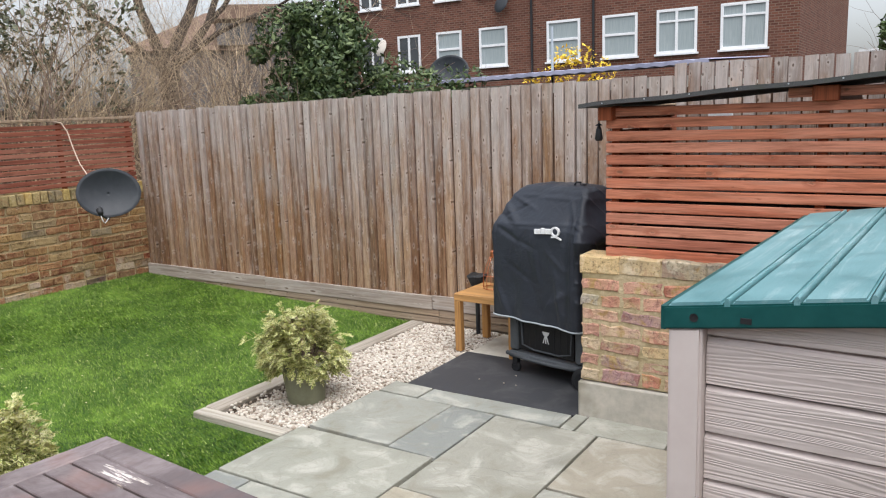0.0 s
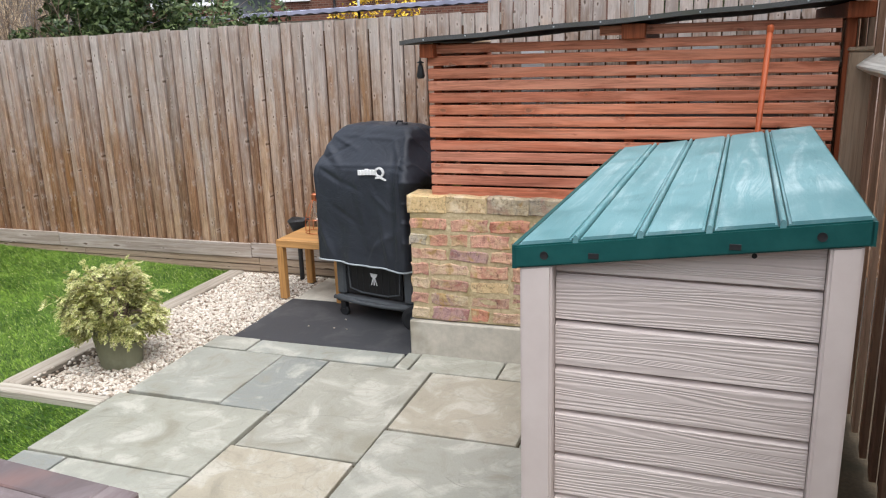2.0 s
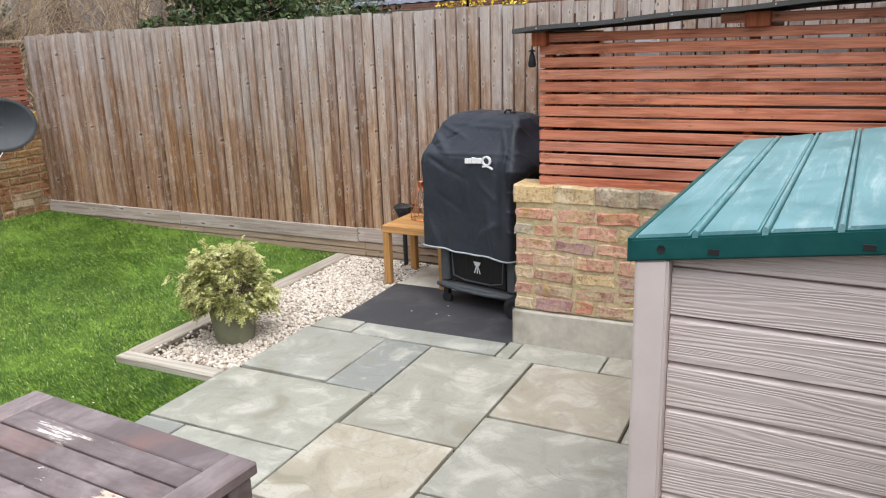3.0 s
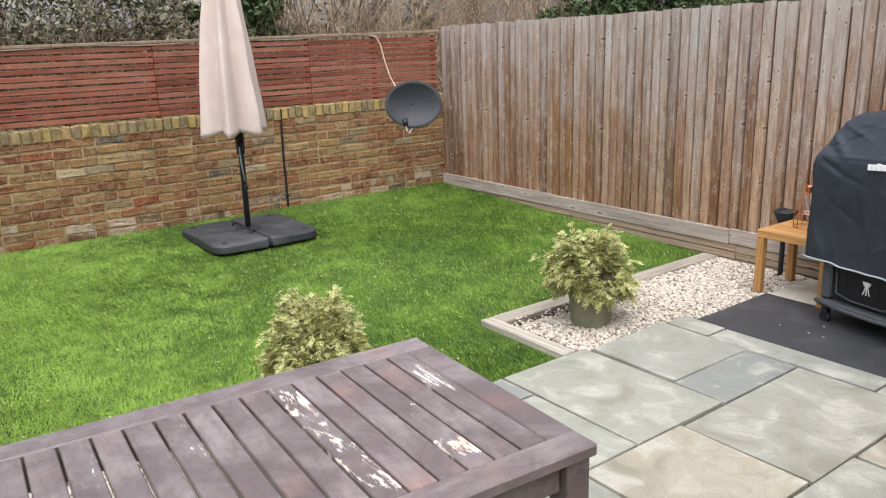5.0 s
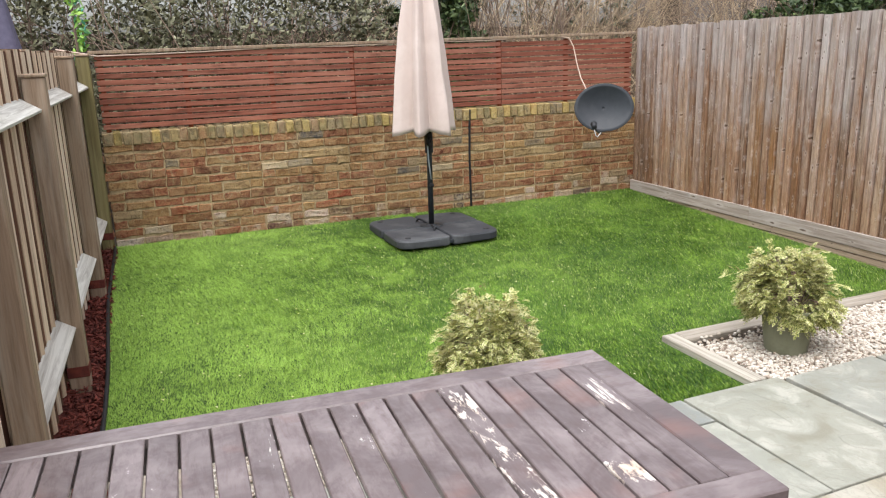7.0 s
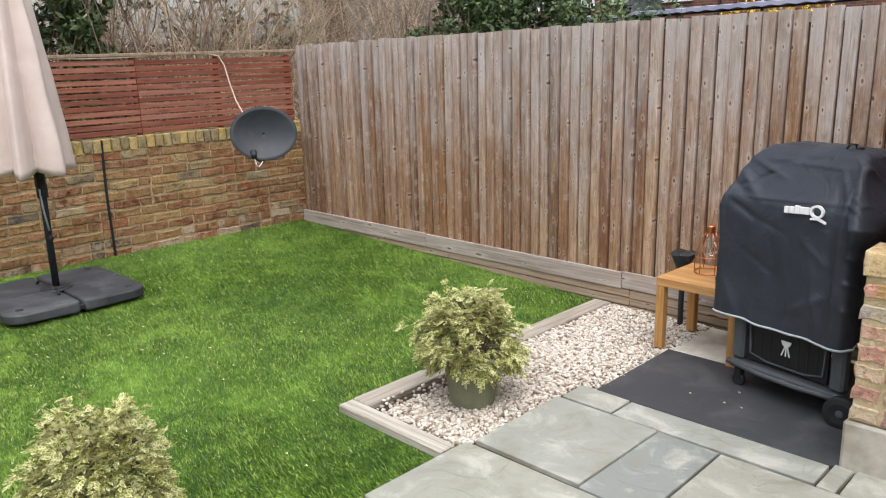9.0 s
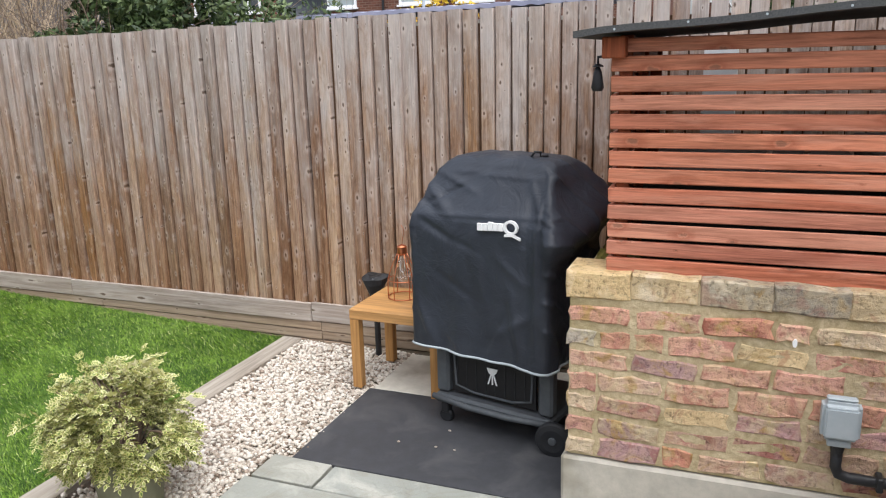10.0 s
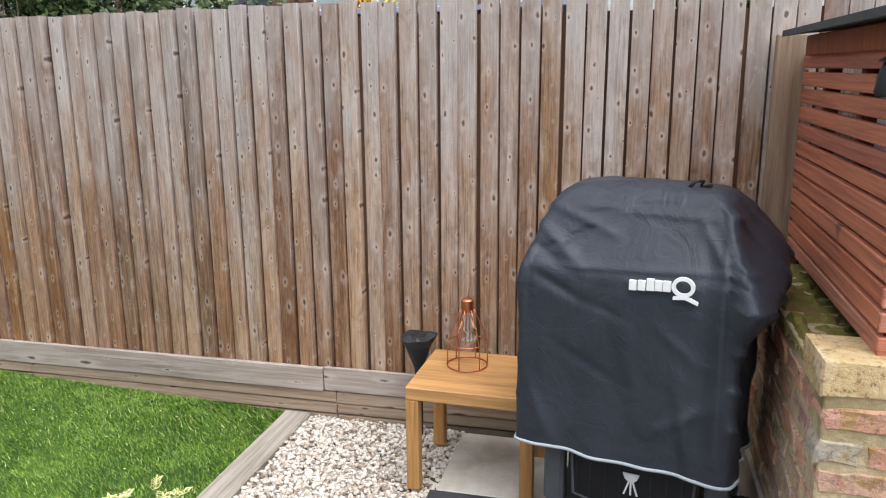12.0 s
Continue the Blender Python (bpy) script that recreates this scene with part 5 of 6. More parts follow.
for i, (xa, za, xb, zb) in enumerate(((-1.72, 0.93, -1.28, 1.50), (-1.55, 0.93, -1.16, 1.52))):
    lath = thing("timber_lath", (xa, 5.42 + 0.05 * i, 0.0), label="pale thin timber lath stored diagonally inside the slatted shelter", category="timber")
    part("lath", tube([(0, 0, 0.0), (xb - xa, -0.03, zb)], 0.012, 4), rail_wood, lath)


# ---- neighbours' things over the fences ----
# garage roof and dish behind the back fence
gr = thing("garage", (-6.0, 13.6, -0.13), label="low flat-roofed garage with a pale corrugated roof behind the fence", category="garage")
box("wall", (-4.0, -1.9, 0), (2.95, 1.9, 2.22), render_wall, gr)
bm = bmesh.new()
nrow = 72
va, vb = [], []
for i in range(nrow + 1):
    x = -4.2 + 7.3 * i / nrow
    zz = 2.345 + 0.018 * x + 0.018 * (i % 2)
    va.append([bm.verts.new((x, y, zz + 0.05 * (y + 2.1))) for y in (-2.1, 2.1)])
    vb.append([bm.verts.new((x, y, zz + 0.05 * (y + 2.1) - 0.05)) for y in (-2.1, 2.1)])
for i in range(nrow):
    bm.faces.new((va[i][0], va[i + 1][0], va[i + 1][1], va[i][1]))
    bm.faces.new((vb[i][0], vb[i][1], vb[i + 1][1], vb[i + 1][0]))
    bm.faces.new((va[i][0], vb[i][0], vb[i + 1][0], va[i + 1][0]))
part("roof", bm, roof_sheet, gr, "pale lilac corrugated roof sheet")
dish("satellite_dish", (-6.95, 11.75, 2.36), 12, -14, 0.66, 0.5, [(0, 0.07, 0), (0, 0.16, -0.1), (0, 0.16, -0.22)], "dark satellite dish on the neighbouring garage roof edge")
pl = thing("aerial_pole", (-5.75, 13.0, -0.13), label="thin grey metal aerial pole behind the garage", category="pole")
part("mast", tube([(0, 0, 0), (0, 0, 3.15)], 0.022, 8), grey_plastic, pl)


def window(parent, x, z, w, h, dark, split):
    wn_ = part("window", block(w, 0.10, h, 0.01), curtain if not dark else window_dark, parent, "net-curtained window" if not dark else "dark glazed window", (x, 0.035, z + h / 2))
    f = 0.09
    for lo, hi in (((-w / 2, -h / 2), (-w / 2 + f, h / 2)), ((w / 2 - f, -h / 2), (w / 2, h / 2)), ((-w / 2 + f, -h / 2), (w / 2 - f, -h / 2 + f)), ((-w / 2 + f, h / 2 - f), (w / 2 - f, h / 2))):
        box("frame", (lo[0], -0.10, lo[1]), (hi[0], -0.051, hi[1]), white_trim, wn_, "white frame")
    if split in ("v", "t"):
        box("mullion", (-f / 2, -0.10, -h / 2 + f), (f / 2, -0.051, h / 2 - f), white_trim, wn_, "white frame")
    if split in ("h", "t"):
        box("transom", (-w / 2 + f, -0.098, (0.0 if split == "h" else h * 0.2)), (w / 2 - f, -0.052, (0.09 if split == "h" else h * 0.2 + 0.07)), white_trim, wn_, "white frame")
    box("sill", (-w / 2 - 0.06, -0.16, -h / 2 - 0.07), (w / 2 + 0.06, -0.051, -h / 2 - 0.002), white_trim, wn_, "white sill")
    return wn_


def terrace():
    t = thing("terrace", (0, 29.0, -0.13), label="three-storey red brick terrace with white framed windows", category="house")
    xa, xb = -23.4, -4.45
    box("wall", (xa, 0.0, 0.0), (xb, 14.0, 9.1), terrace_brick, t, ch=0.01)
    part("roof", prism([(xa - 0.3, 9.1), (xb + 0.3, 9.1), (xb - 2.5, 12.0), (xa + 2.5, 12.0)], -0.3, 14.3), roof_tile, t)
    cols = ((-21.6, 1.15, True, "v"), (-19.65, 1.15, True, "v"), (-17.66, 1.2, False, "h"), (-15.6, 1.25, False, "h"), (-12.6, 1.35, False, "h"), (-10.4, 1.3, False, "h"), (-8.36, 1.4, False, "t"), (-6.14, 1.5, False, "t"))
    for x, w, dark, split in cols:
        for z in (0.9, 3.63, 6.36):
            window(t, x, z, w, 1.5, dark, split)
    for x in (-13.9, -11.4):
        part("downpipe", tube([(x, -0.06, 0), (x, -0.06, 9.0)], 0.05, 8), black_plastic, t, "black downpipe")
    part("gutter", tube([(xa, -0.12, 9.05), (xb, -0.12, 9.05)], 0.07, 8), black_plastic, t)
    for (x, z) in ((-15.05, 5.95), (-20.9, 4.7)):
        bm = lathe([(0, 0.09), (0.2, 0.06), (0.36, 0.0), (0.37, -0.01), (0.2, 0.045), (0, 0.075)], 20)
        d = part("wall_dish", bm, dish_paint if x > -18 else render_wall, t, "wall-mounted satellite dish", (x, -0.35, z), (70, 0, -20), smooth=True)
    box("low_wing", (xb + 0.01, 20.0, 0), (xb + 1.6, 26.0, 4.3), terrace_brick, t)
    box("wing_roof", (xb + 0.005, 19.9, 4.301), (xb + 1.7, 26.1, 4.42), white_trim, t)
    return t


terrace()
for k, (x, y, rz, ln) in enumerate(((-13.6, 4.0, 90, 17.0),)):
    f = thing("dark_fence", (x, y, -0.13), rz, label="dark creosoted board fence beyond the shrubs", category="fence")
    for i in range(int(ln / 0.15)):
        part("board", block(0.145, 0.02, 2.15, 0.003), creosote, f, at=(-ln / 2 + 0.15 * i, 0, 1.075 + rnd.uniform(-0.02, 0.02)))


grey_roof = surface("grey_slate_roofing", S(96, 94, 96), S(122, 120, 120), 3, S(86, 84, 84), 0.6, depth=0.02, rough=0.85)


def far_house():
    t = thing("far_house", (-30.2, 29.3, -0.13), 42, label="distant house with a hipped brown tile roof and white dormer", category="house")
    box("wall", (-4.5, -3.5, 0), (3.2, 3.5, 5.0), grey_roof, t)
    bm = bmesh.new()
    e = [bm.verts.new(p) for p in ((-4.9, -3.9, 5.0), (3.6, -3.9, 5.0), (3.6, 3.9, 5.0), (-4.9, 3.9, 5.0))]
    r = [bm.verts.new(p) for p in ((-1.5, 0, 7.1), (0.6, 0, 7.1))]
    for f in ((e[0], e[1], r[1], r[0]), (e[2], e[3], r[0], r[1]), (e[1], e[2], r[1]), (e[3], e[0], r[0]), (e[3], e[2], e[1], e[0])):
        bm.faces.new(f)
    part("roof", bm, roof_tile, t)
    dm = box("dormer", (-0.6, -4.0, 5.2), (2.6, -1.0, 6.15), grey_roof, t, "white panelled dormer")
    for x in (-0.1, 0.85, 1.8):
        part("pane", block(0.72, 0.05, 0.75, 0.01), window_dark, dm, "dark pane", (x - 0.99 + 0.25, -1.53, 0.06))
    part("dormer_roof", prism([(-0.9, 6.155), (2.9, 6.155), (2.2, 6.75), (-0.2, 6.75)], -4.3, -0.8), roof_tile, dm, at=(-1.0, 2.5, -5.525))
    return t


far_house()


# ---- vegetation ----
def branches(g, root, direction, length, radius, depth, out, spread=0.55, kids=(2, 4), droop=0.0):
    """Grows tapered limbs; fills out with (points, radii)."""
    pts, rad = [np.array(root)], [radius]
    d = np.array(direction) / np.linalg.norm(direction)
    n = 5
    for i in range(n):
        d = d + g.normal(0, 0.13, 3) + np.array((0, 0, -droop))
        d = d / np.linalg.norm(d)
        pts.append(pts[-1] + d * length / n)
        rad.append(radius * (1 - 0.6 * (i + 1) / n))
    out.append((pts, rad))
    if depth <= 0:
        return
    for _ in range(int(g.integers(kids[0], kids[1] + 1))):
        k = int(g.integers(2, n + 1))
        nd = d + g.normal(0, spread, 3)
        branches(g, pts[k], nd, length * g.uniform(0.5, 0.8), rad[k] * 0.75, depth - 1, out, spread, kids, droop)


def limbs_mesh(out, sides=4):
    vs, ts = [], []
    base = 0
    for pts, rad in out:
        for i, (p, r) in enumerate(zip(pts, rad)):
            d = pts[min(i + 1, len(pts) - 1)] - pts[max(i - 1, 0)]
            d = d / (np.linalg.norm(d) + 1e-9)
            a = np.cross(d, (0.3, 0.7, 0.2))
            a /= np.linalg.norm(a) + 1e-9
            b = np.cross(d, a)
            for k in range(sides):
                t = 2 * math.pi * k / sides
                vs.append(p + r * (math.cos(t) * a + math.sin(t) * b))
        for i in range(len(pts) - 1):
            for k in range(sides):
                q = (base + i * sides + k, base + i * sides + (k + 1) % sides, base + (i + 1) * sides + (k + 1) % sides, base + (i + 1) * sides + k)
                ts += [(q[0], q[1], q[2]), (q[0], q[2], q[3])]
        base += len(pts) * sides
    return np.array(vs), np.array(ts)


def leaf_cloud(g, centres, radii, n, size, flat=0.6):
    """Small pointed leaves about clump centres; gaps stay between the clumps."""
    k = g.integers(0, len(centres), n)
    u = g.normal(0, 1, (n, 3))
    u /= np.linalg.norm(u, axis=1)[:, None]
    c = np.asarray(centres)[k] + u * (np.asarray(radii)[k] * g.uniform(0.55, 1.0, n) ** 0.5)[:, None]
    a = g.normal(0, 1, (n, 3))
    a /= np.linalg.norm(a, axis=1)[:, None]
    b = np.cross(a, u + 0.3 * g.normal(0, 1, (n, 3)))
    b /= np.linalg.norm(b, axis=1)[:, None] + 1e-9
    s = size * g.uniform(0.6, 1.3, n)[:, None]
    bend = np.cross(a, b) * s * 0.18
    v = np.stack([c - a * s, c + b * s * 0.45 + bend, c + a * s, c - b * s * 0.45 + bend], 1).reshape(-1, 3)
    i = 4 * np.arange(n)[:, None]
    t = np.concatenate([i + np.array([[0, 1, 2]]), i + np.array([[0, 2, 3]])])
    return v, t


def big_tree():
    g = np.random.default_rng(21)
    t = thing("bare_tree", (-12.6, 10.9, -0.13), label="large bare tree with a dark forked trunk", category="tree")
    out = []
    trunk = ([np.array(p, float) for p in ((0, 0, 0), (0.05, 0, 1.5), (0.0, 0.05, 2.6), (0.05, 0.0, 3.2))], [0.27, 0.22, 0.2, 0.17])
    v, f = limbs_mesh([trunk], 12)
    soup("trunk", v, f, bark, t)
    for d, r in (((-0.75, -0.5, 0.9), 0.075), ((-0.3, -0.2, 1.0), 0.115), ((0.1, 0.1, 1.0), 0.125), ((0.5, 0.5, 0.9), 0.095), ((0.85, 0.7, 0.9), 0.065)):
        out = []
        branches(g, (0.02, 0.02, 2.75), d, 3.0, r, 4, out, 0.5, (2, 3))
        v, f = limbs_mesh(out, 5)
        soup("limb", v, f, bark, t, "dark spreading bare limb")


big_tree()


def scrub(name, x0, x1, y0, y1, n, hgt, seed, material, label, upright=0.5, r=0.012):
    g = np.random.default_rng(seed)
    t = thing(name, ((x0 + x1) / 2, (y0 + y1) / 2, -0.13), label=label, category="shrub")
    out = []
    for _ in range(n):
        root = (g.uniform(x0, x1) - (x0 + x1) / 2, g.uniform(y0, y1) - (y0 + y1) / 2, 0)
        d = (g.normal(0, 0.35), g.normal(0, 0.35), 1)
        branches(g, root, d, hgt * g.uniform(0.7, 1.0), r * g.uniform(0.8, 1.7), 3, out, upright, (2, 4), 0.02)
    out = [(p, q) for p, q in out if max(a[0] for a in p) + (x0 + x1) / 2 < -7.9]
    v, f = limbs_mesh(out, 3)
    soup("branchwork", v, f, material, t, kind="stuff")
    return t


for i, (x, y, n, h, seed) in enumerate(((-9.3, 8.6, 11, 2.5, 31), (-10.2, 7.0, 12, 2.6, 32), (-11.2, 8.8, 12, 2.9, 33), (-9.2, 5.6, 12, 2.5, 34), (-8.9, 7.4, 10, 2.0, 35), (-11.0, 5.2, 12, 3.1, 36), (-9.6, 10.2, 9, 2.2, 37), (-12.4, 7.4, 12, 3.2, 38), (-10.3, 10.3, 13, 3.0, 39), (-8.9, 9.0, 9, 2.4, 40), (-11.6, 12.0, 12, 3.2, 44))):
    scrub("bare_shrub", x - 0.9, x + 0.9, y - 0.9, y + 0.9, 3 * n, h, seed, twig if i % 3 else twig_dark, "tangled leafless shrub with pale brown twigs")


def leafy(name, x, y, clumps, top, width, n, size, material, seed, label, stem_n=8, z_lo=0.6, depth_y=None):
    g = np.random.default_rng(seed)
    t = thing(name, (x, y, -0.13), label=label, category="shrub")
    out = []
    for _ in range(stem_n):
        branches(g, (g.normal(0, 0.2 * width), g.normal(0, 0.1 * width), 0), (g.normal(0, 0.3), g.normal(0, 0.3), 1), top * 0.6, 0.03, 2, out, 0.5, (2, 3))
    if y < 6.4:
        out = [(p, q) for p, q in out if max(a[0] for a in p) + x < -7.9]
    v, f = limbs_mesh(out, 4)
    soup("branchwork", v, f, twig_dark, t, kind="stuff")
    cz = g.uniform(0, 1, clumps)
    rr = (depth_y or width) / 2
    prof = np.sqrt(np.maximum(0.1, 1 - ((cz - 0.35) / 0.75) ** 2))
    c = np.stack([g.uniform(-1, 1, clumps) * width / 2 * prof, g.uniform(-1, 1, clumps) * rr * prof, z_lo + cz * (top - z_lo)], 1)
    v, f = leaf_cloud(g, c, g.uniform(0.14, 0.34, clumps) * min(1.3, width / 1.6), n, size)
    soup("foliage", v, f, material, t, kind="stuff")
    return t


leafy("evergreen_shrub", -7.9, 9.75, 90, 3.35, 1.55, 15000, 0.05, holly_leaf, 41, "dense dark green holly-like evergreen shrub", z_lo=1.2)
leafy("ivy_shrub", -7.2, 10.8, 50, 2.45, 2.2, 6000, 0.045, holly_leaf, 42, "low green ivy shrub by the garage", z_lo=1.4)
leafy("conifer", -11.2, 7.2, 60, 4.4, 2.4, 3000, 0.06, conifer_leaf, 43, "dull green conifer behind the brick wall", z_lo=1.6)
for i, (x, y, w, top) in enumerate(((-9.4, 0.2, 2.2, 2.7), (-9.3, 1.9, 2.2, 2.6), (-9.5, 3.5, 2.0, 2.7), (-9.6, -1.6, 2.2, 2.8), (-10.4, 1.0, 2.2, 3.2), (-10.5, 3.0, 2.2, 3.3))):
    leafy("hedge", x, y, 60, top, w, 6500, 0.035, hedge_leaf, 50 + i, "dull sparse hedge with small leaves behind the wall", stem_n=16, z_lo=0.7)
leafy("evergreen_shrub", -9.0, 4.75, 50, 2.9, 1.0, 7000, 0.05, holly_leaf, 61, "dark green evergreen shrub behind the parasol", z_lo=0.9)
leafy("forsythia", -7.0, 16.4, 26, 2.95, 1.6, 900, 0.05, yellow_bloom, 62, "yellow flowering forsythia by the garage", z_lo=1.9)
leafy("palm_tree", -0.75, 24.0, 40, 4.6, 1.8, 2500, 0.16, holly_leaf, 63, "dark spiky garden tree in the distance", z_lo=2.6)

# neighbours' folded parasols seen over the fences
for name, loc, m, lab, r in (("folded_parasol", (-6.3, 0.50, -0.13), parasol_next, "closed grey-mauve parasol beyond the side fence", 0.30), ("folded_parasol", (0.62, 6.95, -0.13), lilac_cloth, "closed lilac parasol beyond the back fence", 0.13)):
    t = thing(name, loc, label=lab, category="parasol")
    part("pole", tube([(0, 0, 0), (0, 0, 3.0)], 0.02, 8), pole_paint, t)
    bm = bmesh.new()
    rings = []
    for j in range(12):
        f = j / 11
        rings.append([bm.verts.new((r * (1 - 0.8 * f) * (1 + 0.2 * math.cos(6 * 2 * math.pi * i / 48)) * math.cos(2 * math.pi * i / 48), r * (1 - 0.8 * f) * (1 + 0.2 * math.cos(6 * 2 * math.pi * i / 48)) * math.sin(2 * math.pi * i / 48), 1.35 + 1.6 * f)) for i in range(48)])
    for a, b in zip(rings, rings[1:]):
        for i in range(48):
            bm.faces.new((a[i], a[(i + 1) % 48], b[(i + 1) % 48], b[i]))
    bm.faces.new(rings[0][::-1])
    bm.faces.new(rings[-1])
    part("canopy", bm, m, t, smooth=True)

gl = thing("trailing_plant", (-8.05, 1.02, -0.13), label="bright green trailing leaves wound round a thin stake", category="plant")
part("stake", tube([(0, 0, 0), (0, 0, 2.75)], 0.012, 6), twig_dark, gl)
gg = np.random.default_rng(71)
cs = [(0.05 * math.sin(6 * z), 0.05 * math.cos(6 * z), z) for z in np.linspace(1.8, 2.75, 16)]
v, f = leaf_cloud(gg, cs, [0.06] * 16, 260, 0.035)
soup("leaves", v, f, ivy_leaf, gl, kind="stuff")


# ---- potted shrubs ----
def potted(loc, seed, label, big=1.0):
    g = np.random.default_rng(seed)
    t = thing("potted_shrub", loc, label=label, category="plant", group="potted variegated shrubs")
    pot = part("pot", lathe([(0, 0.0), (0.108, 0.0), (0.114, 0.006), (0.143, 0.235), (0.148, 0.24), (0.148, 0.262), (0.141, 0.264), (0.128, 0.255), (0.124, 0.22), (0, 0.22)], 40), pot_clay, t, "sage green plastic pot", smooth=False)
    part("soil", lathe([(0, 0.232), (0.06, 0.236), (0.125, 0.226)], 24), soil, t)
    out = []
    tips = []
    for i in range(58):
        a = g.uniform(0, 2 * np.pi)
        el = g.uniform(-0.03, 1.0) if i < 46 else g.uniform(0.02, 0.3)
        r = 0.225 * big * (1 - 0.5 * el ** 2) * g.uniform(0.75, 1.1)
        tip = np.array((r * math.cos(a) - 0.025, r * math.sin(a) - 0.01, 0.25 + (0.315 * big - 0.03 * (big < 1)) * el + g.normal(0, 0.015)))
        if el < 0.25:
            tip[2] -= 0.02 * g.uniform(0, 1)
        p0 = np.array((0.04 * math.cos(a), 0.04 * math.sin(a), 0.23))
        mid = 0.5 * (p0 + tip) + np.array((0, 0, 0.05))
        out.append(([p0, mid, tip], [0.004, 0.003, 0.002]))
        tips.append(tip)
        for _ in range(3):
            q = tip + np.clip(g.normal(0, 0.034, 3), -0.05, 0.05)
            out.append(([mid, 0.5 * (mid + q), q], [0.003, 0.002, 0.0015]))
            tips.append(q)
    v, f = limbs_mesh(out, 4)
    soup("branchwork", v, f, twig_dark, t, kind="stuff")
    tips = np.array(tips)
    # feathery sprays: four pairs of leaflets and one at the end of each drooping stalk
    m = 2300
    c0 = tips[g.integers(0, len(tips), m)] * g.uniform(0.8, 1.0, (m, 1)) + np.clip(g.normal(0, 0.022, (m, 3)), -0.035, 0.035) + np.array((0, 0, 0.022))
    d0 = (c0 - np.array((0, 0, 0.30))) * np.array((1, 1, 0.6))
    d0 = d0 / np.linalg.norm(d0, axis=1)[:, None] + g.normal(0, 0.45, (m, 3))
    d0 /= np.linalg.norm(d0, axis=1)[:, None]
    across = np.cross(d0, np.array((0, 0, 1.0)) + 0.4 * g.normal(0, 1, (m, 3)))
    across /= np.linalg.norm(across, axis=1)[:, None] + 1e-9
    reach = g.uniform(0.035, 0.058, (m, 1))
    c, a = [], []
    for q in range(9):
        f = (q // 2 + 1) / 5
        sgn = 0.0 if q == 8 else (1.0 if q % 2 else -1.0)
        at = c0 + d0 * reach * f - np.array((0, 0, 0.022)) * f * f + across * sgn * 0.010
        way = d0 * (0.5 if q < 8 else 1.0) + across * sgn * 0.85 - np.array((0, 0, 0.15)) + 0.12 * g.normal(0, 1, (m, 3))
        c.append(at)
        a.append(way / np.linalg.norm(way, axis=1)[:, None])
    c, a = np.concatenate(c), np.concatenate(a)
    n = len(c)
    nrm = np.cross(np.tile(d0, (9, 1)), np.tile(across, (9, 1))) + 0.15 * g.normal(0, 1, (n, 3))
    b = np.cross(a, nrm)
    b /= np.linalg.norm(b, axis=1)[:, None] + 1e-9
    nn = np.cross(b, a)
    nn *= np.where(nn[:, 2:] < 0, -1.0, 1.0)
    s = g.uniform(0.0095, 0.0155, n)[:, None]

    def ring(f, lift):
        return [c - a * s * f + nn * lift, c - a * s * 0.2 * f + b * s * 0.5 * f + nn * (lift + s * 0.12), c + a * s * f + nn * lift, c - a * s * 0.2 * f - b * s * 0.5 * f + nn * (lift + s * 0.12)]

    for f, lift, m, nm in ((1.0, 0.0, leaf_cream, "variegated_foliage"), (0.60, 0.0009, leaf_green, "green_foliage")):
        v = np.stack(ring(f, lift), 1).reshape(-1, 3)
        i = 4 * np.arange(n)[:, None]
        tr = np.concatenate([i + np.array([[0, 1, 2]]), i + np.array([[0, 2, 3]])])
        soup(nm, v, tr, m, t, "cream yellow leaf margins" if f == 1 else "green leaf centres", kind="stuff")
    return t


potted((-3.575, 4.565, -0.022), 81, "bushy cream-green variegated shrub in a sage pot on gravel")
potted((-3.66, 2.76, -0.018), 82, "rounded cream-green variegated shrub in a sage pot near the table", 0.88)

# ---- back fence ----
FY = 6.43
north = thing("fence_north", (-7.56, FY, 0), label="weathered grey-brown featheredge board fence with gravel boards", category="fence", kind="structure")


def feather(w, h, thick, lean, seed):
    """A featheredge board: thick along one edge, thin along the other; the top slightly uneven."""
    r = random.Random(seed)
    t = h / 2
    o = r.uniform(-0.004, 0.004)
    me = bpy.data.meshes.new("board")
    e = 0.0025
    ya, yb = -thick, -0.5 * thick
    v = []
    for z, dz in ((-t, 0), (t, o)):
        v += [(w / 2, ya + e, z + dz), (w / 2 - e, ya, z + dz), (-w / 2, yb, z + 0.5 * dz), (-w / 2, 0.003, z + 0.5 * dz), (w / 2, 0.003, z + dz)]
    fs = [(5 + i, 5 + (i + 1) % 5, (i + 1) % 5, i) for i in range(5)] + [(0, 1, 2, 3, 4), (9, 8, 7, 6, 5)]
    me.from_pydata(v, [], fs)
    return me


pitch = 0.0875
nb = 65
bmesh_n = [feather(0.0765, 1.72, 0.038 + 0.004 * (i % 3), 0, i) for i in range(6)]
for i in range(nb):
    part("board", bmesh_n[i % 6], fence_wood, north, at=(0.045 + pitch * i + rnd.uniform(-0.006, 0.006), 0.033 + rnd.uniform(-0.004, 0.002), 0.20 + 0.77 + 0.0012 * i + rnd.uniform(-0.006, 0.006)), rot=(rnd.uniform(-0.2, 0.2), rnd.uniform(-0.14, 0.14), 0))
tall = [feather(0.0765, 1.76, 0.038, 0, 20 + i) for i in range(3)]
for i in range(nb, 100):
    part("board", tall[i % 3], fence_wood, north, at=(0.045 + pitch * i + rnd.uniform(-0.003, 0.003), 0.036, 0.215 + 0.88), rot=(0, rnd.uniform(-0.15, 0.15), 0))
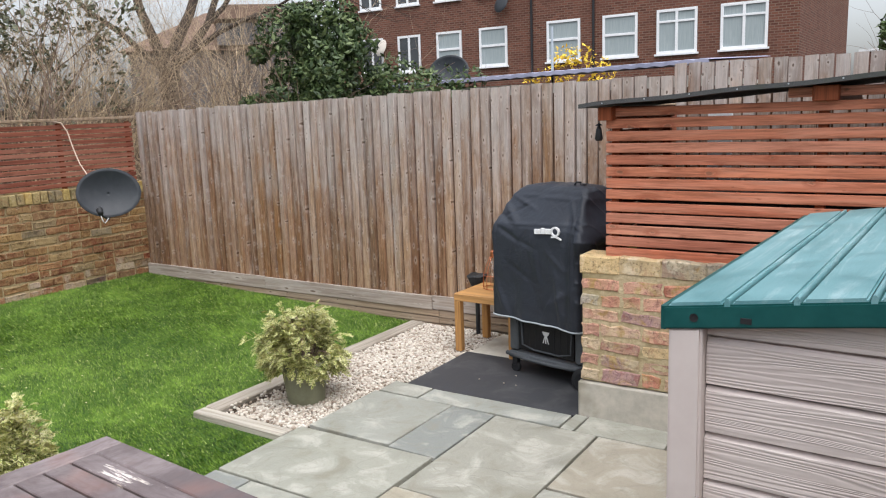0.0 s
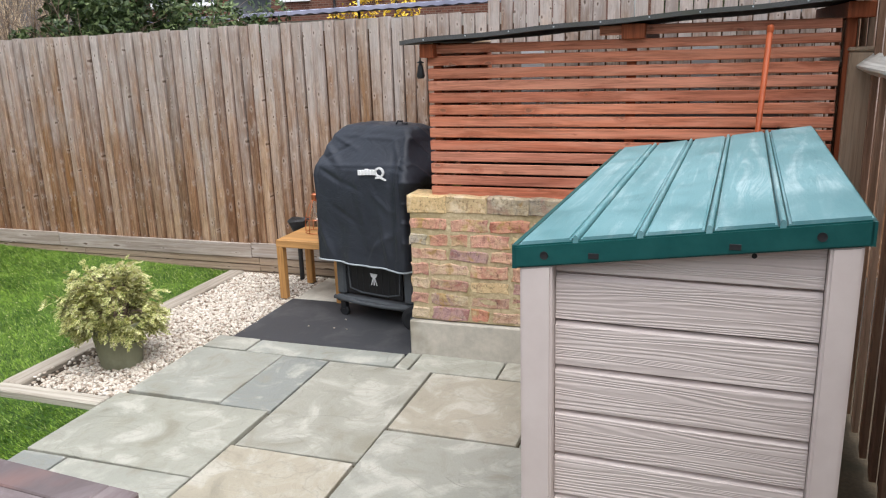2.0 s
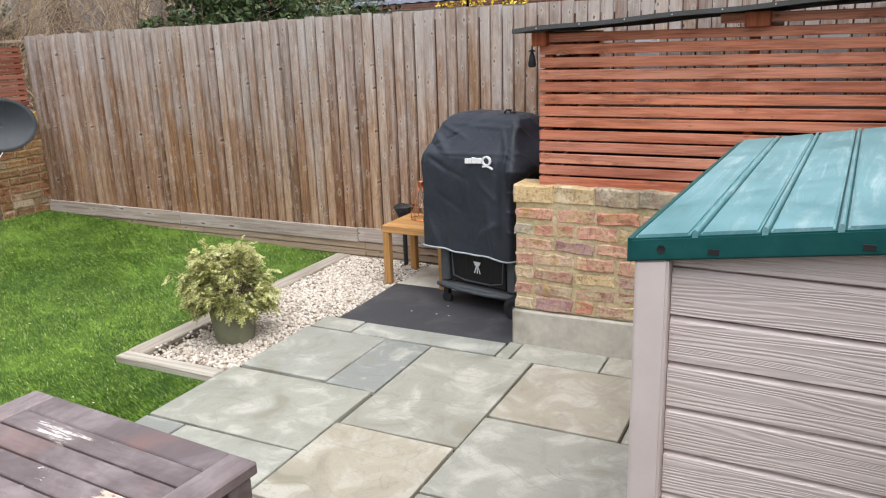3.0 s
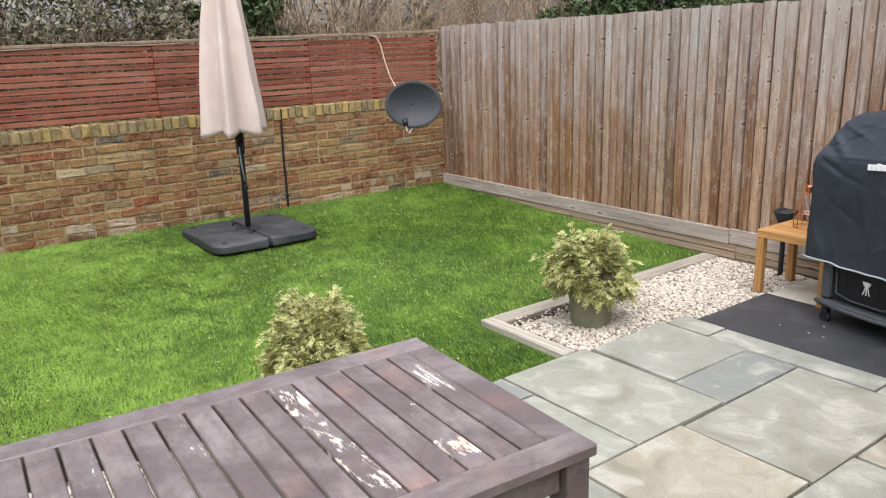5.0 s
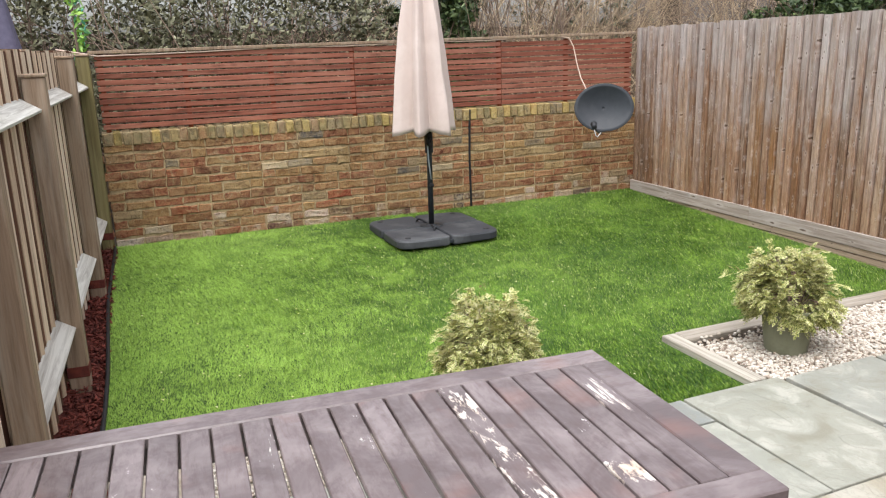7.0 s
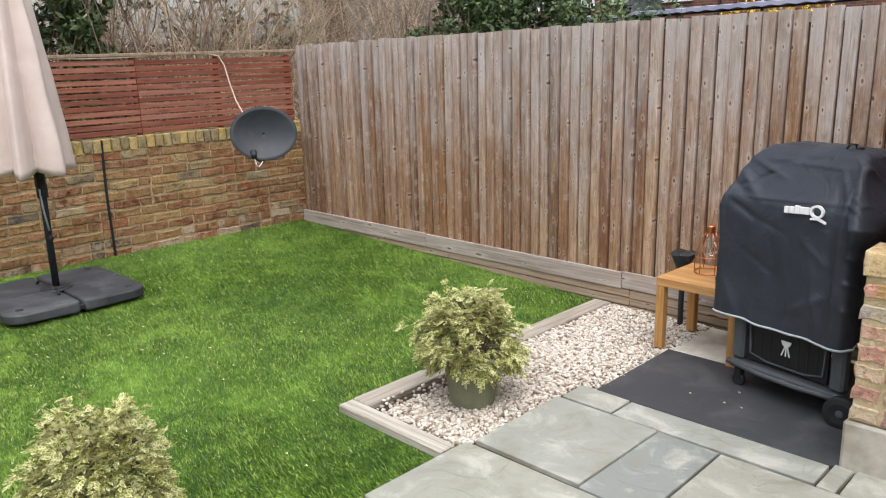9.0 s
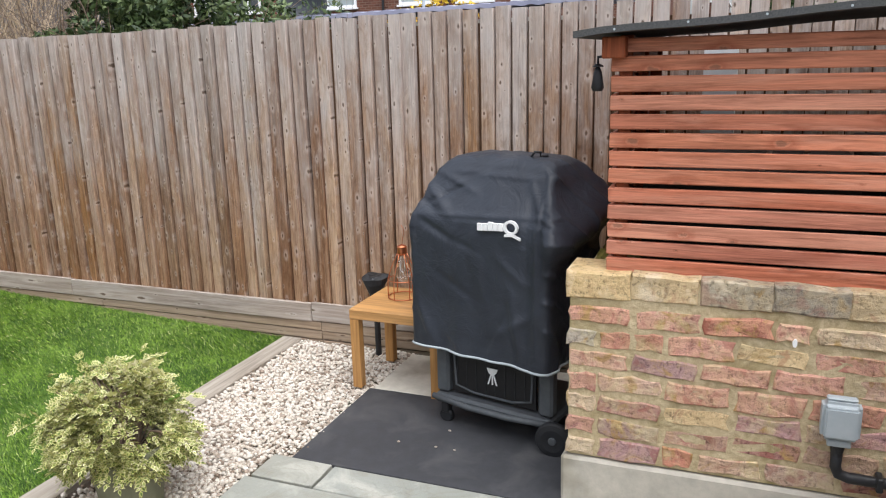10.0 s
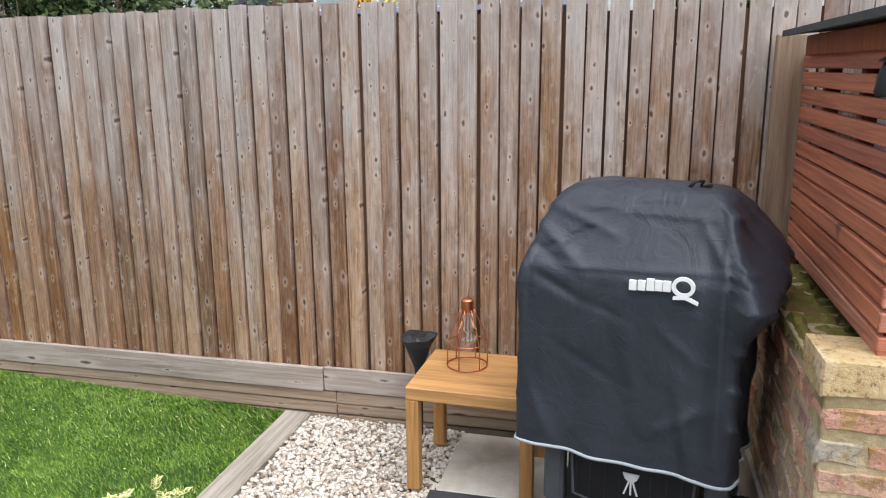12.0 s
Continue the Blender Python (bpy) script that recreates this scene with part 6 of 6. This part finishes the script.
for a, b, dz in ((0.03, 1.79, 0.0), (1.794, 3.72, -0.004), (3.724, 5.6, 0.002), (5.61, 8.0, 0.0)):
    box("gravel_board", (a, -0.034, 0.10 + dz), (b, -0.008, 0.218 + dz), gravel_board, north, ch=0.003, jit=0.002)
for a, b in ((0.03, 2.05), (2.055, 3.78), (3.784, 5.7), (5.705, 8.0)):
    for k in range(4):
        z = 0.041 - 0.060 * k
        box("kick_board", (a, -0.026 + 0.006 * k, z), (b, 0.012, z + 0.054), low_board, north, ch=0.004, jit=0.003)
# dark sheet behind the boards: shade of the gaps is in its colour
box("backing", (0.03, 0.036, 0.10), (8.0, 0.040, 1.825), lap_shade, north, "dark backing sheet with the lap shade put into its colour")
for z in (0.5, 1.0, 1.6):
    box("back_rail", (0.03, 0.041, z), (8.0, 0.09, z + 0.07), fence_dark, north)
box("gravel_post", (5.615, -0.07, -0.1), (5.72, -0.02, 1.72), post_wood, north, "weathered square post")

# ---- side fences ----
def rear_fence(name, loc, rz, length, posts, label, rails, tall, tops=(), back=-0.035):
    """A fence seen from its frame side: posts, arris rails, boards behind."""
    t = thing(name, loc, rz, label=label, category="fence", kind="structure")
    me = [feather(0.092, tall, 0.022, 0, 40 + i) for i in range(4)]
    n = int(length / 0.098)
    strips = [feather(0.03, tall, 0.024, 0, 60 + i) for i in range(2)]
    for i in range(n):
        # added strips, pale for lit board edges and brown for the shaded gaps
        if back < -0.04:
            part("cover_strip", strips[i % 2], (lit_strip, shade_strip)[i % 2], t, at=(0.1 + 0.098 * i, back + 0.03 - 0.006 * (i % 2), 0.02 + tall / 2 + rnd.uniform(-0.012, 0.008)), rot=(0, rnd.uniform(-0.2, 0.2), 180))
        part("board", me[i % 4], fence_dark, t, at=(0.05 + 0.098 * i, back + (0.018 if i % 2 else 0), 0.02 + tall / 2 + rnd.uniform(-0.008, 0.008)), rot=(0, rnd.uniform(-0.3, 0.3), 180))
    for i, x in enumerate(posts):
        hi = tops[i] if tops else 1.62
        p = part("post", block(0.09, 0.10, hi + 0.1, 0.006, 0.002, 3), post_wood if i else green_post, t, at=(x, 0.035, hi / 2 - 0.05))
        part("post_cap", block(0.105, 0.115, 0.018, 0.005), post_wood, p, at=(0, 0, hi / 2 + 0.06))
        part("post_foot", block(0.098, 0.108, 0.06, 0.003), mulch_mat, p, "red-stained post foot", (0, 0, -hi / 2 + 0.11 + 0.042 * max(0.0, -loc[0] - x - 3.9)))
    stops = [0.0] + list(posts) + [length]
    yb = -0.03 if back < -0.04 else -0.010
    for z in rails:
        for a, b in zip(stops, stops[1:]):
            a, b = a + 0.046, b - 0.046
            if b - a < 0.1:
                continue
            bm = bmesh.new()
            q = [[bm.verts.new((x, y, zz)) for y, zz in ((yb, z - 0.045), (0.055, z - 0.012), (0.058, z), (yb, z + 0.055))] for x in (a, b)]
            for k in range(4):
                bm.faces.new((q[0][k], q[0][(k + 1) % 4], q[1][(k + 1) % 4], q[1][k]))
            bm.faces.new(q[0][::-1])
            bm.faces.new(q[1])
            bmesh.ops.recalc_face_normals(bm, faces=bm.faces[:])
            part("rail", bm, rail_wood, t, "pale bleached arris rail")
    return t


# shaded and lit tones of the south fence's board edges, as two colours
shade_strip = timber("shaded_edge_strip", [(0.0, S(92, 62, 48)), (1.0, S(116, 84, 66))], grain=45, knots=False)
lit_strip = timber("lit_edge_strip", [(0.0, S(212, 186, 160)), (0.5, S(236, 220, 200)), (1.0, S(222, 198, 172))], grain=45, knots=False)
green_post = timber("green_tinged_post", [(0.0, S(128, 118, 78)), (1.0, S(140, 128, 88))], grain=30, grey=S(150, 140, 104), knots=False)
rear_fence("fence_south", (-7.70, 1.023, 0), -3.46, 4.85, (0.10, 1.40, 2.885, 4.29), "weathered side fence seen from its posts and rails", (0.345, 1.46), 1.72, (1.70, 1.69, 1.61, 1.57), -0.075)
rear_fence("fence_south", (-2.84, 0.62, 0), 0, 3.0, (), "weathered side fence beside the patio", (0.36, 1.46), 1.72)
rear_fence("fence_east", (0.225, 0.62, 0), 90, 5.75, (0.3, 1.6, 3.0, 4.55), "brown side fence beside the garden store with bleached rails", (1.56,), 2.05)
mulch_n = 2400
g = np.random.default_rng(91)
mx = g.uniform(-7.5, -3.5, mulch_n)
my = 1.0 - 0.0455 * (mx + 5.0) + g.uniform(-0.19, 0.045, mulch_n) - 0.035
mz = -0.04 + 0.042 * np.maximum(0, -mx - 3.9) + g.uniform(-0.01, 0.02, mulch_n)
cen = np.stack([mx, my, mz], 1)
d1 = g.normal(0, 1, (mulch_n, 3)) * np.array((1, 1, 0.4))
d1 /= np.linalg.norm(d1, axis=1)[:, None]
d2 = np.cross(d1, g.normal(0, 1, (mulch_n, 3)))
d2 /= np.linalg.norm(d2, axis=1)[:, None]
d3 = np.cross(d1, d2)
ln, wd, th = g.uniform(0.015, 0.035, (mulch_n, 1)), g.uniform(0.006, 0.012, (mulch_n, 1)), 0.004
oc = np.stack([cen - d1 * ln, cen + d1 * ln, cen - d2 * wd, cen + d2 * wd, cen - d3 * th, cen + d3 * th], 1).reshape(-1, 3)
octa = np.array([[0, 2, 4], [2, 1, 4], [1, 3, 4], [3, 0, 4], [2, 0, 5], [1, 2, 5], [3, 1, 5], [0, 3, 5]])
tagged(soup("bark_mulch", oc, (octa[None] + 6 * np.arange(mulch_n)[:, None, None]).reshape(-1, 3), mulch_mat, kind="stuff"), "reddish bark mulch strip along the side fence", "mulch")
tagged(part("mulch_bed", block(4.4, 0.30, 0.08, 0.005), mulch_mat, at=(-5.45, 0.93, -0.03), rot=(0, 2.4, -2.6)), "reddish bark bed along the side fence", "mulch", kind="structure")
edge_pts = [(x, 0.99 - 0.035 * (x + 4.2) - 0.012 + 0.012 * math.sin(2.3 * x), lawn_z(x) + 0.02) for x in np.linspace(-7.5, -3.5, 24)]
tagged(part("lawn_edging", tube(edge_pts, 0.012, 6), black_plastic, smooth=True), "thin black flexible edging strip along the lawn", "edging")

# ---- far brick wall with slatted panels ----
BX = -7.56
west = thing("wall_west", (BX, 1.12, 0), label="old stock brick garden wall with a brick-on-edge coping", category="wall", kind="structure")
box("mortar_core", (-0.22, 0.0, -0.12), (-0.0085, 5.34, 1.0), old_mortar, west)
box("mortar_core", (-0.22, 0.0, 1.001), (-0.02, 5.34, 1.075), old_mortar, west)
trel = thing("slatted_screen", (BX, 1.12, 1.10), label="red-brown stained slatted timber screen on top of the brick wall", category="screen")
npan = 12
for a, b in zip((0.02, 2.21, 3.732), (2.206, 3.728, 5.30)):
    me = [block(0.018, b - a, 0.0390, 0.003, 0.002, i) for i in range(3)]
    for k in range(npan):
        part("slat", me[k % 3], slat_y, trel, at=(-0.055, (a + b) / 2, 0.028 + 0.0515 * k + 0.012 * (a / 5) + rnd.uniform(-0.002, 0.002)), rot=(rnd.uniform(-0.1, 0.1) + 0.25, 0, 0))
for y in (0.06, 0.72, 1.45, 2.205, 2.95, 3.725, 4.5, 5.27):
    box("batten", (-0.105, y - 0.02, -0.02), (-0.066, y + 0.02, 0.64), frame_red, trel)
part("top_rail", block(0.075, 5.36, 0.025, 0.003), post_wood, trel, "weathered brown capping rail", (-0.06, 2.66, 0.655), (0.55, 0, 0))
cab = thing("cable", (BX + 0.0, 1.12, 1.10), label="pale cable clipped along the screen top and down to the dish", category="cable")
pts = [(-0.03, -0.25, 0.66), (-0.03, 0.05, 0.60), (-0.035, 0.5, 0.605)] + [(-0.035, y, 0.612 + 0.01 * y + 0.008 * math.sin(5 * y)) for y in np.linspace(0.9, 4.2, 12)]
pts += [(-0.03, 4.42, 0.66), (-0.025, 4.50, 0.645), (0.0, 4.54, 0.56), (0.05, 4.55, 0.40), (0.13, 4.55, 0.25), (0.25, 4.55, 0.12), (0.40, 4.54, 0.02)]
part("lead", tube(pts, 0.0065, 6), cable_white, cab, smooth=True)
tie = thing("wall_crack_pipe", (BX, 4.47, 0.0), label="thin black pipe in the brick wall's movement joint", category="pipe")
part("pipe", tube([(0.004, 0, 0.12), (0.004, -0.01, 0.6), (0.004, 0.0, 1.09)], 0.012, 6), black_plastic, tie)

# ---- paving slabs, cut by hand into a random coursed pattern ----
paving = thing("patio", (0, 0, 0), label="grey-green sandstone paving slabs with dark joints", category="paving", kind="structure")
slabs = [(-3.26, -2.70, 4.24, 4.86), (-2.685, -2.395, 4.22, 4.845), (-3.24, -2.955, 4.875, 5.05), (-2.94, -2.01, 4.865, 5.045), (-1.995, -1.925, 4.855, 5.07),
         (-2.38, -1.785, 3.885, 4.84), (-1.77, -1.165, 4.20, 4.84), (-1.91, -1.43, 4.855, 5.075), (-1.415, -0.5, 4.855, 5.075),
         (-3.285, -2.405, 3.60, 4.205), (-2.39, -1.795, 3.25, 3.87), (-1.78, -0.95, 3.53, 4.185), (-1.15, -0.5, 4.20, 4.84),
         (-3.285, -3.05, 3.35, 3.585), (-3.035, -2.405, 3.25, 3.585), (-3.285, -3.05, 2.75, 3.335), (-3.035, -2.405, 2.63, 3.235), (-1.78, -0.95, 2.9, 3.515), (-2.39, -1.795, 2.3, 3.235)]
y = 2.28
for row in range(3):
    hgt = (0.6, 0.45, 0.6, 0.3, 0.6, 0.6, 0.6)[row]
    x = -3.285
    if row == 0:
        slabs += [(-3.285, -2.405, 2.0, 2.615), (-2.39, -1.795, 1.69, 2.285), (-1.78, -0.95, 2.0, 2.885), (-0.935, 0.3, 2.0, 2.6), (-0.935, 0.3, 2.615, 3.6), (-3.285, -2.405, 1.69, 1.985), (-1.78, -0.95, 1.69, 1.985), (-0.935, 0.3, 1.69, 1.985)]
        y = 1.675
        continue
    while x < 0.3:
        w = rnd.choice((0.6, 0.9, 0.45, 0.6))
        slabs.append((x, min(x + w, 0.35), y - hgt, y))
        x += w + 0.015
    y -= hgt + 0.015
BLUE = [((s_[0] + s_[1]) / 2, (s_[2] + s_[3]) / 2) for s_ in (slabs[1], slabs[13], slabs[22])]
BUFF = [((s_[0] + s_[1]) / 2, (s_[2] + s_[3]) / 2) for s_ in (slabs[6], slabs[10], slabs[19])]
for xa, xb, ya, yb in slabs:
    me = block(xb - xa + 0.001, yb - ya + 0.001, 0.05, 0.003, 0.003, rnd.randrange(999))
    mid = ((xa + xb) / 2, (ya + yb) / 2)
    stone = paver_blue if mid in BLUE else paver_buff if mid in BUFF else paver_grey
    part("slab", me, stone, paving, at=((xa + xb) / 2, (ya + yb) / 2, -0.025 + rnd.uniform(-0.002, 0.002)))

# ---- bricks of the far wall and the low wall ----
def old_brick(length, depth, height, seed, rough=0.004):
    """A worn brick: a ragged outline, a rounded arris, a slightly hollow face towards -y."""
    r = random.Random(seed)
    hl, hh = length / 2, height / 2
    base = []
    for x, z in ((-1, -1), (-0.45, -1), (0.1, -1), (0.6, -1), (1, -1), (1, 0), (1, 1), (0.5, 1), (0.0, 1), (-0.55, 1), (-1, 1), (-1, 0.1)):
        base.append((x * hl + r.uniform(-rough, rough), z * hh + r.uniform(-rough, rough)))
    bm = bmesh.new()
    inset = 0.006
    back = [bm.verts.new((x, depth / 2, z)) for x, z in base]
    edge = [bm.verts.new((x, -depth / 2 + 0.005 + r.uniform(0, 0.003), z)) for x, z in base]
    face = [bm.verts.new((x * (1 - inset / hl), -depth / 2 + r.uniform(-0.003, 0.002), z * (1 - inset / hh))) for x, z in base]
    mid = bm.verts.new((r.uniform(-0.3, 0.3) * hl, -depth / 2 + r.uniform(-0.001, 0.004), r.uniform(-0.2, 0.2) * hh))
    n = len(base)
    for i in range(n):
        j = (i + 1) % n
        bm.faces.new((back[i], edge[i], edge[j], back[j]))
        bm.faces.new((edge[i], face[i], face[j], edge[j]))
        bm.faces.new((face[i], mid, face[j]))
    bmesh.ops.recalc_face_normals(bm, faces=bm.faces[:])
    me = bpy.data.meshes.new("brick")
    bm.to_mesh(me)
    bm.free()
    return me



def stock(n, length, seed):
    return [old_brick(length + rnd.uniform(-0.004, 0.008), 0.11, rnd.uniform(0.060, 0.073), seed + i, 0.008) for i in range(n)]


bricks_y, heads_y = stock(10, 0.22, 200), stock(5, 0.104, 220)
bricks_f, heads_f = stock(5, 0.22, 230), stock(3, 0.104, 236)
course = 0.0815
for row in range(12):
    z = 0.075 + course * row - 0.02
    yy = 0.0 if row % 2 else -0.115
    k = rnd.randrange(4)
    while yy < 5.33:
        head = (k % 4 == 3)
        w = 0.105 if head else 0.222
        if yy > -0.12:
            foot = row + rnd.uniform(-0.8, 0.8) < 2.5
            me = rnd.choice((heads_f if foot else heads_y) if head else (bricks_f if foot else bricks_y))
            part("brick", me, foot_brick if foot else wall_brick, west, at=(-0.055 + rnd.uniform(-0.003, 0.003), yy + w / 2, z + rnd.uniform(-0.005, 0.005) + 0.006 * math.sin(1.3 * yy + row)), rot=(rnd.uniform(-1, 1), rnd.uniform(-0.8, 0.8), 90 + rnd.uniform(-1, 1)))
        yy += w + 0.012
        k += 1
caps = [block(0.225, 0.064, 0.108, 0.007, 0.004, 240 + i) for i in range(5)]
for i in range(70):
    part("coping_brick", caps[i % 5], cap_brick, west, at=(-0.105 + rnd.uniform(-0.004, 0.004), 0.04 + 0.0762 * i, 1.028 + 0.008 * i / 70 * 3 + rnd.uniform(-0.005, 0.005)), rot=(rnd.uniform(-1.5, 1.5), 0, 0))

bx = [old_brick(rnd.uniform(0.206, 0.220), 0.10, rnd.uniform(0.062, 0.073), 260 + i, 0.0085) for i in range(14)]
bh = [old_brick(rnd.uniform(0.096, 0.106), 0.10, rnd.uniform(0.062, 0.072), 280 + i, 0.008) for i in range(6)]
by = [old_brick(0.210, 0.10, 0.068, 290 + i, 0.008) for i in range(6)]
for row in range(7):
    z = 0.248 + 0.0848 * row
    x, k = 0.0, row
    if row % 2:
        part("brick", bh[row % 4], low_brick, low_wall, at=(0.0515, 0.05, z))
        x = 0.115
    while x + 0.2 < 2.26:
        head = rnd.random() < 0.22
        me = bh[rnd.randrange(6)] if head else bx[rnd.randrange(14)]
        w = 0.106 if head else 0.222
        part("brick", me, low_brick, low_wall, at=(x + w / 2, 0.05 + rnd.uniform(-0.005, 0.004), z + rnd.uniform(-0.004, 0.004)), rot=(rnd.uniform(-1, 1), rnd.uniform(-1.6, 1.6), rnd.uniform(-1, 1)))
        x += w + 0.008
    yv = 0.115 if row % 2 else 0.228
    if row % 2 == 0:
        part("brick", bh[row % 4], low_brick, low_wall, at=(0.05, 0.165, z), rot=(0, 0, -90))
    while yv + 0.2 < 1.30:
        part("brick", by[rnd.randrange(6)], low_brick, low_wall, at=(0.05 + rnd.uniform(-0.004, 0.004), yv + 0.1075, z + rnd.uniform(-0.004, 0.004)), rot=(0, 0, -90 + rnd.uniform(-1, 1)))
        yv += 0.227
lc = [old_brick(0.227, 0.20, 0.092, 300 + i, 0.005) for i in range(6)]
for i in range(10):
    part("coping_brick", lc[i % 6], low_cap, low_wall, at=(0.105 + 0.226 * i, 0.098 + rnd.uniform(-0.004, 0.004), 0.868 + rnd.uniform(-0.005, 0.005)), rot=(rnd.uniform(-1, 1), rnd.uniform(-1.2, 1.2), rnd.uniform(-1, 1)))
bm = bmesh.new()
grid = [[bm.verts.new((0.0 + 0.20 * i / 10, 0.21 + 1.06 * j / 50, 0.852 + 0.03 * noise.noise(Vector((i * 0.45, j * 0.35, 0))) + 0.012 * noise.noise(Vector((i * 1.3, j * 1.1, 5))) - (0.03 if i == 0 else 0))) for j in range(51)] for i in range(11)]
for i in range(10):
    for j in range(50):
        bm.faces.new((grid[i][j], grid[i + 1][j], grid[i + 1][j + 1], grid[i][j + 1]))
part("moss_bed", bm, moss, low_wall, "brown-green moss on the wall ledge", smooth=False)

# paint marks on the low wall and chips on the slate
for name, x, z, w, h, m, lab in (("paint_splash", 0.745, 0.73, 0.014, 0.026, white_print, "small white paint splash"), ):
    bm = bmesh.new()
    loop = [bm.verts.new((x + 0.5 * w * (1 + 0.35 * noise.noise(Vector((i, w * 90, 1)))) * math.cos(2 * math.pi * i / 14), -0.012 - (0.002 if m is black_plastic else 0.0), z + 0.5 * h * (1 + 0.4 * noise.noise(Vector((i, h * 90, 7)))) * math.sin(2 * math.pi * i / 14))) for i in range(14)]
    back = [bm.verts.new((v.co.x, 0.008, v.co.z)) for v in loop]
    bm.faces.new(loop)
    for i in range(14):
        bm.faces.new((loop[i], back[i], back[(i + 1) % 14], loop[(i + 1) % 14]))
    part(name, bm, m, low_wall, lab)
g = np.random.default_rng(99)
for i in range(4):
    c = thing("stone_chip", (g.uniform(-3.0, -2.2), g.uniform(5.1, 5.5), 0.0), label="small white stone chip lying on the slate", category="stone", group="stone chips on the slate")
    part("chip", block(0.011, 0.008, 0.006, 0.002, 0.002, i), stone_mat, c, at=(0, 0, 0.004))
